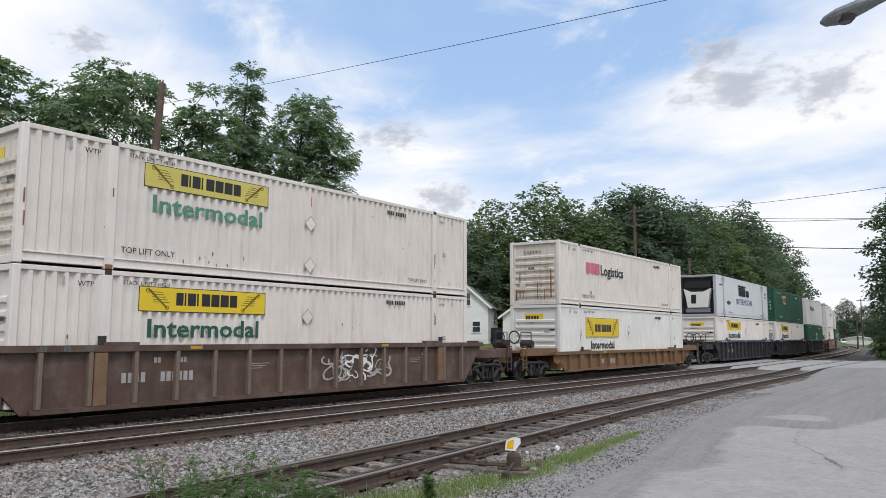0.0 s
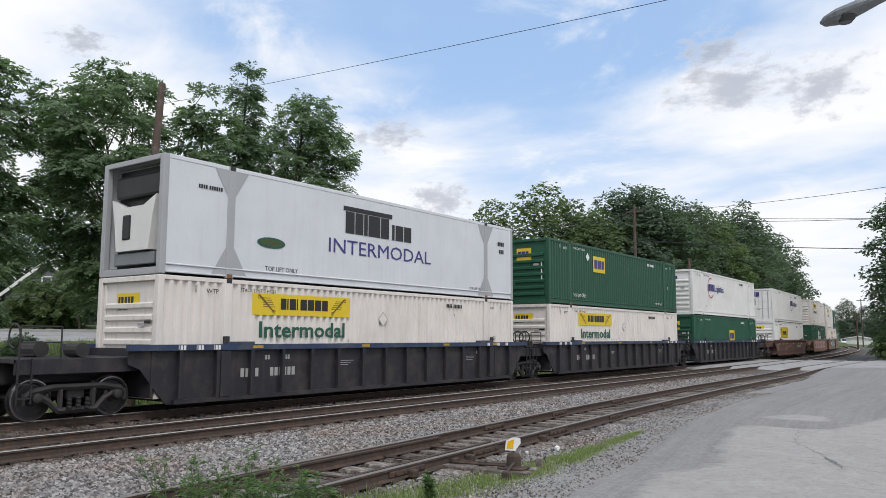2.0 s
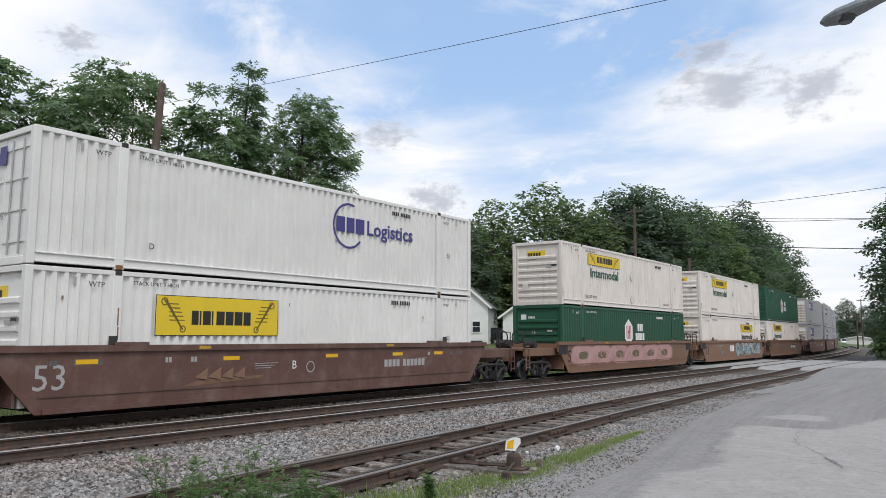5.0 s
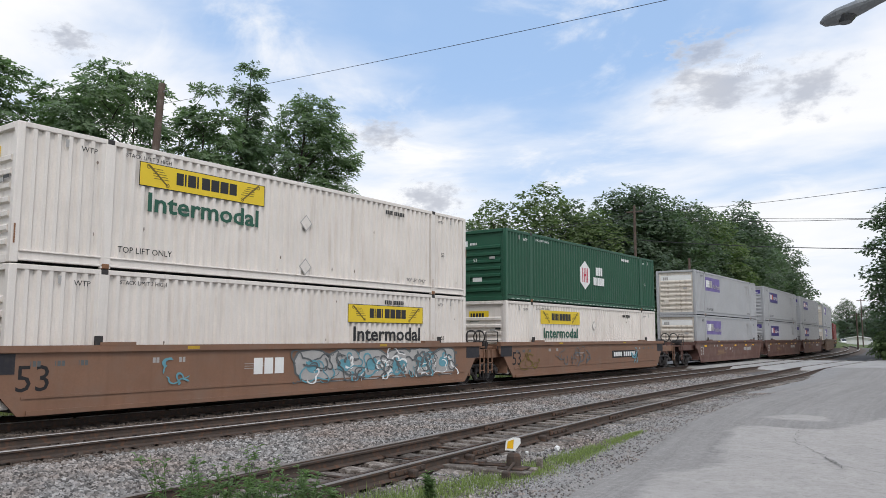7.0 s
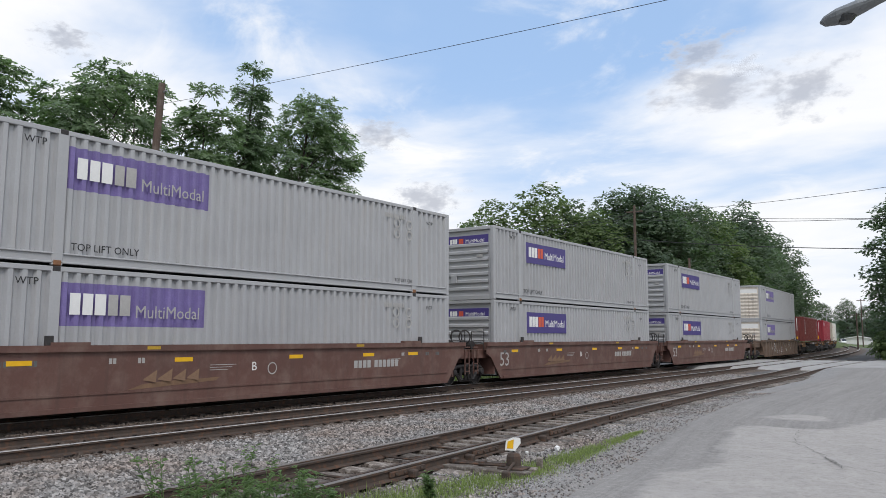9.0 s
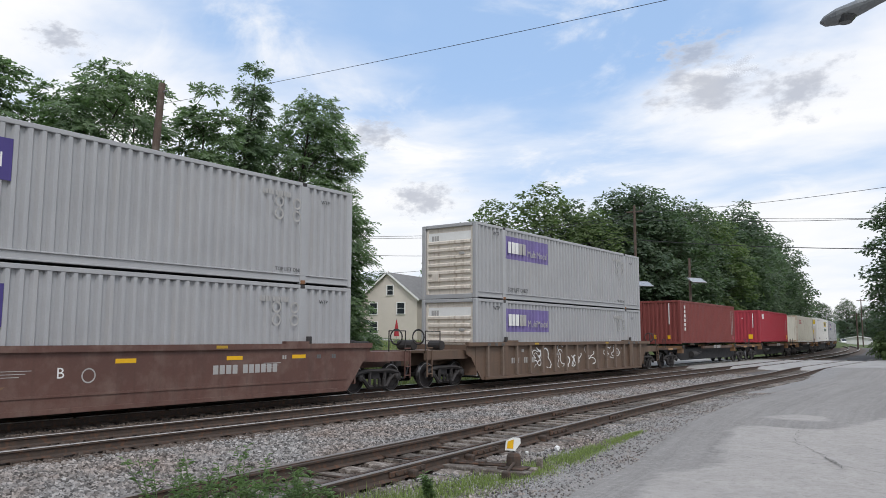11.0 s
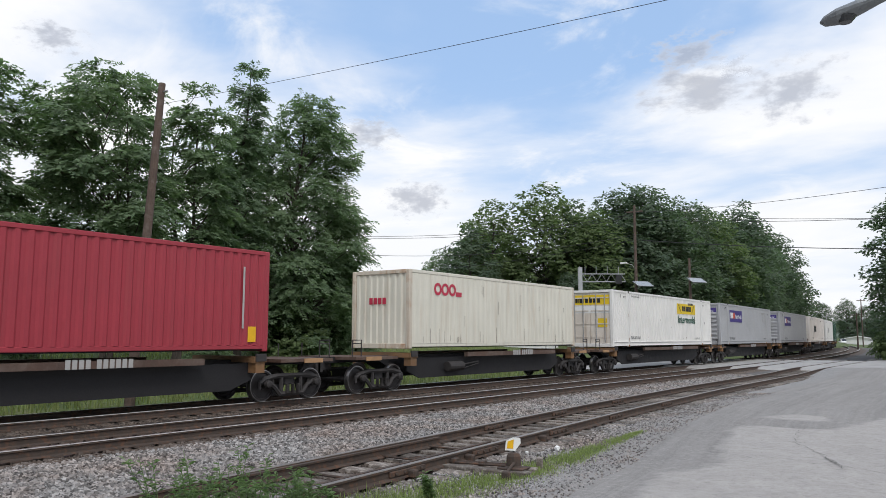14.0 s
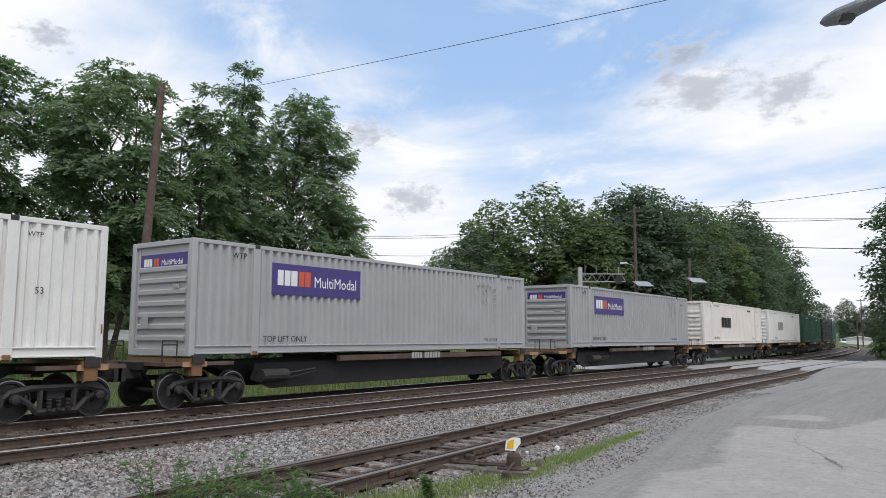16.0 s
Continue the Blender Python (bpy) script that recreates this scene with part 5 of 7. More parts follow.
def truck(parent, y):
    """A two-axle freight truck at y under a car."""
    wm = cached(("wheel",), lambda: mesh_from("wheel", *lathe([(-0.07, 0.0), (-0.07, 0.10), (-0.02, 0.13), (-0.035, 0.34), (-0.07, 0.37), (-0.07, 0.455), (-0.03, 0.47), (-0.03, 0.43), (0.065, 0.42), (0.07, 0.36), (0.03, 0.33), (0.045, 0.13), (0.09, 0.10), (0.09, 0.0)])))
    rim = cached(("rim",), lambda: mesh_from("rim", *lathe([(0.068, 0.400), (0.074, 0.403), (0.072, 0.425), (0.02, 0.432), (-0.026, 0.434)])))
    axle = cached(("axle",), lambda: mesh_from("axle", *lathe([(-0.95, 0.0), (-0.95, 0.075), (0.95, 0.075), (0.95, 0.0)], 10)))

    def frame_mesh():
        """Cast side frame: arched top member, bottom member slung below the springs, columns and axle jaws."""
        bar = lambda pts, r: tube([(0.0, a, b) for a, b in pts], r, 6)
        rows = [bar([(-1.10, 0.50), (-0.98, 0.60), (-0.55, 0.68), (0.55, 0.68), (0.98, 0.60), (1.10, 0.50)], [0.06, 0.085, 0.075, 0.075, 0.085, 0.06]),
                bar([(-0.92, 0.56), (-0.62, 0.40), (-0.42, 0.19), (0.42, 0.19), (0.62, 0.40), (0.92, 0.56)], [0.07, 0.065, 0.075, 0.075, 0.065, 0.07]),
                bar([(-0.36, 0.16), (-0.36, 0.68)], 0.06), bar([(0.36, 0.16), (0.36, 0.68)], 0.06),
                bar([(-1.12, 0.34), (-1.12, 0.58)], 0.045), bar([(1.12, 0.34), (1.12, 0.58)], 0.045), bar([(-0.66, 0.36), (-0.66, 0.56)], 0.045), bar([(0.66, 0.36), (0.66, 0.56)], 0.045)]
        return mesh_from("side_frame", *join(rows))
    fm = cached(("side_frame",), frame_mesh)
    t = part("truck", cached(("bolster",), lambda: box_mesh(1.9, 0.42, 0.3, 0.03)), "truck_steel", parent, "dark steel two-axle truck", Matrix.Translation((0, y, 0.42)))
    spring = cached(("spring",), lambda: mesh_from("spring", *tube([(0, 0, 0.014 * k) for k in range(19)], [0.06 if k % 2 else 0.042 for k in range(19)], 8)))
    for sx in (-1, 1):
        part("side_frame", fm, "truck_steel", t, m=Matrix.Translation((sx * 1.0, 0, -0.42)))
        for dy in (-0.2, 0.0, 0.2):
            part("spring", spring, "truck_steel", t, m=Matrix.Translation((sx * 1.085, dy, -0.22)))
        for ay in (-0.89, 0.89):
            mirror = Matrix.Identity(4) if sx > 0 else Matrix.Rotation(math.pi, 4, "Z")
            part("wheel", wm, "wheel_steel", t, m=Matrix.Translation((sx * 0.77, ay, 0.012)) @ mirror)
            part("wheel_rim", rim, "tread_steel", t, m=Matrix.Translation((sx * 0.77, ay, 0.012)) @ mirror)
            part("bearing_cap", cached(("cap",), lambda: mesh_from("bearing_cap", *lathe([(0.0, 0.11), (0.10, 0.10), (0.12, 0.05), (0.12, 0.0)], 12))), "truck_steel", t, m=Matrix.Translation((sx * 1.04, ay, 0.06)) @ mirror)
    for ay in (-0.89, 0.89):
        part("axle", axle, "wheel_steel", t, m=Matrix.Translation((0, ay, 0.012)))
    return t


def profile_side(pts, x, t):
    """A plate in the plane x with thickness t from plan points (y, z)."""
    bm = bmesh.new()
    lo = [bm.verts.new((x - t / 2, a, b)) for a, b in pts]
    hi = [bm.verts.new((x + t / 2, a, b)) for a, b in pts]
    bm.faces.new(lo)
    bm.faces.new(hi)
    for i in range(len(pts)):
        j = (i + 1) % len(pts)
        bm.faces.new((lo[i], lo[j], hi[j], hi[i]))
    bmesh.ops.recalc_face_normals(bm, faces=bm.faces)
    return bm


def well_car(front, rear, fj, rj, paint_name, ribbed, chord=None, label="", graffiti=None, low=False):
    """Front and rear: distance from the container's centre to the joints. fj, rj: coupler or articulation at each."""
    c = thing("well_car", label, "railway wagon", group="wagons of the train")
    chord = chord or paint_name
    half = 8.25
    y0, y1 = -half, half
    web = 1.335 if ribbed else 1.40
    near_x = web + 0.027
    lo, hi = (0.24, 0.98) if low else (0.17, 1.42)
    side = [(y0 - 0.55, hi - 0.3), (y0 - 0.25, hi - 0.42), (y0 + 0.05, lo + 0.45), (y0 + 0.45, lo), (y1 - 0.45, lo), (y1 - 0.05, lo + 0.45), (y1 + 0.25, hi - 0.42), (y1 + 0.55, hi - 0.3), (y1 + 0.55, hi), (y0 - 0.55, hi)]
    for sx in (1, -1):
        part("side_sill", profile_side(side, sx * web, 0.05), paint_name, c)
        part("top_chord", boxes_bm([(sx * 1.41, 0, hi + 0.07, 0.16, 2 * half + 1.2, 0.14), (sx * 1.41, y0 + 2.5, hi + 0.17, 0.17, 0.85, 0.07), (sx * 1.41, y1 - 2.5, hi + 0.17, 0.17, 0.85, 0.07)]), chord, c)
        part("bottom_chord", boxes_bm([(sx * 1.40, 0, lo + 0.05, 0.14, 2 * half - 1.2, 0.10)]), paint_name, c)
        if ribbed:
            rib = box_mesh(0.135, 0.10, hi - lo - 0.1, 0.01)
            n = 15
            for i in range(n):
                y = y0 + 0.75 + i * (2 * half - 1.5) / (n - 1)
                part("rib", rib, "lit_rib_rust" if paint_name in ("car_brown", "car_grey_rib") else paint_name, c, m=Matrix.Translation((sx * 1.42, y, lo + 0.1)))
        else:
            part("fold_line", boxes_bm([(sx * 1.43, 0, lo + 0.36, 0.03, 2 * half - 1.0, 0.05)]), paint_name, c)
        for yy in (y0 + 2.05, y1 - 2.05):
            if ribbed:
                part("lift_plate", box_mesh(0.12, 0.30, hi - lo - 0.12, 0.01), "faded_tan" if paint_name in ("car_brown", "car_tan") else paint_name, c, m=Matrix.Translation((sx * 1.422, yy, lo + 0.1)))
            part("guide_post", box_mesh(0.06, 0.18, 0.20, 0.01), "truck_steel", c, m=Matrix.Translation((sx * 1.45, yy, hi + 0.14)))
        for yy in (-3.8, 3.2) if chord == paint_name else (-5.2, -1.0, 3.2, 6.4):
            part("reflector", boxes_bm([(sx * 1.492, yy, hi + 0.07, 0.006, 0.34, 0.07)]), "dull_yellow", c, "yellow reflector strip")
    part("well_floor", boxes_bm([(0, y, 0.27, 2.7, 0.5, 0.06) for y in (-7.6, -6.0, -3, 0, 3, 6.0, 7.6)] + [(0, 0, 0.27, 0.4, 15.5, 0.05)]), "under_black", c)
    for s, dist, kind in ((-1, front, fj), (1, rear, rj)):
        a, b = s * (half - 0.05), s * (dist - (0.45 if kind == "coupler" else 0.12))
        part("end_wall", boxes_bm([(0, a, (hi + 0.4) / 2, 2.75, 0.06, hi - 0.3)]), paint_name, c)
        part("end_platform", boxes_bm([(0, (a + b) / 2, 1.14 if low else 1.24, 2.35, abs(b - a), 0.08), (0, (a + b) / 2, 0.92 if low else 0.98, 0.7, abs(b - a), 0.46)] +
             [(sx * 1.15, (a + b) / 2, 1.12, 0.09, abs(b - a), 0.3) for sx in (-1, 1)]), paint_name, c)
        step = [(1.24, b - s * 0.15, 1.38, 0.05, 0.30, 0.04), (1.24, b - s * 0.3, 0.85, 0.04, 0.03, 0.9), (1.24, b - s * 0.02, 0.85, 0.04, 0.03, 0.9), (1.24, b - s * 0.16, 0.5, 0.05, 0.3, 0.03), (1.24, b - s * 0.16, 0.78, 0.04, 0.3, 0.03)]
        part("ladder", boxes_bm(step), paint_name, c)
        rail = []
        for yy in (b - s * 0.1, b - s * 0.95):
            rail += [tube([(1.1, yy, 1.28), (1.1, yy, 1.95)], 0.02, 6)]
        rail += [tube([(1.1, b - s * 0.1, 1.95), (1.1, b - s * 0.95, 1.95)], 0.02, 6), tube([(1.1, b - s * 0.1, 1.62), (1.1, b - s * 0.95, 1.62)], 0.016, 6)]
        part("handrail", mesh_from("handrail", *join(rail)), "truck_steel", c)
        part("brake_cylinder", mesh_from("brake_cylinder", *tube([(0.2, a * 0.55 + b * 0.45, 1.45), (0.75, a * 0.55 + b * 0.45, 1.45)], 0.16, 12)), "truck_steel", c)
        part("air_reservoir", mesh_from("air_reservoir", *tube([(-0.9, a * 0.4 + b * 0.6, 1.46), (-0.2, a * 0.4 + b * 0.6, 1.46)], 0.18, 12)), "truck_steel", c)
        part("brake_wheel", mesh_from("brake_wheel", *lathe([(-0.02, 0.24), (0.0, 0.28), (0.02, 0.24), (0.0, 0.22), (-0.02, 0.24)], 20)), "truck_steel", c, m=pose(0.75, b - s * 0.15, 1.75, 0, 0, 90))
        if kind == "coupler":
            truck(c, s * (dist - 1.85))
            part("coupler", boxes_bm([(0, s * (dist - 0.3), 0.86, 0.22, 0.62, 0.24), (0.05, s * (dist - 0.06), 0.84, 0.3, 0.2, 0.32)]), "truck_steel", c)
            part("brake_hose", mesh_from("brake_hose", *tube([(0.5, s * (dist - 0.4), 0.8), (0.5, s * (dist - 0.22), 0.42), (0.5, s * dist, 0.33)], 0.025, 6)), "black_plastic", c)
        elif s > 0:
            truck(c, dist)
    # stencilled marks on the near side
    if ribbed:
        place_word("stencil", blocks(4, 0.5, 0.22) + (-1.6,) + blocks(6, 0.5, 0.2), 0.22, "ink_grey", c, Matrix.Translation((near_x, y0 + 2.6 if not low else y0 + 4.0, 0.72 if not low else 0.5)) @ SIDE)
    else:
        if paint_name == "car_tan_smooth":
            part("stencil_panel", rect_mesh(3.3, 0.36), "under_black", c, "", Matrix.Translation((near_x - 0.0015, 1.75, 0.74)) @ SIDE)
            place_word("stencil", blocks(4, 0.9, 0.3) + (-0.8,) + blocks(6, 0.85, 0.3), 0.22, "ink_white", c, Matrix.Translation((near_x + 0.004, 1.95, 0.81)) @ SIDE)
        else:
            place_word("stencil", blocks(4, 0.7) + (-0.6,) + blocks(6, 0.7), 0.22, "ink_grey", c, Matrix.Translation((near_x, 3.0, 0.82)) @ SIDE)
            mark = poly_mesh(((0.0, 0.0), (2.4, 0.12), (2.5, 0.20), (0.9, 0.16), (0.4, 0.12)))
            part("faded_mark", mark, "faded_tan", c, "faded tan painted mark", Matrix.Translation((near_x, -4.4, 0.56)) @ SIDE)
            place_word("faded_mark", (1.0, -0.25, 1.1, -0.25, 1.0, -0.25, 1.0, -0.1), 0.30, "faded_tan", c, Matrix.Translation((near_x, -4.0, 0.76)) @ SIDE @ Matrix(((1, 0.35, 0, 0), (0, 1, 0, 0), (0, 0, 1, 0), (0, 0, 0, 1))))
            for yy in (-7.0, -3.2, 0.4, 3.4, 5.6):
                part("yellow_tag", rect_mesh(0.5, 0.1), "target_yellow", c, "", Matrix.Translation((near_x, yy, 1.16)) @ SIDE)
            part("lettering", text_mesh("B", 0.32), "ink_white", c, "", Matrix.Translation((near_x, -0.9, 0.82)) @ SIDE)
            part("round_stencil", ring_mesh(0.16, 0.03), "ink_grey", c, "", Matrix.Translation((near_x, -0.2, 0.92)) @ SIDE)
        if paint_name == "car_tan_smooth":
            for yy in (y0 - 0.5, y1 - 0.35):
                part("end_panel", rect_mesh(0.85, 0.40, 0.006), "car_black", c, "black painted wagon end panel", Matrix.Translation((near_x, yy, 1.0)) @ SIDE)
        part("lettering", text_mesh("53", 0.75), "under_black" if paint_name == "car_tan_smooth" else "ink_grey", c, "", Matrix.Translation((near_x, y0 + 0.35, 0.5)) @ SIDE)
    for yy, hh in () if low else ((y0 + 4.1, 0.12), (y0 + 3.4, 0.12), (y1 - 3.0, 0.1)):
        place_word("small_stencil", blocks(2, 0.6), hh, "ink_grey", c, Matrix.Translation((near_x, yy, 1.15)) @ SIDE)
    for yy in (-7.6, -7.1, -6.6, 5.8, 6.5, 7.1):
        place_word("load_stencil", (0.14, -0.3, 0.6, -0.2, 0.6), 0.11, "ink_white" if paint_name == "car_black" else "slate_spray", c, Matrix.Translation((1.495 if ribbed else near_x, yy, hi + 0.01 if ribbed else 1.14)) @ SIDE)
    for yy, w in ((-2.2, 0.8), (4.6, 0.6)):
        for k in range(3):
            part("fine_print", rect_mesh(w * (1 - 0.15 * k), 0.014), "ink_grey", c, "", Matrix.Translation((near_x, yy, (0.84 if low else 1.05) - 0.06 * k)) @ SIDE)
    if graffiti:
        scrawl(c, graffiti, near_x)
        if graffiti is G_PINK:
            bubbles(c, near_x, -7.4, 6, 2.1, "ink_rose", "pale_rose", "olive_spray", 5)
        if graffiti is G_TEAL:
            bubbles(c, near_x, -0.4, 6, 1.25, "slate_spray", "ink_grey", "ink_teal", 8)
            place_word("graffiti", (0.7, -0.15, 0.7, -0.15, 0.75), 0.42, "ink_white", c, Matrix.Translation((near_x + 0.004, -1.9, 0.78)) @ SIDE)
    return c


def scrawl(c, rows, near_x):
    """Painted lines: rows of (y, width, colour, count, seed)."""
    for y, w, colour, count, seed in rows:
        rng = random.Random(seed)
        V, F = [], []
        for i in range(count):
            cy, cz, r = y + rng.uniform(0, w), rng.uniform(0.62, 1.12), rng.uniform(0.12, 0.36)
            a, turn, th = rng.uniform(0, 6.3), rng.choice((-1, 1)) * rng.uniform(2.0, 4.5), rng.uniform(0.012, 0.04)
            o = len(V)
            n = 14
            for k in range(n + 1):
                q = a + turn * k / n
                rr = r * (1 + 0.35 * math.sin(3 * q + i))
                for e in (-th, th):
                    V.append((near_x + 0.021 + 0.0004 * i, cy + (rr + e) * math.cos(q) * 1.4 + 0.25 * k / n, min(1.40, max(0.44, cz + (rr + e) * math.sin(q)))))
            F += [(o + 2 * k, o + 2 * k + 1, o + 2 * k + 3, o + 2 * k + 2) for k in range(n)]
        tagged(part("graffiti", mesh_from("graffiti", V, F), colour, c), "spray-painted scrawl", kind="stuff")


def bubbles(c, near_x, y, count, wide, rim, fill, core, seed):
    """Large rounded sprayed letters, each an outline, a filling and a darker heart."""
    rng = random.Random(seed)
    for i in range(count):
        cy, lean = y + wide * (i + 0.5), rng.uniform(-0.25, 0.25)
        wob = [rng.uniform(0.82, 1.15) for k in range(24)]
        wob = [(wob[k - 1] + wob[k] + wob[(k + 1) % 24]) / 3 for k in range(24)]
        for size, colour, lift in ((1.0, rim, 0.0015 + 0.0006 * i), (0.90, fill, 0.008 + 0.0006 * i), (0.36, core, 0.015 + 0.0006 * i)):
            pts = []
            for k in range(24):
                a = 2 * math.pi * k / 24
                ca, sa = math.cos(a), math.sin(a)
                p = 0.62 * wide * size * wob[k] * math.copysign(abs(ca) ** 0.7, ca)
                q = 0.50 * size * wob[(k * 5) % 24 if size < 0.5 else k] * math.copysign(abs(sa) ** 0.7, sa)
                pts.append((round(p + lean * q, 3), round(min(0.47, max(-0.46, q)), 3)))
            part("graffiti", poly_mesh(tuple(pts), 0.002), colour, c, "rounded spray-painted letter shape", Matrix.Translation((near_x + lift, cy, 0.92)) @ SIDE)


def spine_car(front, rear, fj, rj, length, deck):
    c = thing("spine_car", "dark low spine wagon with tan end platforms", "railway wagon", group="wagons of the train")
    part("centre_sill", profile_side([(-front + 0.3, 0.95), (-front + 2.6, 0.95), (-front + 3.8, 0.42), (rear - 3.8, 0.42), (rear - 2.6, 0.95), (rear - 0.3, 0.95), (rear - 0.3, deck - 0.12), (-front + 0.3, deck - 0.12)], 0, 0.75), "under_black", c)
    part("side_fairing", profile_side([(-front + 3.3, 0.62), (-front + 4.0, 0.36), (rear - 4.0, 0.36), (rear - 3.3, 0.62), (rear - 3.4, deck - 0.2), (-front + 3.4, deck - 0.2)], 0.95, 0.06), "under_black", c)
    for sx in (1, -1):
        part("side_sill", boxes_bm([(sx * 1.22, (rear - front) / 2 + 1.2, deck - 0.12, 0.14, length * 0.56, 0.16)]), "car_brown", c)
    h = length / 2
    for y in (-h + 0.25, h - 0.25):
        part("container_support", boxes_bm([(0, y, deck - 0.1, 2.62, 0.42, 0.16), (1.15, y, deck - 0.3, 0.3, 0.3, 0.3), (-1.15, y, deck - 0.3, 0.3, 0.3, 0.3)]), "car_tan", c, "rusty tan cross bearer")
        part("pedestal", boxes_bm([(1.32, y, deck - 0.05, 0.06, 0.34, 0.2)]), "truck_steel", c)
    for s, dist, kind in ((-1, front, fj), (1, rear, rj)):
        e = s * (dist - 0.5)
        part("end_platform", boxes_bm([(0, s * (dist - 1.5), deck - 0.16, 2.5, 2.0, 0.09)]), "car_brown", c, "rusty tan steel end platform")
        part("platform_edge", boxes_bm([(1.27, s * (dist - 1.3), deck - 0.17, 0.04, 0.7, 0.12)]), "tan_post", c)
        rail = [tube([(1.1, e, deck - 0.1), (1.1, e, deck + 0.40)], 0.02, 6), tube([(-1.1, e, deck - 0.1), (-1.1, e, deck + 0.3)], 0.02, 6), tube([(1.1, e, deck + 0.3), (1.1, e - s * 0.4, deck + 0.3)], 0.016, 6),
                tube([(1.1, e, deck + 0.40), (1.1, e - s * 0.4, deck + 0.40), (1.1, e - s * 0.4, deck - 0.1)], 0.02, 6)]
        part("handrail", mesh_from("handrail", *join(rail)), "truck_steel", c)
        if kind == "coupler" or s > 0:
            truck(c, s * (dist - (1.9 if kind == "coupler" else 0)))
        if kind == "coupler":
            part("coupler", boxes_bm([(0, s * (dist - 0.3), 0.86, 0.22, 0.62, 0.24), (0.05, s * (dist - 0.06), 0.84, 0.3, 0.2, 0.32)]), "truck_steel", c)
    part("brake_gear", mesh_from("brake_gear", *join([tube([(1.12, -h + 2.4, 0.72), (1.12, -h + 3.3, 0.72)], 0.17, 12), tube([(1.12, -h + 3.3, 0.75), (1.14, -h + 4.4, 0.85)], 0.03, 6), tube([(1.12, -h + 3.4, 0.62), (1.14, -h + 4.4, 0.78)], 0.02, 6)])), "truck_steel", c, "brake cylinder and rods under the sill")
    place_word("stencil", blocks(4, 0.55) + (-0.5,) + blocks(6, 0.55), 0.2, "ink_grey", c, Matrix.Translation((1.296, 0.6, deck - 0.2)) @ SIDE)
    return c


# ---- the train: front end of each load along the line at the start, its length, wagon and loads ----
G_PINK = [(-7.0, 12.0, "ink_rose", 16, 3)]
G_TEAL = [(-0.6, 7.6, "slate_spray", 34, 5), (-0.4, 7.2, "ink_teal", 16, 6), (-0.4, 7.2, "ink_white", 14, 7), (-4.6, 0.5, "ink_teal", 3, 8)]
G_LINE = [(-4.2, 3.2, "slate_spray", 12, 9), (-6.8, 0.9, "ink_ochre", 5, 10), (3.6, 1.2, "ink_teal", 5, 19)]
G_OLD = [(1.6, 0.7, "ink_white", 7, 11), (0.8, 0.5, "ink_grey", 5, 12), (2.6, 0.5, "ink_grey", 5, 13)]
G_WHITE = [(-3.8, 0.7, "ink_white", 6, 14), (-1.6, 0.4, "ink_white", 3, 15), (-0.2, 0.4, "ink_white", 3, 16), (1.2, 0.4, "ink_white", 3, 17), (3.0, 1.4, "ink_white", 7, 18)]
BROWN = "weathered brown steel well wagon with ribbed sides"
TAN = "rust-tan steel well wagon with smooth sides and graffiti"
BLACK = "black well wagon with blue top chord and ribbed sides"
MAROON = "dark red-brown smooth-sided well wagon with stencils"

TRAIN = [
    (7.35, 16.15, ("car_brown", True, None, BROWN, G_OLD), lambda: box_signed("lower"), lambda: box_signed("upper_old")),
    (30.85, 16.15, ("car_tan", True, None, "rusty tan steel well wagon with ribbed sides", None), lambda: box_signed("framed_low"), lambda: box_logistics("red")),
    (54.05, 16.15, ("car_black", True, "car_blue", BLACK, None), lambda: box_signed("mid"), box_reefer),
    (73.3, 16.15, ("car_black", True, "car_blue", BLACK, None), lambda: box_signed("mid"), lambda: box_green("square")),
    (92.5, 16.15, ("car_black", True, "car_blue", BLACK, None), lambda: box_green("square_low"), lambda: box_logistics("ring")),
    (116.1, 16.15, ("car_maroon", False, None, MAROON, None), lambda: box_signed("framed_big"), lambda: box_logistics("doors")),
    (139.6, 16.15, ("car_tan_smooth", False, None, TAN, G_PINK), lambda: box_green("hexa_low"), lambda: box_signed("upper_clean")),
    (159.17, 16.15, ("car_tan_smooth", False, None, TAN, G_TEAL), lambda: box_signed("rear"), lambda: box_signed("upper_clean")),
    (178.18, 16.15, ("car_tan_smooth", False, None, TAN, G_LINE), lambda: box_signed("mid"), lambda: box_green("hexa")),
    (201.5, 16.15, ("car_maroon", False, None, MAROON, None), lambda: box_parcel("faded"), lambda: box_parcel("faded")),
    (220.65, 16.15, ("car_maroon", False, None, MAROON, None), lambda: box_parcel("low"), lambda: box_parcel("fresh")),
    (239.8, 16.15, ("car_maroon", False, None, MAROON, None), lambda: box_parcel("low"), lambda: box_parcel("fresh")),
    (262.8, 16.15, ("car_grey_rib", True, None, "grey-brown ribbed well wagon with white graffiti", G_WHITE), lambda: box_parcel("faded"), lambda: box_parcel("faded")),
    (285.3, 12.19, None, lambda: box_sea("maroon"), None),
    (305.63, 12.19, None, lambda: box_sea("red"), None),
    (323.88, 12.19, None, lambda: box_sea("cream"), None),
    (340.4, 16.15, None, lambda: box_signed("flat_car"), None),
    (358.75, 16.15, None, lambda: box_parcel("fresh"), None),
    (379.1, 16.15, None, lambda: box_parcel("fresh"), None),
    (398.4, 16.15, None, lambda: box_white_plain("slant"), None),
    (417.6, 16.15, None, lambda: box_white_plain("white"), None),
    (436.9, 16.15, None, lambda: box_white_plain("green"), None),
    (456.2, 16.15, None, lambda: box_white_plain("dark"), None),
    (475.5, 16.15, None, lambda: box_white_plain("green"), None),
]
DECK = 1.27
RIDERS = []


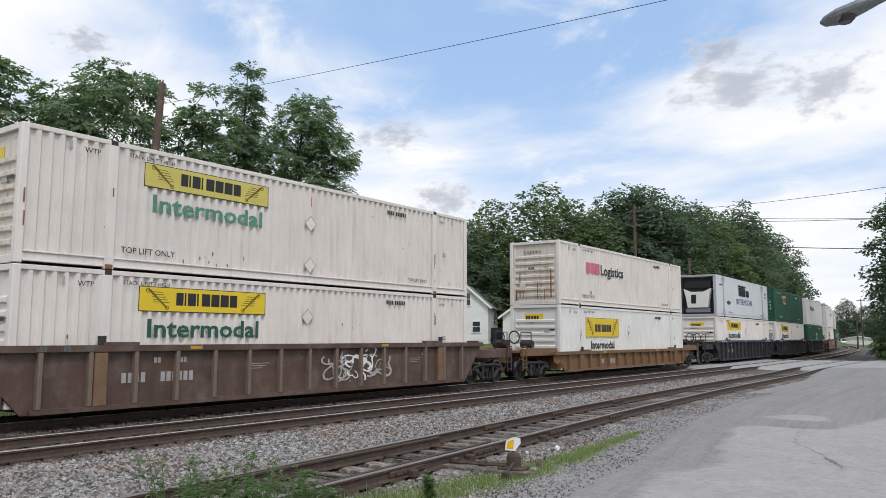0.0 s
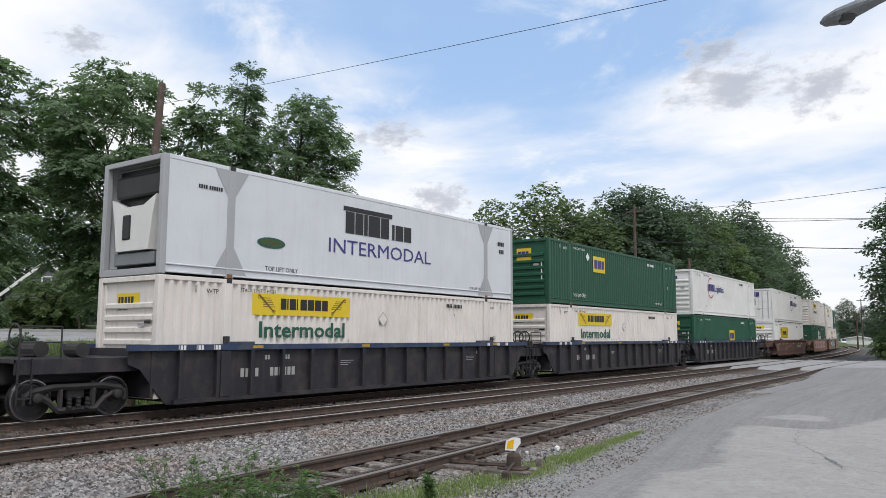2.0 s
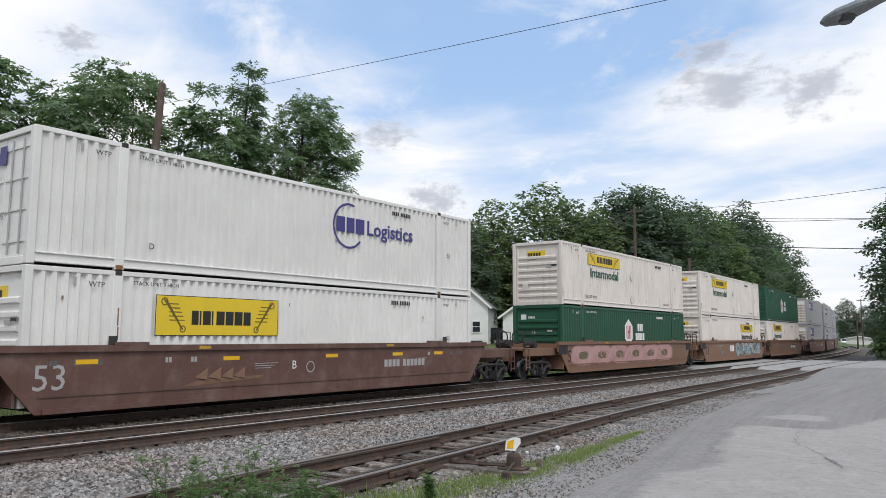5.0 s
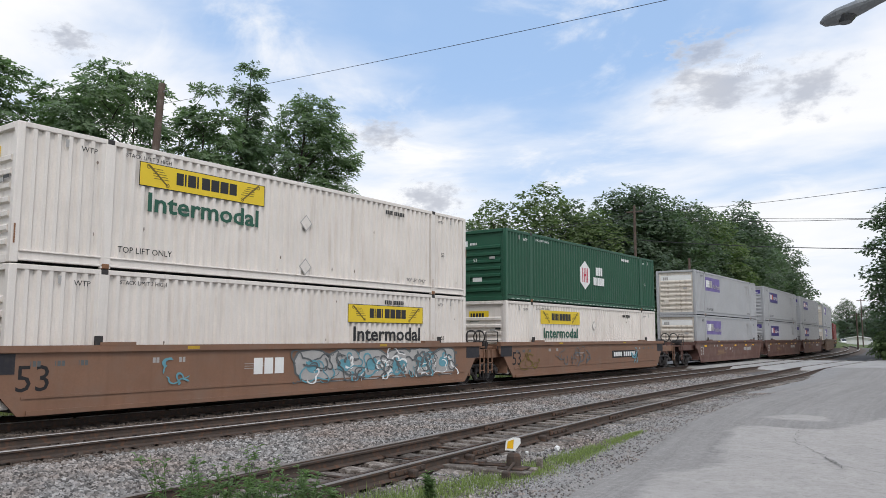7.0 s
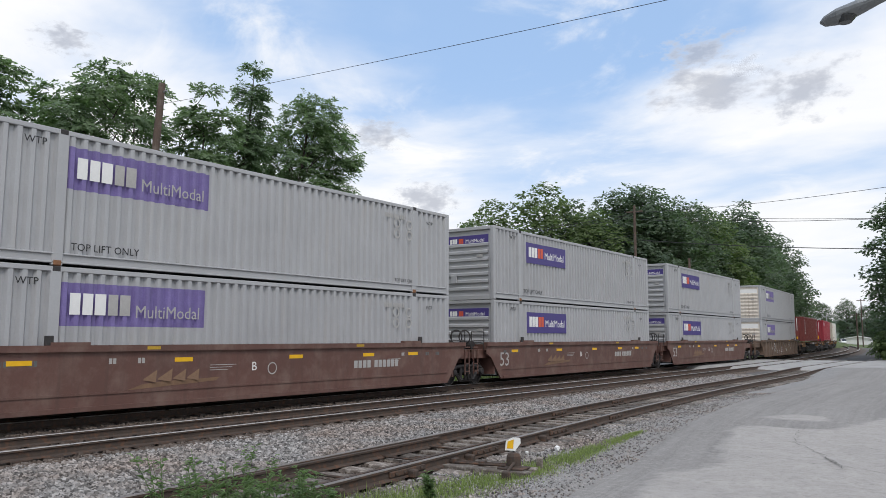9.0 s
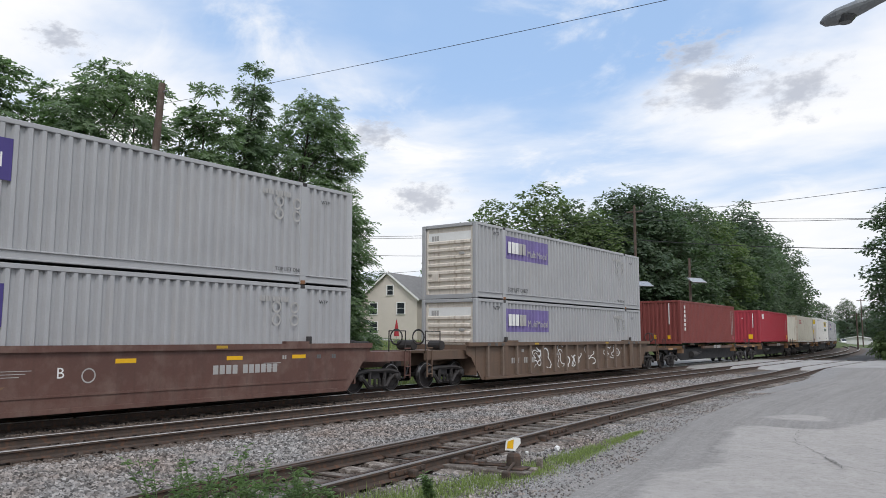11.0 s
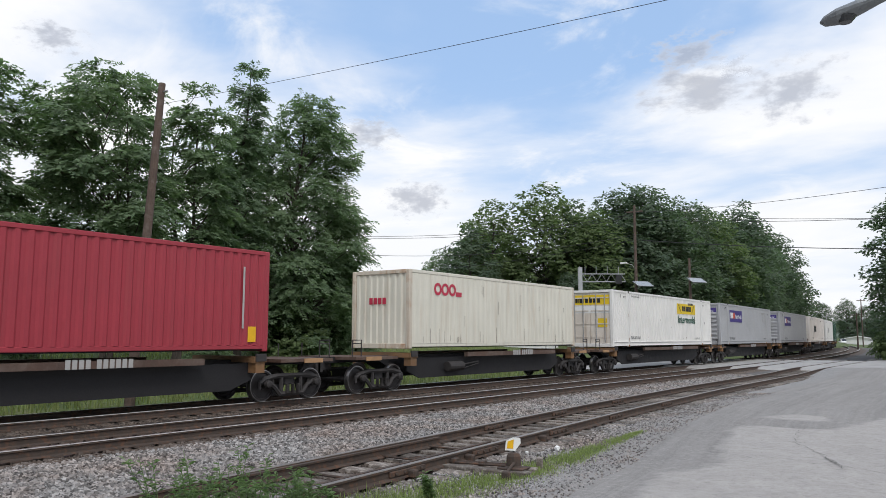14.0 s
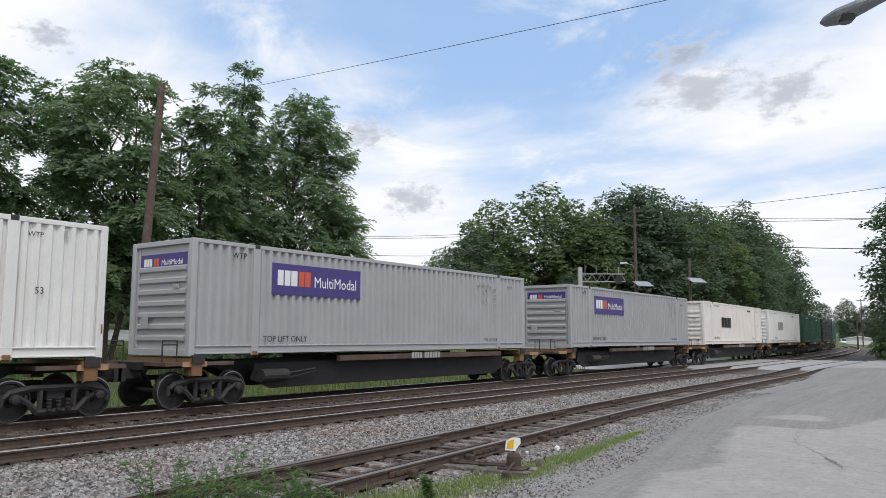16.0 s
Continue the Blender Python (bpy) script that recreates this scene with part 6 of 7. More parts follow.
def train():
    ends = [(s, s + l) for s, l, *_ in TRAIN]
    joints = [ends[0][0] - 3.65] + [(a[1] + b[0]) / 2 for a, b in zip(ends, ends[1:])] + [ends[-1][1] + 2.0]
    for i, (s, l, car, low, top) in enumerate(TRAIN):
        mid = s + l / 2
        kind = lambda j: "coupler" if j == 0 or j == len(TRAIN) or ends[j][0] - ends[j - 1][1] > 5.5 or (car is None and j % 2) else "joint"
        front, rear = mid - joints[i], joints[i + 1] - mid
        if car:
            p, ribbed, chord, label, g = car
            c = well_car(front, rear, kind(i), kind(i + 1), p, ribbed, chord, label, g, p == "car_tan")
            RIDERS.append((c, mid, 0.0))
            RIDERS.append((low().ob, mid, 0.305))
            RIDERS.append((top().ob, mid, 3.225))
        else:
            RIDERS.append((spine_car(front, rear, "coupler", "coupler", l, DECK - 0.02), mid, 0.0))
            RIDERS.append((low().ob, mid, DECK + (0.09 if l < 14 else 0.0)))


train()
# ---- plants ----
def leaf_cloud(rng, pos, out, face, kind):
    """Leaves at pos (n, 3) that grow along out with their upper side to face: drooping compound sprays or plain small leaves."""
    n = len(pos)
    unit = lambda v: v / (np.linalg.norm(v, axis=1, keepdims=True) + 1e-9)
    out = unit(out)
    side = unit(np.cross(out, face))
    down = np.array([0, 0, 1.0])
    if kind == "spray":
        pairs, length, ll, lw = 5, 0.44, 0.19, 0.09
    else:
        pairs, length, ll, lw = 1, 0.25, 0.42, 0.26
    ln = length * rng.uniform(0.7, 1.25, (n, 1))
    Vs = []
    for k in range(pairs):
        f = (k + 0.7) / pairs
        root = pos + out * ln * f - down * (ln * 0.5 * f * f)
        for s in (-1, 1):
            d = unit(side * s * rng.uniform(0.7, 1.0, (n, 1)) + out * (0.35 + 0.5 * f) - down * rng.uniform(0.1, 0.45, (n, 1)) + rng.normal(size=(n, 3)) * 0.12)
            w = unit(np.cross(d, unit(face + rng.normal(size=(n, 3)) * 0.35)))
            a = ll * rng.uniform(0.75, 1.2, (n, 1)) * (1.12 - 0.3 * abs(f - 0.5))
            Vs.append(np.stack([root, root + d * a * 0.45 + w * lw * 0.5, root + d * a, root + d * a * 0.45 - w * lw * 0.5], 1))
    V = np.concatenate(Vs, 0).reshape(-1, 3)
    return V, np.arange(len(V)).reshape(-1, 4)


def tree_meshes(seed, profile, clumps, size, per, kind, flatness=0.6, bare=0.35, lean=(0.0, 0.0), forks=1):
    """Wood and leaves of one tree. profile: (height, crown radius) upwards; clumps of leaves sit on limbs inside that outline,
    domed above and open below, with gaps between them."""
    rng = np.random.default_rng(seed)
    hs, rs = np.array([p[0] for p in profile]), np.array([p[1] for p in profile])
    h = hs[-1]
    zs = np.linspace(-0.4, h * (0.9 if forks == 1 else 0.8), 10)
    r0 = 0.011 * h + 0.04
    stems = []
    for k in range(forks):
        a = 2.4 * k + seed
        away = (0.0 if forks == 1 else 0.09) * np.maximum(0, zs - 1.0)
        stems.append(np.stack([lean[0] * zs + math.cos(a) * away + 0.2 * np.sin(zs * 0.5 + seed + k), lean[1] * zs + math.sin(a) * away + 0.2 * np.cos(zs * 0.43 + seed * 2 + k) - 0.2, zs], 1))
    wood = [tube(b, np.linspace(r0 if forks == 1 else r0 * 0.75, 0.03, 10), 8) for b in stems]
    grid = np.linspace(hs[0], h, 200)
    weight = np.interp(grid, hs, rs) ** 1.35 + 0.12
    cum = np.cumsum(weight) / weight.sum()
    P, O, N = [], [], []
    for i in range(clumps):
        z = float(np.interp((i + rng.random()) / clumps, cum, grid))
        R = float(np.interp(z, hs, rs))
        az = i * 2.399963 + rng.uniform(-0.5, 0.5)
        c = size * rng.uniform(0.65, 1.25)
        d = max(0.0, R * (bare + (1 - bare) * rng.random() ** 0.55) - 0.45 * c)
        b = stems[i % forks]
        axis = np.array([np.interp(z, zs, stems[0][:, k]) for k in range(2)])
        centre = np.array([axis[0] + math.cos(az) * d, axis[1] + math.sin(az) * d, z - c * 0.35])
        z0 = max(0.25 * h * rng.uniform(0.5, 1.0), z - 0.25 * R - 0.75 * d)
        start = np.array([np.interp(z0, zs, b[:, k]) for k in range(3)])
        mid = start * 0.45 + centre * 0.55 + np.array([0, 0, 0.10 * d]) + rng.normal(size=3) * 0.12
        thick = r0 * (0.16 + 0.26 * (1 - z / h))
        wood.append(tube([start, mid, centre], [thick, thick * 0.55, 0.012], 5, False))
        m = max(6, int(per * (c / size) ** 2))
        v = rng.normal(size=(m, 3))
        v /= np.linalg.norm(v, axis=1, keepdims=True)
        v[:, 2] = np.where(v[:, 2] < -0.25, -v[:, 2], v[:, 2])
        outward = np.array([math.cos(az), math.sin(az), 0.0]) * min(1.0, d)
        lump = 1.0 + 0.28 * np.sin(3 * v[:, :1] * 2 + i) * np.cos(4 * v[:, 1:2] + 2 * i)
        rad = c * lump * rng.uniform(0.55, 1.05, (m, 1))
        P.append(centre + v * rad * np.array([1.0, 1.0, flatness]))
        O.append(v * np.array([1, 1, 0.35]) + 0.35 * outward + rng.normal(size=(m, 3)) * 0.35)
        N.append(v * np.array([0.8, 0.8, 0.6]) + np.array([0, 0, 0.75]) + 0.3 * outward)
    V, F = leaf_cloud(rng, np.concatenate(P), np.concatenate(O), np.concatenate(N), kind)
    return mesh_from("trunk", *join(wood)), mesh_from("crown", V, F)


def dome(h, r, base, top=0.12):
    """A broad crown's outline: full low down, rounded above."""
    return [(base, r * 0.55)] + [(base + (h - base) * f, r * (max(0.0, 1 - abs(2 * f - 0.72) ** 2.6 / 2.6)) + top) for f in (0.12, 0.3, 0.45, 0.6, 0.75, 0.88, 1.0)]


# seed, outline, clumps, clump size, leaves to a clump, kind of leaf, flatness, bare core, lean, stems
TREE_KINDS = {
    "spread": (11, [(3.2, 0.9), (4.6, 2.1), (6.6, 3.2), (8.4, 3.2), (10.0, 2.8), (11.3, 2.3), (12.3, 1.4)], 46, 0.98, 120, "spray", 0.62, 0.42, (0.0, -0.03), 2),
    "side": (15, [(3.2, 1.2), (5.0, 2.0), (8.0, 2.1), (10.2, 1.4), (11.4, 0.5)], 32, 0.80, 105, "spray", 0.6, 0.4),
    "sparse": (12, [(4.0, 0.5), (5.5, 1.2), (8.5, 1.4), (11.0, 1.1), (12.7, 0.4)], 24, 0.52, 62, "spray", 0.5, 0.3, (0.02, 0.0), 2),
    "slim": (17, [(3.0, 0.6), (6.0, 0.9), (9.0, 0.8), (11.0, 0.3)], 22, 0.55, 50, "spray", 0.5, 0.25),
    "spire": (13, [(2.0, 1.0), (6.0, 1.4), (9.5, 1.0), (12.4, 0.7), (14.8, 0.25)], 46, 0.60, 70, "spray", 0.62, 0.25),
    "full": (14, [(0.6, 2.6), (3.0, 3.8), (6.5, 3.9), (9.5, 3.2), (12.0, 2.3), (13.4, 1.5), (14.4, 0.5)], 130, 0.88, 95, "spray", 0.66, 0.5),
    "w1": (21, dome(18.0, 6.0, 1.2), 120, 1.5, 76, "leaf", 0.72, 0.5),
    "w2": (22, dome(16.4, 5.6, 1.0), 110, 1.5, 76, "leaf", 0.72, 0.5),
    "w3": (23, dome(19.0, 5.3, 1.2), 120, 1.45, 76, "leaf", 0.72, 0.5),
    "open": (24, dome(17.0, 5.0, 3.0), 76, 1.3, 76, "leaf", 0.7, 0.4),
    "bush": (31, [(0.1, 1.3), (1.2, 1.8), (2.3, 1.5), (3.1, 0.5)], 34, 0.55, 34, "spray", 0.7, 0.3),
}


def tree(kind, x, y, z, scale=1.0, rz=0.0, leaves="leaf_mid", label="", name="tree", sway=0.0):
    trunk, crown = cached(("tree", kind), lambda: tree_meshes(*TREE_KINDS[kind]))
    t = thing(name, label or "leafy green broadleaf tree in full summer leaf", "tree" if name == "tree" else "shrub", pose(x, y, z, 0, 0, rz) @ Matrix.Scale(scale, 4), "trees beside the railway")
    part("trunk", trunk, "bark", t)
    part("crown", crown, leaves, t)
    return t


SWAY = []
# how far the tops lean along the breeze, in metres
GUST_A = ((0.0, 0.0), (3.5, -0.03), (7.0, 0.03), (9.0, 0.05), (12.5, 0.0), (14.5, -0.35), (16.0, 0.18))
GUST_B = ((0.0, 0.0), (3.5, 0.02), (7.0, 0.15), (9.0, 0.28), (12.5, 0.36), (14.5, 0.05), (16.0, -0.12))
GUST_WEED = ((0.0, 0.0), (4.0, 0.02), (9.0, -0.01), (12.5, -0.10), (14.5, -0.06), (16.0, -0.09))


def plants():
    near = "tall tree with drooping compound leaves behind the tracks"
    for kind, x, y, s, rz, mt in (("spread", -28.0, 16.9, 1.0, 20, "leaf_mid"), ("side", -28.0, 10.9, 1.0, 140, "leaf_mid"), ("sparse", -28.0, 19.6, 1.0, 60, "leaf_mid"), ("slim", -28.6, 21.6, 1.0, 10, "leaf_dark"),
                                  ("spire", -29.0, 23.6, 1.0, 10, "leaf_dark"), ("full", -30.0, 27.9, 1.0, 90, "leaf_mid"), ("slim", -31.3, 33.0, 0.93, 200, "leaf_mid")):
        t = tree(kind, x, y, float(np.interp(-x, BANK[0], BANK[1])) - 0.5, s, rz, mt, near)
        SWAY.append((t, t.matrix_basis.copy(), 13.0, GUST_A if y < 20 else GUST_B))
    for x, y, sc, rz in ((-45.0, 33.2, 0.62, 30), (-46.5, 28.2, 0.66, 200), (-44.8, 24.6, 0.5, 120)):
        tree("side", x, y, float(np.interp(-x, BANK[0], BANK[1])) - 0.5, sc, rz, "leaf_light", "small light green tree beside the street")
    wood = "large dense tree of the wood along the line"
    for i, (x, y, h) in enumerate(((-50.5, 75.5, 0.66), (-51.0, 81.0, 0.84), (-45.5, 83.5, 0.93), (-44.0, 88.0, 0.86), (-40.5, 86.5, 0.95), (-38.5, 92.0, 1.0), (-36.2, 93.5, 1.05), (-35.0, 99.0, 0.98), (-35.0, 106.0, 1.0),
                                   (-34.8, 112.0, 1.03), (-34.6, 119.0, 1.06), (-33.6, 126.0, 1.10), (-35.5, 134.0, 1.08), (-36.5, 143.0, 1.08), (-36.5, 152.0, 1.08), (-36.0, 162.0, 1.10), (-38.0, 172.0, 1.02), (-41, 184, 0.9), (-44.5, 196.0, 0.7), (-45, 98, 1.0), (-44, 112, 1.1), (-45, 128, 1.15), (-47, 145, 1.2),
                                   (-56, 88, 0.8), (-40.0, 80.5, 0.45))):
        tree("open" if i in (0, 1, 2, 3) else ("w1", "w2", "w3")[i % 3], x, y, 0.3, h * (1.27 if i < 4 else 1.09), 47 * i, "leaf_light" if i in (1, 2, 4, 9) else ("leaf_far", "leaf_wood", "leaf_far")[i % 3], wood)
    far = "hazy distant tree behind the houses"
    for i, (x, y, h) in enumerate(((-95, 112, 0.75), (-86, 118, 0.85), (-78, 120, 0.95), (-72, 124, 0.8), (-104, 108, 0.8), (-66, 20, 0.66), (-72, 34, 0.70), (-70, 8, 0.62), (-64, 50, 0.5), (-76, 60, 0.62), (-82, 74, 0.6), (-60, 0, 0.55), (-62, 36, 0.5),
                                   (-56, 12, 0.5), (-66, 27, 0.7), (-62, 18, 0.62), (-62, 38, 0.6), (-60, 47, 0.5), (-48, 9, 0.42), (-47, 41, 0.34), (-52, 19.5, 0.34), (-68, 44, 0.7), (-72, 22, 0.8), (-66, 66, 0.5))):
        tree(("w2", "w3", "w1")[i % 3], x, y, 1.9, h, 61 * i, ("leaf_far", "leaf_mid")[i % 2], far)
    for i, (x, y, h) in enumerate(((-62, 300, 0.9), (-56, 320, 0.95), (-50, 340, 0.9), (-44, 345, 0.8), (-38, 330, 0.75), (-33, 345, 0.8), (-70, 290, 0.9), (-27, 340, 0.8), (-22, 300, 0.6), (-17, 280, 0.65))):
        tree(("w1", "w2", "w3")[i % 3], x, y, 0.0, h, 31 * i, "leaf_far", "distant tree at the end of the line")
    right = "leafy roadside tree beside the gravel lane"
    for i, (x, y, h) in enumerate(((-5.6, 79.0, 0.74), (-6.2, 92.0, 0.66), (-7.5, 104.0, 0.55), (-8.6, 118.0, 0.5), (-3.0, 84.0, 0.8), (-2.0, 100, 0.8), (-10.5, 138, 0.5))):
        tree(("w3", "w1", "w2")[i % 3], x, y, -0.2, h * 1.13, 83 * i, ("leaf_wood", "leaf_far")[i % 2], right)
    for i, (x, y, s) in enumerate(((-28, 21.2, 0.6), (-28.5, 26.5, 1.0), (-29, 30.5, 1.1), (-47, 16, 0.8), (-48, 33, 0.7), (-47, 23.6, 1.1), (-49, 26.3, 0.9), (-46, 9, 0.8), (-46.5, 30.0, 1.0), (-47.0, 36.5, 0.8), (-45.8, 20.0, 0.55), (-46.0, 40.0, 0.9), (-32.5, 15.5, 0.42), (-8.0, 77.0, 0.9), (-8.7, 88, 0.9))):
        tree("bush", x, y, (float(np.interp(-x, BANK[0], BANK[1])) if x < -20 else 0.2) - 0.55, s, 70 * i, ("leaf_mid", "leaf_light")[i % 2], "leafy green roadside shrub", "shrub")


def blades(name, place, n, h, material, label, w=0.006, seed=5):
    rng = np.random.default_rng(seed)
    p = place(rng, n)
    n = len(p)
    a = rng.uniform(0, 6.283, n)
    d = np.stack([np.cos(a), np.sin(a), np.zeros(n)], 1)
    s = np.stack([-np.sin(a), np.cos(a), np.zeros(n)], 1)
    hh = h * rng.uniform(0.4, 1.2, (n, 1))
    bend = rng.uniform(0.15, 0.7, (n, 1)) * hh
    z = np.array([0, 0, 1.0])
    V = np.stack([p - s * w, p + s * w, p + d * bend * 0.35 + z * hh * 0.6 + s * w * 0.8, p + d * bend * 0.35 + z * hh * 0.6 - s * w * 0.8, p + d * bend + z * hh], 1).reshape(-1, 3)
    o = (np.arange(n) * 5)[:, None]
    F = [tuple(q) for q in (o + np.array([[0, 1, 2, 3]])).tolist()] + [tuple(q) for q in (o + np.array([[3, 2, 4]])).tolist()]
    tagged(part(name, mesh_from(name, V, F), material), label, "grass", kind="stuff")


def weed_plant(x, y, h, seed):
    """A tall feathery weed: stems with many narrow leaves."""
    rng = np.random.default_rng(seed)
    wood, P, O = [], [], []
    for k in range(rng.integers(6, 10)):
        a, l = rng.uniform(0, 6.28), h * rng.uniform(0.6, 1.05)
        lean = rng.uniform(0.05, 0.3) * l
        r0 = rng.uniform(0, 0.10)
        pts = [np.array([math.cos(a) * (r0 + lean * f * f), math.sin(a) * (r0 + lean * f * f), l * f]) for f in (0, 0.35, 0.7, 1.0)]
        wood.append(mesh_from("stem", *tube(pts, [0.006, 0.005, 0.004, 0.002], 5, False)))
        for j in range(44):
            f = rng.uniform(0.12, 1.0)
            b = rng.uniform(0, 6.28)
            P.append(np.array([math.cos(a) * (r0 + lean * f * f), math.sin(a) * (r0 + lean * f * f), l * f]))
            O.append(np.array([math.cos(b), math.sin(b), rng.uniform(0.2, 0.9)]))
    P, O = np.array(P), np.array(O)
    O /= np.linalg.norm(O, axis=1, keepdims=True)
    side = np.cross(O, (0, 0, 1.0))
    side /= np.linalg.norm(side, axis=1, keepdims=True)
    L = rng.uniform(0.05, 0.13, (len(P), 1))
    droop = np.array([0, 0, 0.3]) * L
    V = np.stack([P, P + O * L * 0.5 + side * 0.015, P + O * L - droop, P + O * L * 0.5 - side * 0.015], 1).reshape(-1, 3)
    t = thing("weed", "tall feathery green weed growing in the gravel", "weed", pose(x, y, -0.3), "weeds by the siding")
    for me in wood:
        part("stem", me, "weed", t)
    SWAY.append((t, t.matrix_basis.copy(), 0.9, GUST_WEED))
    part("foliage", mesh_from("foliage", V, np.arange(len(V)).reshape(-1, 4)), "weed", t)


def undergrowth():
    def verge(rng, n):
        y = 5.0 + 11.5 * rng.random(n)
        wide = np.interp(y, [5, 9, 12, 14, 16.5], [0.50, 0.40, 0.25, 0.18, 0.05])
        x = np.interp(y, [5, 8.3, 10.3, 13.3, 16], [-6.3, -6.3, -6.0, -6.2, -6.5]) + rng.normal(size=n) * wide * 0.75
        patch = np.sin(y * 2.1) + np.sin(y * 5.3 + x * 3) + rng.normal(size=n) * 0.9
        return np.stack([x, y, np.full(n, -0.345)], 1)[patch > -1.5 + 0.2 * np.maximum(0, y - 12)]

    def edge(rng, n):
        y = 4.0 + 4.2 * rng.random(n)
        return np.stack([-6.2 + rng.normal(size=n) * 0.35, y, np.full(n, -0.33)], 1)

    def behind(rng, n):
        y = -2 + 60 * rng.random(n)
        x = -22.0 - 15 * rng.random(n) ** 1.1
        k = np.clip((62 - y) / 16, 0, 1)
        z = (1 - k) * np.interp(-x, [24, 44], [0.0, 1.45]) + k * np.interp(-x, BANK[0], BANK[1])
        return np.stack([x, y, z - 0.45], 1)

    blades("verge_grass", verge, 26000, 0.10, "grass", "short green grass strip beside the gravel", 0.005)
    blades("edge_grass", edge, 2000, 0.17, "grass", "longer tufts of green grass", 0.005, 6)
    blades("back_grass", behind, 26000, 0.42, "dry_grass", "unmown grass beyond the far track", 0.02, 7)
    for i, (x, y, h) in enumerate(((-5.6, 4.0, 0.98), (-5.5, 4.2, 1.0), (-5.45, 4.45, 0.9), (-5.5, 4.75, 0.95), (-5.4, 5.0, 0.8), (-5.45, 5.25, 0.75), (-5.75, 4.35, 0.9), (-5.9, 4.55, 0.80), (-5.85, 4.85, 0.95), (-5.7, 5.05, 0.82), (-5.85, 5.35, 0.70), (-5.7, 5.6, 0.72), (-5.9, 5.8, 0.6), (-5.75, 6.1, 0.45), (-5.9, 7.9, 0.36), (-6.2, 4.6, 0.75), (-6.1, 5.3, 0.65))):
        weed_plant(x, y, h * 1.08, i + 40)


# ---- buildings ----
def window(parent, x, y, z, w, h, rz):
    m = pose(x, y, z, 0, 0, rz)
    f = part("window", boxes_bm([(0, -0.03, h + 0.05, w + 0.2, 0.1, 0.1), (0, -0.03, -0.05, w + 0.26, 0.14, 0.08), (-w / 2 - 0.05, -0.03, h / 2, 0.1, 0.1, h), (w / 2 + 0.05, -0.03, h / 2, 0.1, 0.1, h), (0, -0.03, h / 2, w, 0.06, 0.05)]), "trim_white", parent, "white framed sash window", m)
    part("pane", boxes_bm([(0, 0.0, h / 2, w, 0.04, h)]), "glass_dark", f)
    return f


def house(label, x, y, z, w, d, eave, ridge, rz, walls, windows=(), door=None, roof="shingle", name="house"):
    """Gables on the y faces; windows as (face, along, height, w, h)."""
    t = thing(name, label, "house" if name == "house" else "garage", pose(x, y, z, 0, 0, rz))
    bm = bmesh.new()
    prof = [(-w / 2, -0.6), (w / 2, -0.6), (w / 2, eave), (0, ridge), (-w / 2, eave)]
    lo = [bm.verts.new((a, -d / 2, b)) for a, b in prof]
    hi = [bm.verts.new((a, d / 2, b)) for a, b in prof]
    bm.faces.new(lo[::-1])
    bm.faces.new(hi)
    for i in range(5):
        j = (i + 1) % 5
        bm.faces.new((lo[i], lo[j], hi[j], hi[i]))
    bmesh.ops.recalc_face_normals(bm, faces=bm.faces)
    wall = part("wall", bm, walls, t)
    n = int((ridge + 0.3) / 0.24)
    V, F = [], []
    for i in range(n):
        zz = 0.1 + i * 0.24
        half = w / 2 if zz < eave else w / 2 * max(0.02, (ridge - zz) / (ridge - eave))
        o = len(V)
        V += [(-half, -d / 2 - 0.022, zz), (half, -d / 2 - 0.022, zz), (half, -d / 2 - 0.004, zz + 0.235), (-half, -d / 2 - 0.004, zz + 0.235), (-half, -d / 2, zz), (half, -d / 2, zz)]
        F += [(o, o + 1, o + 2, o + 3), (o + 4, o + 5, o + 1, o)]
        if zz < eave - 0.24:
            for sx in (-1, 1):
                o = len(V)
                V += [(sx * (w / 2 + 0.022), -d / 2, zz), (sx * (w / 2 + 0.022), d / 2, zz), (sx * (w / 2 + 0.004), d / 2, zz + 0.235), (sx * (w / 2 + 0.004), -d / 2, zz + 0.235)]
                F += [(o, o + 1, o + 2, o + 3)]
    tagged(part("siding_boards", mesh_from("siding_boards", V, F), walls, wall), kind="stuff")
    sl = math.hypot(w / 2 + 0.4, (ridge - eave) * (w / 2 + 0.4) / (w / 2))
    ang = math.atan2(ridge - eave, w / 2)
    for s in (-1, 1):
        m = Matrix.Translation((0, 0, ridge + 0.05)) @ Matrix.Rotation(s * ang, 4, "Y") @ Matrix.Translation((s * sl / 2, 0, 0))
        part("roof", box_mesh(sl, d + 0.7, 0.12, 0.02), roof, t, m=m)
        part("barge_board", boxes_bm([(0, -d / 2 - 0.37, 0.02, sl, 0.05, 0.2)]), "trim_white", t, m=m)
    for face, a, zz, ww, hh in windows:
        if face == "front":
            window(wall, a, -d / 2 - 0.03, zz, ww, hh, 0)
        else:
            window(wall, w / 2 + 0.03, a, zz, ww, hh, 90)
    if door:
        dw, dh, dx = door
        dd = part("door", boxes_bm([(dx, -d / 2 - 0.05, dh / 2, dw, 0.06, dh)]), "trim_white", t, "white panelled garage door" if dw > 2 else "white front door")
        for i in range(4 if dw > 2 else 0):
            part("door_panel", boxes_bm([(dx, -d / 2 - 0.09, dh * (i + 0.5) / 4, dw - 0.15, 0.03, dh / 4 - 0.06)]), "trim_white", dd)
    return t


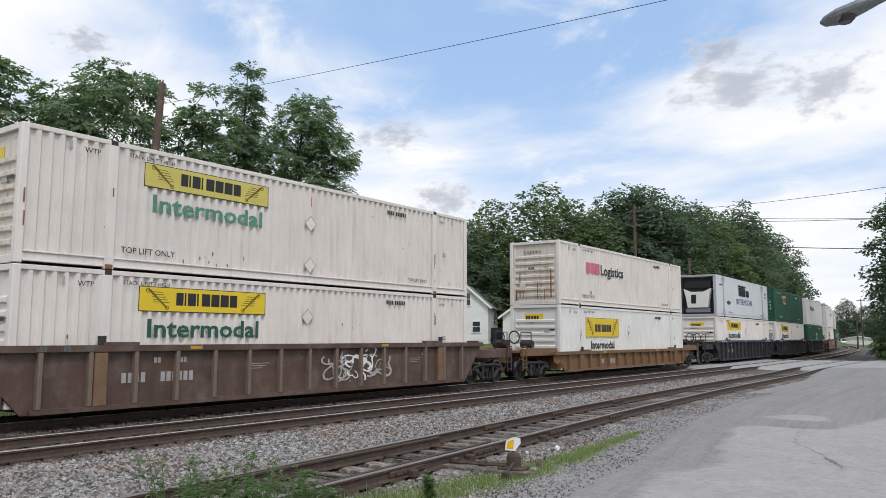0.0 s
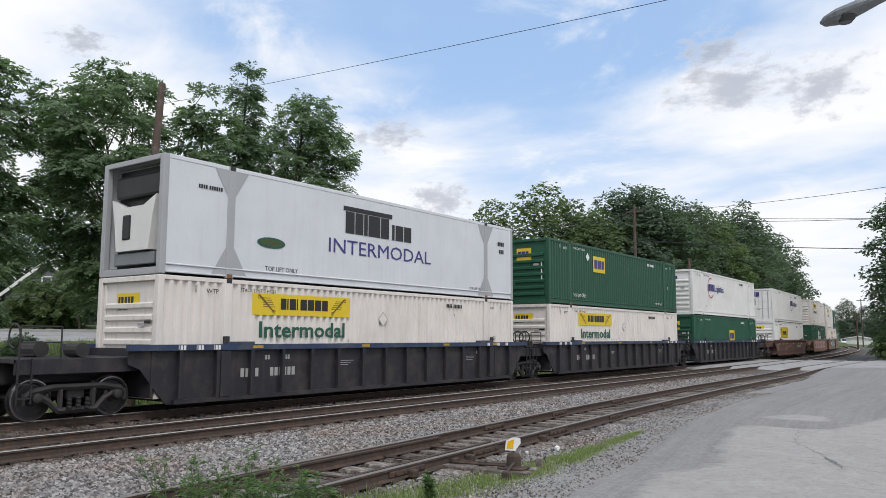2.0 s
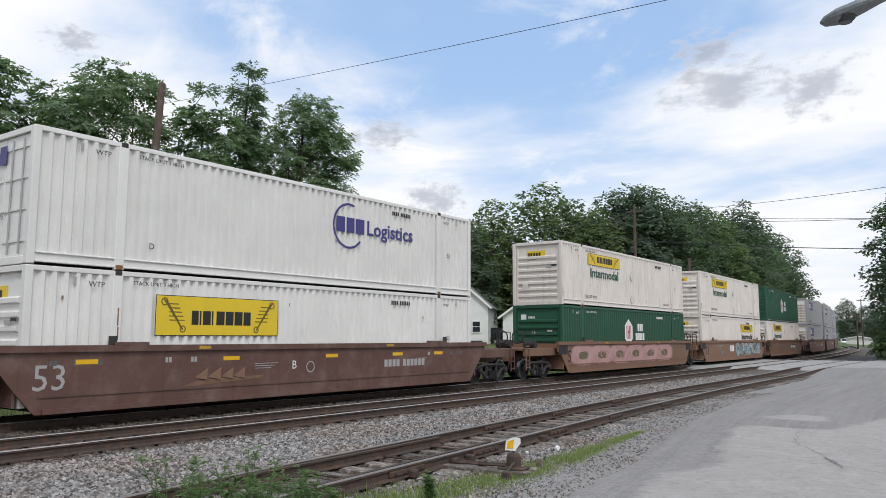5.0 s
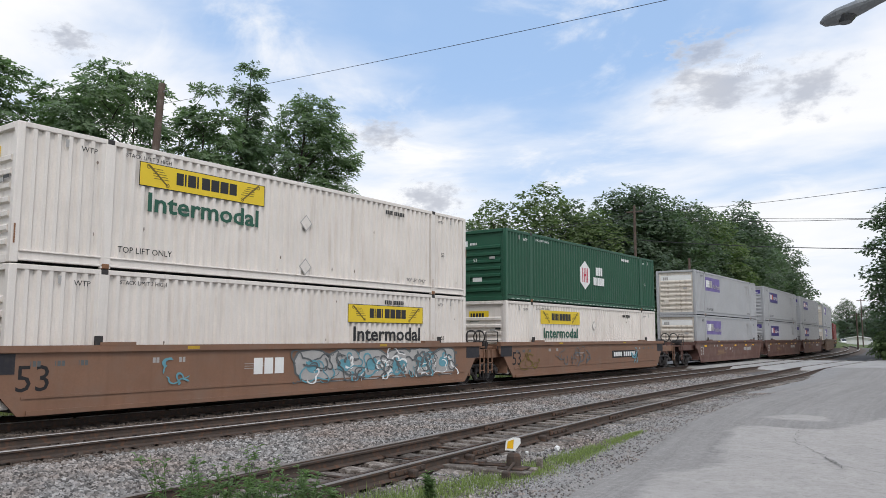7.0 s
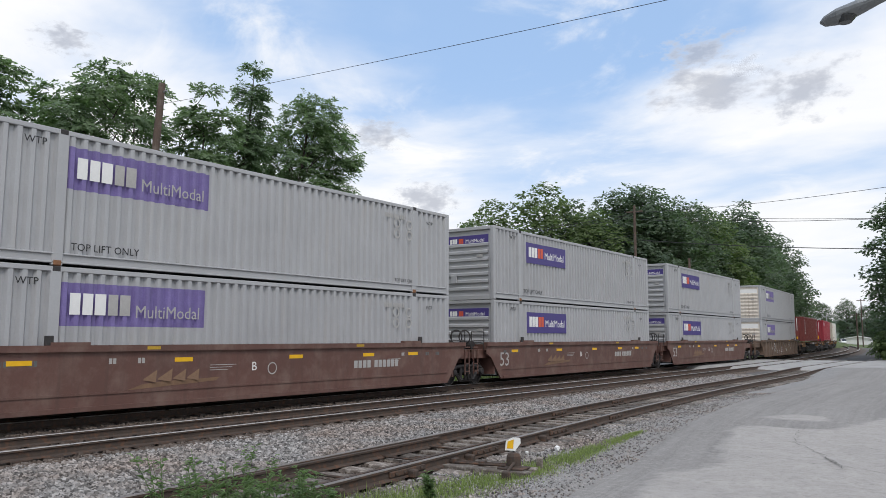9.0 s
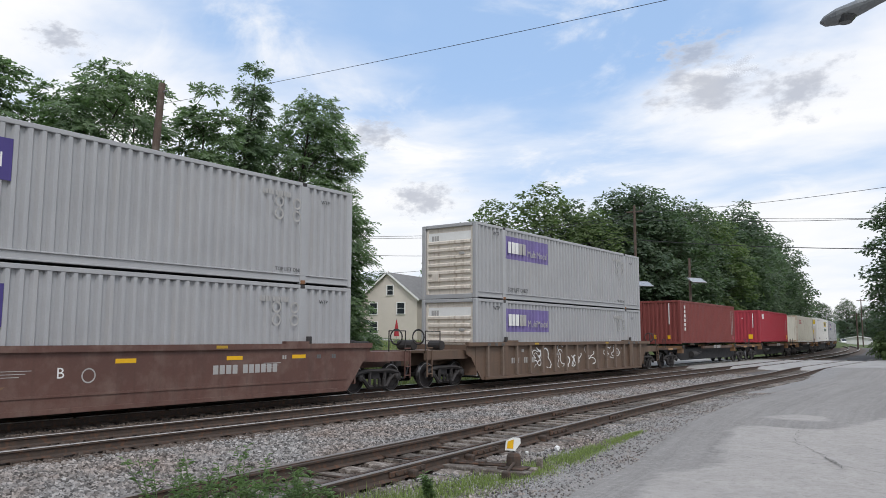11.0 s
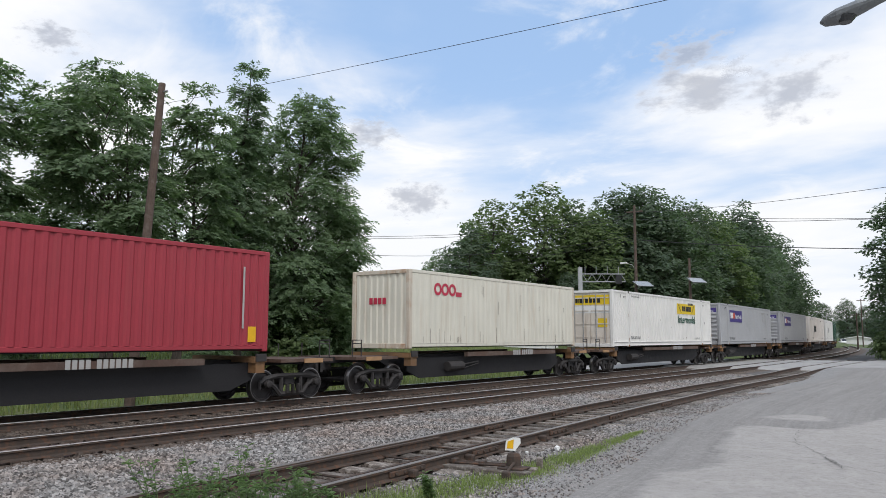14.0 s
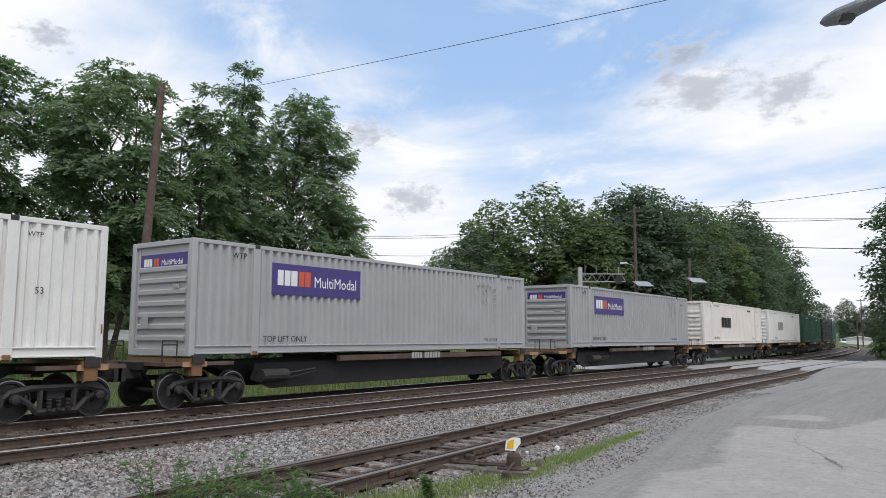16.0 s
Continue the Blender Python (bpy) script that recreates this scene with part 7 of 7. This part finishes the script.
def buildings():
    house("cream sided two-storey house with grey gable roof", -61.0, 76.5, 1.4, 8.0, 10.0, 4.9, 8.0, 10, "siding_cream",
          (("front", -2.0, 3.1, 1.0, 1.3), ("front", 1.8, 3.1, 1.0, 1.3), ("front", -2.0, 0.8, 1.1, 1.3), ("front", 0.3, 5.4, 0.8, 1.1), ("side", -2.5, 3.1, 1.0, 1.3), ("side", 1.5, 3.1, 1.0, 1.3)))
    house("white single garage with gable roof and panelled door", -39.8, 70.5, 0.95, 4.6, 6.0, 2.9, 4.5, 18, "siding_white", (("front", 0, 3.35, 0.5, 0.55),), (3.3, 2.3, 0.0), name="garage")
    house("dark grey sided house with white trimmed windows", -58.0, 29.8, 1.4, 5.2, 7.0, 3.3, 5.6, 55, "siding_grey", (("front", -1.0, 2.0, 0.6, 1.0), ("front", 1.0, 2.0, 0.6, 1.0), ("front", 0, 3.7, 0.5, 0.8)))
    house("white house with light grey roof half hidden by trees", -55.5, 39.2, 1.9, 8.5, 11.0, 4.8, 7.2, 62, "siding_white", (("front", -2.2, 2.9, 0.9, 1.3), ("front", 1.6, 2.9, 0.9, 1.3), ("front", -2.2, 0.6, 0.9, 1.3), ("front", 1.6, 0.6, 0.9, 1.3)))
    house("white sided gable house behind the garage", -49.0, 73.0, 1.3, 5.0, 8.0, 3.8, 6.0, 25, "siding_white", (("front", 0.2, 3.9, 0.7, 1.3), ("front", 1.2, 1.0, 0.8, 1.1)))
    house("low white shed at the end of the line", -30.5, 226.0, -0.3, 5.5, 4.0, 1.9, 2.4, 0, "siding_white")


def vehicle(label, x, y, z, rz, body, l=4.7, w=1.85, h=1.72):
    t = thing("parked_car", label, "car", pose(x, y, z, 0, 0, rz))
    side = [(-l / 2, 0.35), (-l / 2 + 0.05, 0.85), (-l / 2 + 1.1, 1.02), (-l / 2 + 1.75, h - 0.08), (-l / 2 + 2.3, h), (l / 2 - 0.5, h - 0.04), (l / 2 - 0.12, 1.1), (l / 2, 0.8), (l / 2, 0.35)]
    bm = bmesh.new()
    rows = []
    for sx, k in ((-1, 1.0), (1, 1.0)):
        rows.append([bm.verts.new((sx * (w / 2 - (0.14 if b > 1.05 else 0.0)), a, b)) for a, b in side])
    bm.faces.new(rows[0])
    bm.faces.new(rows[1])
    for i in range(len(side)):
        j = (i + 1) % len(side)
        bm.faces.new((rows[0][i], rows[0][j], rows[1][j], rows[1][i]))
    bmesh.ops.recalc_face_normals(bm, faces=bm.faces)
    part("body", bm, body, t)
    for sx in (-1, 1):
        part("side_window", profile_side([(-l / 2 + 1.35, 1.06), (-l / 2 + 1.85, h - 0.16), (l / 2 - 0.65, h - 0.16), (l / 2 - 0.35, 1.1)], sx * (w / 2 - 0.06), 0.03), "glass_dark", t)
        for a in (-l / 2 + 0.85, l / 2 - 0.9):
            wh = part("wheel", mesh_from("tyre", *lathe([(-0.11, 0.2), (-0.11, 0.33), (0.11, 0.33), (0.11, 0.2), (0.09, 0.0)], 18)), "black_plastic", t, m=pose(sx * (w / 2 - 0.1), a, 0.33, 0, 0, 0 if sx > 0 else 180))
            part("rim", mesh_from("rim", *lathe([(0.112, 0.21), (0.13, 0.12), (0.125, 0.0)], 12)), "galv", wh)
    part("windscreen", boxes_bm([(0, 0, 0, w - 0.4, 0.03, 0.75)]), "glass_dark", t, m=pose(0, -l / 2 + 1.36, 1.38, -42))
    part("rear_window", boxes_bm([(0, 0, 0, w - 0.4, 0.03, 0.5)]), "glass_dark", t, m=pose(0, l / 2 - 0.29, 1.38, 32))
    for sx in (-1, 1):
        part("tail_light", boxes_bm([(sx * (w / 2 - 0.12), l / 2, 0.92, 0.2, 0.05, 0.25)]), "fabric_red", t)
    return t


# ---- poles, wires and line-side equipment ----
def wire(a, b, sag, r=0.016, label="dark overhead wire across the sky"):
    pts = [np.array(a) + (np.array(b) - np.array(a)) * f - np.array([0, 0, 4 * sag * f * (1 - f)]) for f in np.linspace(0, 1, 15)]
    tagged(part("overhead_wire", tube_mesh("overhead_wire", pts, r, 5), "wire"), label, "wire", "overhead wires")


def equipment():
    p = thing("utility_pole", "leaning bare wooden utility pole among the trees", "utility pole", pose(-22.0, 13.85, -0.45))
    part("pole", tube_mesh("pole", [(0, 0, 0), (0, 0.33, 5.3), (0, 0.64, 10.5)], [0.16, 0.14, 0.11], 10), "pole_wood", p)
    part("insulator", tube_mesh("insulator", [(0.05, 0.64, 10.2), (0.3, 0.64, 10.2)], 0.03, 6), "galv", p)
    wire((-22.0, 14.49, 9.35), (6.0, 12.5, 7.15), 0.12, 0.0065)
    for x, y, top, lamp, sol in ((-27.9, 69.6, 14.3, 8.9, 7.1), (-24.9, 76.0, 9.6, 0, 7.7)):
        p = thing("utility_pole", "brown wooden utility pole with a solar panel", "utility pole", pose(x, y, -0.3), "poles by the crossing")
        part("pole", tube_mesh("pole", [(0, 0, 0), (0, 0, top + 0.3)], [0.17, 0.12], 10), "pole_wood", p)
        s = part("solar_panel", boxes_bm([(0, 0, 0, 1.7, 0.9, 0.05)]), "solar", p, "tilted solar panel", pose(0.75, -0.15, sol - 0.05, 30, 0, 60))
        part("panel_frame", boxes_bm([(0, 0.47, 0, 1.78, 0.05, 0.07), (0, -0.47, 0, 1.78, 0.05, 0.07), (0.87, 0, 0, 0.05, 0.9, 0.07), (-0.87, 0, 0, 0.05, 0.9, 0.07)]), "galv", s)
        part("bracket", tube_mesh("bracket", [(0, 0, sol - 0.6), (0.8, -0.1, sol)], 0.04, 6), "galv", p)
        if lamp:
            part("lamp_arm", tube_mesh("lamp_arm", [(0, 0, lamp - 0.6), (-0.3, -0.1, lamp), (-0.9, -0.3, lamp + 0.2)], 0.03, 6), "galv", p)
            part("lamp_head", boxes_bm([(-1.05, -0.35, lamp + 0.2, 0.6, 0.25, 0.14)]), "ink_white", p)
            part("crossarm", boxes_bm([(0, 0, top - 0.3, 1.6, 0.1, 0.12)]), "pole_wood", p)
    g = thing("signal_gantry", "galvanised steel signal cantilever by the crossing", "signal gantry", pose(-30.5, 63.0, -0.2, 0, 0, 35))
    part("mast", boxes_bm([(0, 0, 4.1, 0.35, 0.35, 8.2)]), "galv", g)
    for z in (7.6, 6.9):
        part("chord", boxes_bm([(2.0, 0, z, 4.0, 0.08, 0.08)]), "galv", g)
    for i in range(9):
        part("lattice_bar", mesh_from("lattice_bar", *tube([(0.2 + i * 0.43, 0, 6.9 if i % 2 else 7.6), (0.63 + i * 0.43, 0, 7.6 if i % 2 else 6.9)], 0.025, 5)), "galv", g)
    for i in range(4):
        part("rail_post", mesh_from("rail_post", *tube([(0.5 + i * 1.0, 0.3, 7.6), (0.5 + i * 1.0, 0.3, 8.3)], 0.025, 5)), "galv", g)
    part("signal_head", boxes_bm([(3.4, -0.2, 7.1, 0.5, 0.25, 0.8)]), "black_plastic", g)
    for a, b, sag in (((-40.0, 44.7, 9.4), (-27.9, 69.6, 13.2), 0.6), ((-40.0, 44.7, 9.55), (-27.9, 69.6, 13.5), 0.6), ((-40.5, 46.0, 8.2), (-27.9, 69.6, 11.5), 0.7),
                      ((-27.9, 69.6, 11.0), (2.0, 60.5, 7.35), 0.35), ((-14.6, 58.2, 10.42), (3.0, 61.3, 9.6), 0.15), ((-14.6, 58.2, 10.2), (3.0, 61.3, 9.9), 0.2), ((-27.9, 69.6, 13.0), (-14.6, 58.2, 10.3), 0.15), ((-27.9, 69.6, 13.6), (3.0, 60.0, 12.7), 0.5), ((-27.9, 69.6, 11.0), (-60, 62, 8.5), 0.7)):
        wire(a, b, sag, 0.032 if b[0] == 2.0 else 0.018)
    for x, y, h, lamp in ((-26.0, 198.0, 11.0, False), (-43.0, 256.0, 9.0, True), (-20.5, 150.0, 6.5, False)):
        p = thing("line_pole", "slim pole far down beside the line", "pole", pose(x, y, -0.4), "far poles")
        part("shaft", tube_mesh("shaft", [(0, 0, 0), (0, 0, h)], [0.15, 0.10], 8), "galv" if lamp else "pole_wood", p)
        part("crossarm", boxes_bm([(0, 0, h - 0.4, 1.8, 0.12, 0.14)]), "galv" if lamp else "pole_wood", p)
    # street lamp over the lot
    p = thing("street_lamp", "grey cobra-head street lamp on a bracket arm", "street lamp", pose(4.2, 11.4, -0.25))
    part("pole", tube_mesh("pole", [(0, 0, 0), (0, 0, 7.4)], [0.16, 0.12], 12), "pole_wood", p)
    part("bracket_arm", tube_mesh("bracket_arm", [(0, 0, 6.75), (-2.0, -0.2, 6.85), (-4.2, -0.42, 6.62), (-5.1, -0.5, 6.38)], 0.03, 8), "dull_grey", p)
    bm = bmesh.new()
    rings = [(-5.0, 0.05, 0.05, 0.04), (-5.2, 0.09, 0.07, 0.05), (-5.45, 0.15, 0.09, 0.09), (-5.7, 0.17, 0.08, 0.12), (-5.86, 0.10, 0.05, 0.08), (-5.92, 0.02, 0.01, 0.02)]
    vr = []
    for x, w, up, dn in rings:
        vr.append([bm.verts.new((x, -0.5 + w * math.cos(t), 6.36 + (x + 5.0) * 0.20 + (up if math.sin(t) > 0 else dn) * math.sin(t))) for t in [k * math.pi / 7 for k in range(14)]])
    for a, b in zip(vr, vr[1:]):
        for k in range(14):
            bm.faces.new((a[k], a[(k + 1) % 14], b[(k + 1) % 14], b[k]))
    bm.faces.new(vr[0])
    bm.faces.new(vr[-1])
    bmesh.ops.recalc_face_normals(bm, faces=bm.faces)
    head = part("lamp_head", bm, "dull_grey", p, "grey cast lamp housing")
    part("photocell", tube_mesh("photocell", [(-5.45, -0.5, 6.34), (-5.45, -0.5, 6.42)], 0.04, 10), "black_plastic", head)
    part("lens", tube_mesh("lens", [(-5.62, -0.5, 6.17), (-5.62, -0.5, 6.10)], [0.14, 0.08], 14), "glass_dark", head)
    # switch stand
    s = thing("switch_stand", "low rusty switch stand with yellow and white target", "switch stand", pose(-6.2, 10.4, -0.34, 0, 0, 8))
    for dy, l, dx in ((-0.14, 1.75, -0.55), (0.16, 1.6, -0.5)):
        part("head_block", box_mesh(l, 0.21, 0.13, 0.015), "old_tie", s, "split weathered timber", pose(dx, dy, -0.03, 0, 0, 2 if dy > 0 else -1))
    part("base_plate", box_mesh(0.42, 0.34, 0.025, 0.006), "rail_side", s, "rusty iron base plate", pose(0, 0, 0.10))
    part("housing", mesh_from("housing", *tube([(0, 0, 0.12), (0, 0, 0.15), (0, 0, 0.29), (0, 0, 0.33), (0, 0, 0.345)], [0.15, 0.115, 0.11, 0.085, 0.03], 14)), "rail_side", s, "rusty iron drum housing")
    part("lever", mesh_from("lever", *tube([(0.05, -0.12, 0.2), (0.10, -0.45, 0.15), (0.12, -0.62, 0.13)], [0.022, 0.018, 0.024], 8)), "rail_side", s, "rusty throw lever")
    part("lever_rest", box_mesh(0.12, 0.10, 0.16, 0.02), "rail_side", s, "", pose(0.13, -0.6, 0.0))
    part("mast", tube_mesh("mast", [(0, 0, 0.3), (0, 0, 0.57)], 0.016, 8), "truck_steel", s)
    vane = Matrix.Rotation(radians(24), 4, "Z") @ Matrix.Rotation(math.pi / 2, 4, "X")
    part("white_target", poly_mesh(((-0.16, -0.12), (0.04, -0.13), (0.15, 0.02), (0.14, 0.12), (0.0, 0.13), (-0.14, 0.06)), 0.006), "ink_white", s, "white target vane", Matrix.Translation((0, -0.02, 0.47)) @ vane @ Matrix.Scale(0.78, 4))
    part("yellow_target", poly_mesh(((-0.125, -0.085), (0.0, -0.085), (0.015, 0.09), (-0.105, 0.05)), 0.005), "target_yellow", s, "yellow reflector panel", Matrix.Translation((0, -0.02, 0.47)) @ vane @ Matrix.Scale(0.78, 4) @ Matrix.Translation((0, 0, 0.009)))
    for dy in (-0.05, 0.08):
        part("throw_rod", tube_mesh("throw_rod", [(-0.1, dy, 0.14), (-0.9, dy + 0.05, 0.12), (-1.9, dy + 0.2, 0.10)], 0.02, 6), "rail_side", s)
    for k in range(3):
        part("rod_clip", box_mesh(0.09, 0.16, 0.07, 0.01), "rail_side", s, "", pose(-0.55 - 0.5 * k, 0.05 + 0.03 * k, 0.10))
    part("stub_post", box_mesh(0.10, 0.10, 0.24, 0.02), "old_tie", s, "short weathered stub beside the stand", pose(0.2, 0.55, -0.02, 6, 4, 15))
    for x, y, r in ((-6.75, 12.85, 0.07), (-7.0, 12.2, 0.03), (-5.6, 8.0, 0.03)):
        bm = bmesh.new()
        bmesh.ops.create_icosphere(bm, subdivisions=1, radius=r)
        for v in bm.verts:
            v.co = v.co * random.uniform(0.5, 1.2)
        tagged(part("litter", bm, "ink_white", None, m=pose(x, y, -0.29 + r * 0.4)), "crumpled scrap of white paper litter", "litter")
    t = thing("garden_umbrella", "closed red garden umbrella beside the house", "umbrella", pose(-50.5, 61.5, 1.0))
    part("pole", tube_mesh("pole", [(0, 0, 0), (0, 0, 2.6)], 0.03, 6), "galv", t)
    part("canopy", tube_mesh("canopy", [(0, 0, 0.8), (0, 0, 1.6), (0, 0, 2.5)], [0.28, 0.2, 0.03], 10), "fabric_red", t)


def hills():
    """A low wooded rise that closes the distance."""
    V, F = [], []
    n = 160
    for i in range(n + 1):
        a = radians(-115 + 175 * i / n)
        for k, (r, f) in enumerate(((560, 0.0), (620, 0.75), (700, 1.0), (900, 0.8))):
            h = f * (17 + 12 * noise.noise((i * 0.09, 0, 5)) + 5 * noise.noise((i * 0.7, k, 2)) + 2 * noise.noise((i * 2.3, k, 8)))
            V.append((math.sin(a) * r, math.cos(a) * r, -2 + h))
    for i in range(n):
        for k in range(3):
            o = i * 4 + k
            F.append((o, o + 4, o + 5, o + 1))
    tagged(part("backdrop_hill", mesh_from("backdrop_hill", V, F), "hill"), "low hazy wooded hill on the horizon", "hill", kind="structure")


# haze over the hill is mixed into its grey-green base
M["hill"] = mat("hill", (0.13, 0.17, 0.13), 0.95, 0, 0.03, 0.25, 0.25, 0.5, (0.10, 0.135, 0.10), (0.45, 0.65), coord="World")


def cloud_material():
    m, nt, b = nodes_of("cloud_vapour")
    N, K = nt.nodes.new, nt.links.new
    nt.nodes.remove(b)
    tc = N("ShaderNodeTexCoord").outputs["Object"]
    ln = N("ShaderNodeVectorMath")
    ln.operation = "LENGTH"
    K(tc, ln.inputs[0])
    info = N("ShaderNodeObjectInfo")
    sh = N("ShaderNodeVectorMath")
    sh.operation = "MULTIPLY_ADD"
    K(info.outputs["Random"], sh.inputs[0])
    sh.inputs[1].default_value = (7, 3, 5)
    K(tc, sh.inputs[2])
    puffs = noise_node(nt, sh.outputs[0], 2.3, 8, 0.6)
    edge = N("ShaderNodeMath")
    edge.operation = "MULTIPLY_ADD"
    K(ln.outputs["Value"], edge.inputs[0])
    edge.inputs[1].default_value = -0.33
    K(puffs, edge.inputs[2])
    alpha = N("ShaderNodeMapRange")
    alpha.interpolation_type = "SMOOTHSTEP"
    for k, v in (("From Min", 0.15), ("From Max", 0.42), ("To Max", 0.75)):
        alpha.inputs[k].default_value = v
    K(edge.outputs[0], alpha.inputs["Value"])
    # each cloud card glows by itself; its pale rim and shaded core are colour
    em, tr, mx = N("ShaderNodeEmission"), N("ShaderNodeBsdfTransparent"), N("ShaderNodeMixShader")
    K(mixc(nt, ramp(nt, edge.outputs[0], 0.2, 0.5), (0.72, 0.75, 0.82), (0.46, 0.49, 0.57)), em.inputs["Color"])
    K(alpha.outputs[0], mx.inputs[0])
    K(tr.outputs[0], mx.inputs[1])
    K(em.outputs[0], mx.inputs[2])
    K(mx.outputs[0], nt.nodes["Material Output"].inputs[0])
    return m


DRIFT = []


def clouds():
    """Grey scud drifting before the high overcast, far off."""
    M["cloud_vapour"] = cloud_material()
    far = 1500.0
    for bearing, rise, w, h, seed in ((-14.64, 17.5, 130, 55, 1), (-8.87, 16.78, 95, 60, 2), (-40.03, 14.93, 75, 36, 3), (-35.72, 10.32, 70, 42, 4), (-61.63, 19.6, 60, 34, 5), (-15.69, 19.88, 90, 45, 6)):
        n = 12
        V = [(2 * i / n - 1, 0.12 * math.cos(3 * i / n), 2 * j / n - 1) for j in range(n + 1) for i in range(n + 1)]
        V = [(x * 1.3, y, z * 1.3) for x, y, z in V]
        F = [(j * (n + 1) + i, j * (n + 1) + i + 1, (j + 1) * (n + 1) + i + 1, (j + 1) * (n + 1) + i) for j in range(n) for i in range(n)]
        c = tagged(part("cloud", mesh_from("cloud", V, F), "cloud_vapour"), "soft grey drifting cloud in the sky", "cloud", "grey clouds")
        c.scale = (w, 60, h)
        DRIFT.append((c, bearing, rise, far + 10 * seed))


clouds()
hills()
plants()
undergrowth()
buildings()
vehicle("dark sport utility car parked by the garage", -46.0, 73.5, 1.05, 150, "car_body")
vehicle("white car parked far down the line", -36.0, 238.0, -0.2, 20, "siding_white")
equipment()


# ---- what moves ----
def motions():
    for ob, s, z in RIDERS:
        rows = []
        for k in range(33):
            t = 0.5 * k
            x, y, a = on_line(s - SPEED * t)
            rows.append((t, Matrix.Translation((x, y, z)) @ Matrix.Rotation(a, 4, "Z")))
        walk(ob, rows)
    for ob, base, tall, gusts in SWAY:
        rows = []
        for t, d in gusts:
            turn = Matrix.Rotation(d / tall, 3, Vector((-0.59, 0.81, 0)))
            rows.append((t, Matrix.LocRotScale(base.translation, turn @ base.to_quaternion().to_matrix(), None)))
        walk(ob, rows)
    for ob, bearing, rise, far in DRIFT:
        rows = []
        for t in (0.0, 8.0, 16.0):
            b = radians(bearing - 0.15 * t)
            rows.append((t, pose(math.sin(b) * far, math.cos(b) * far, far * math.tan(radians(rise)), 0, 0, -math.degrees(b))))
        walk(ob, rows)


motions()
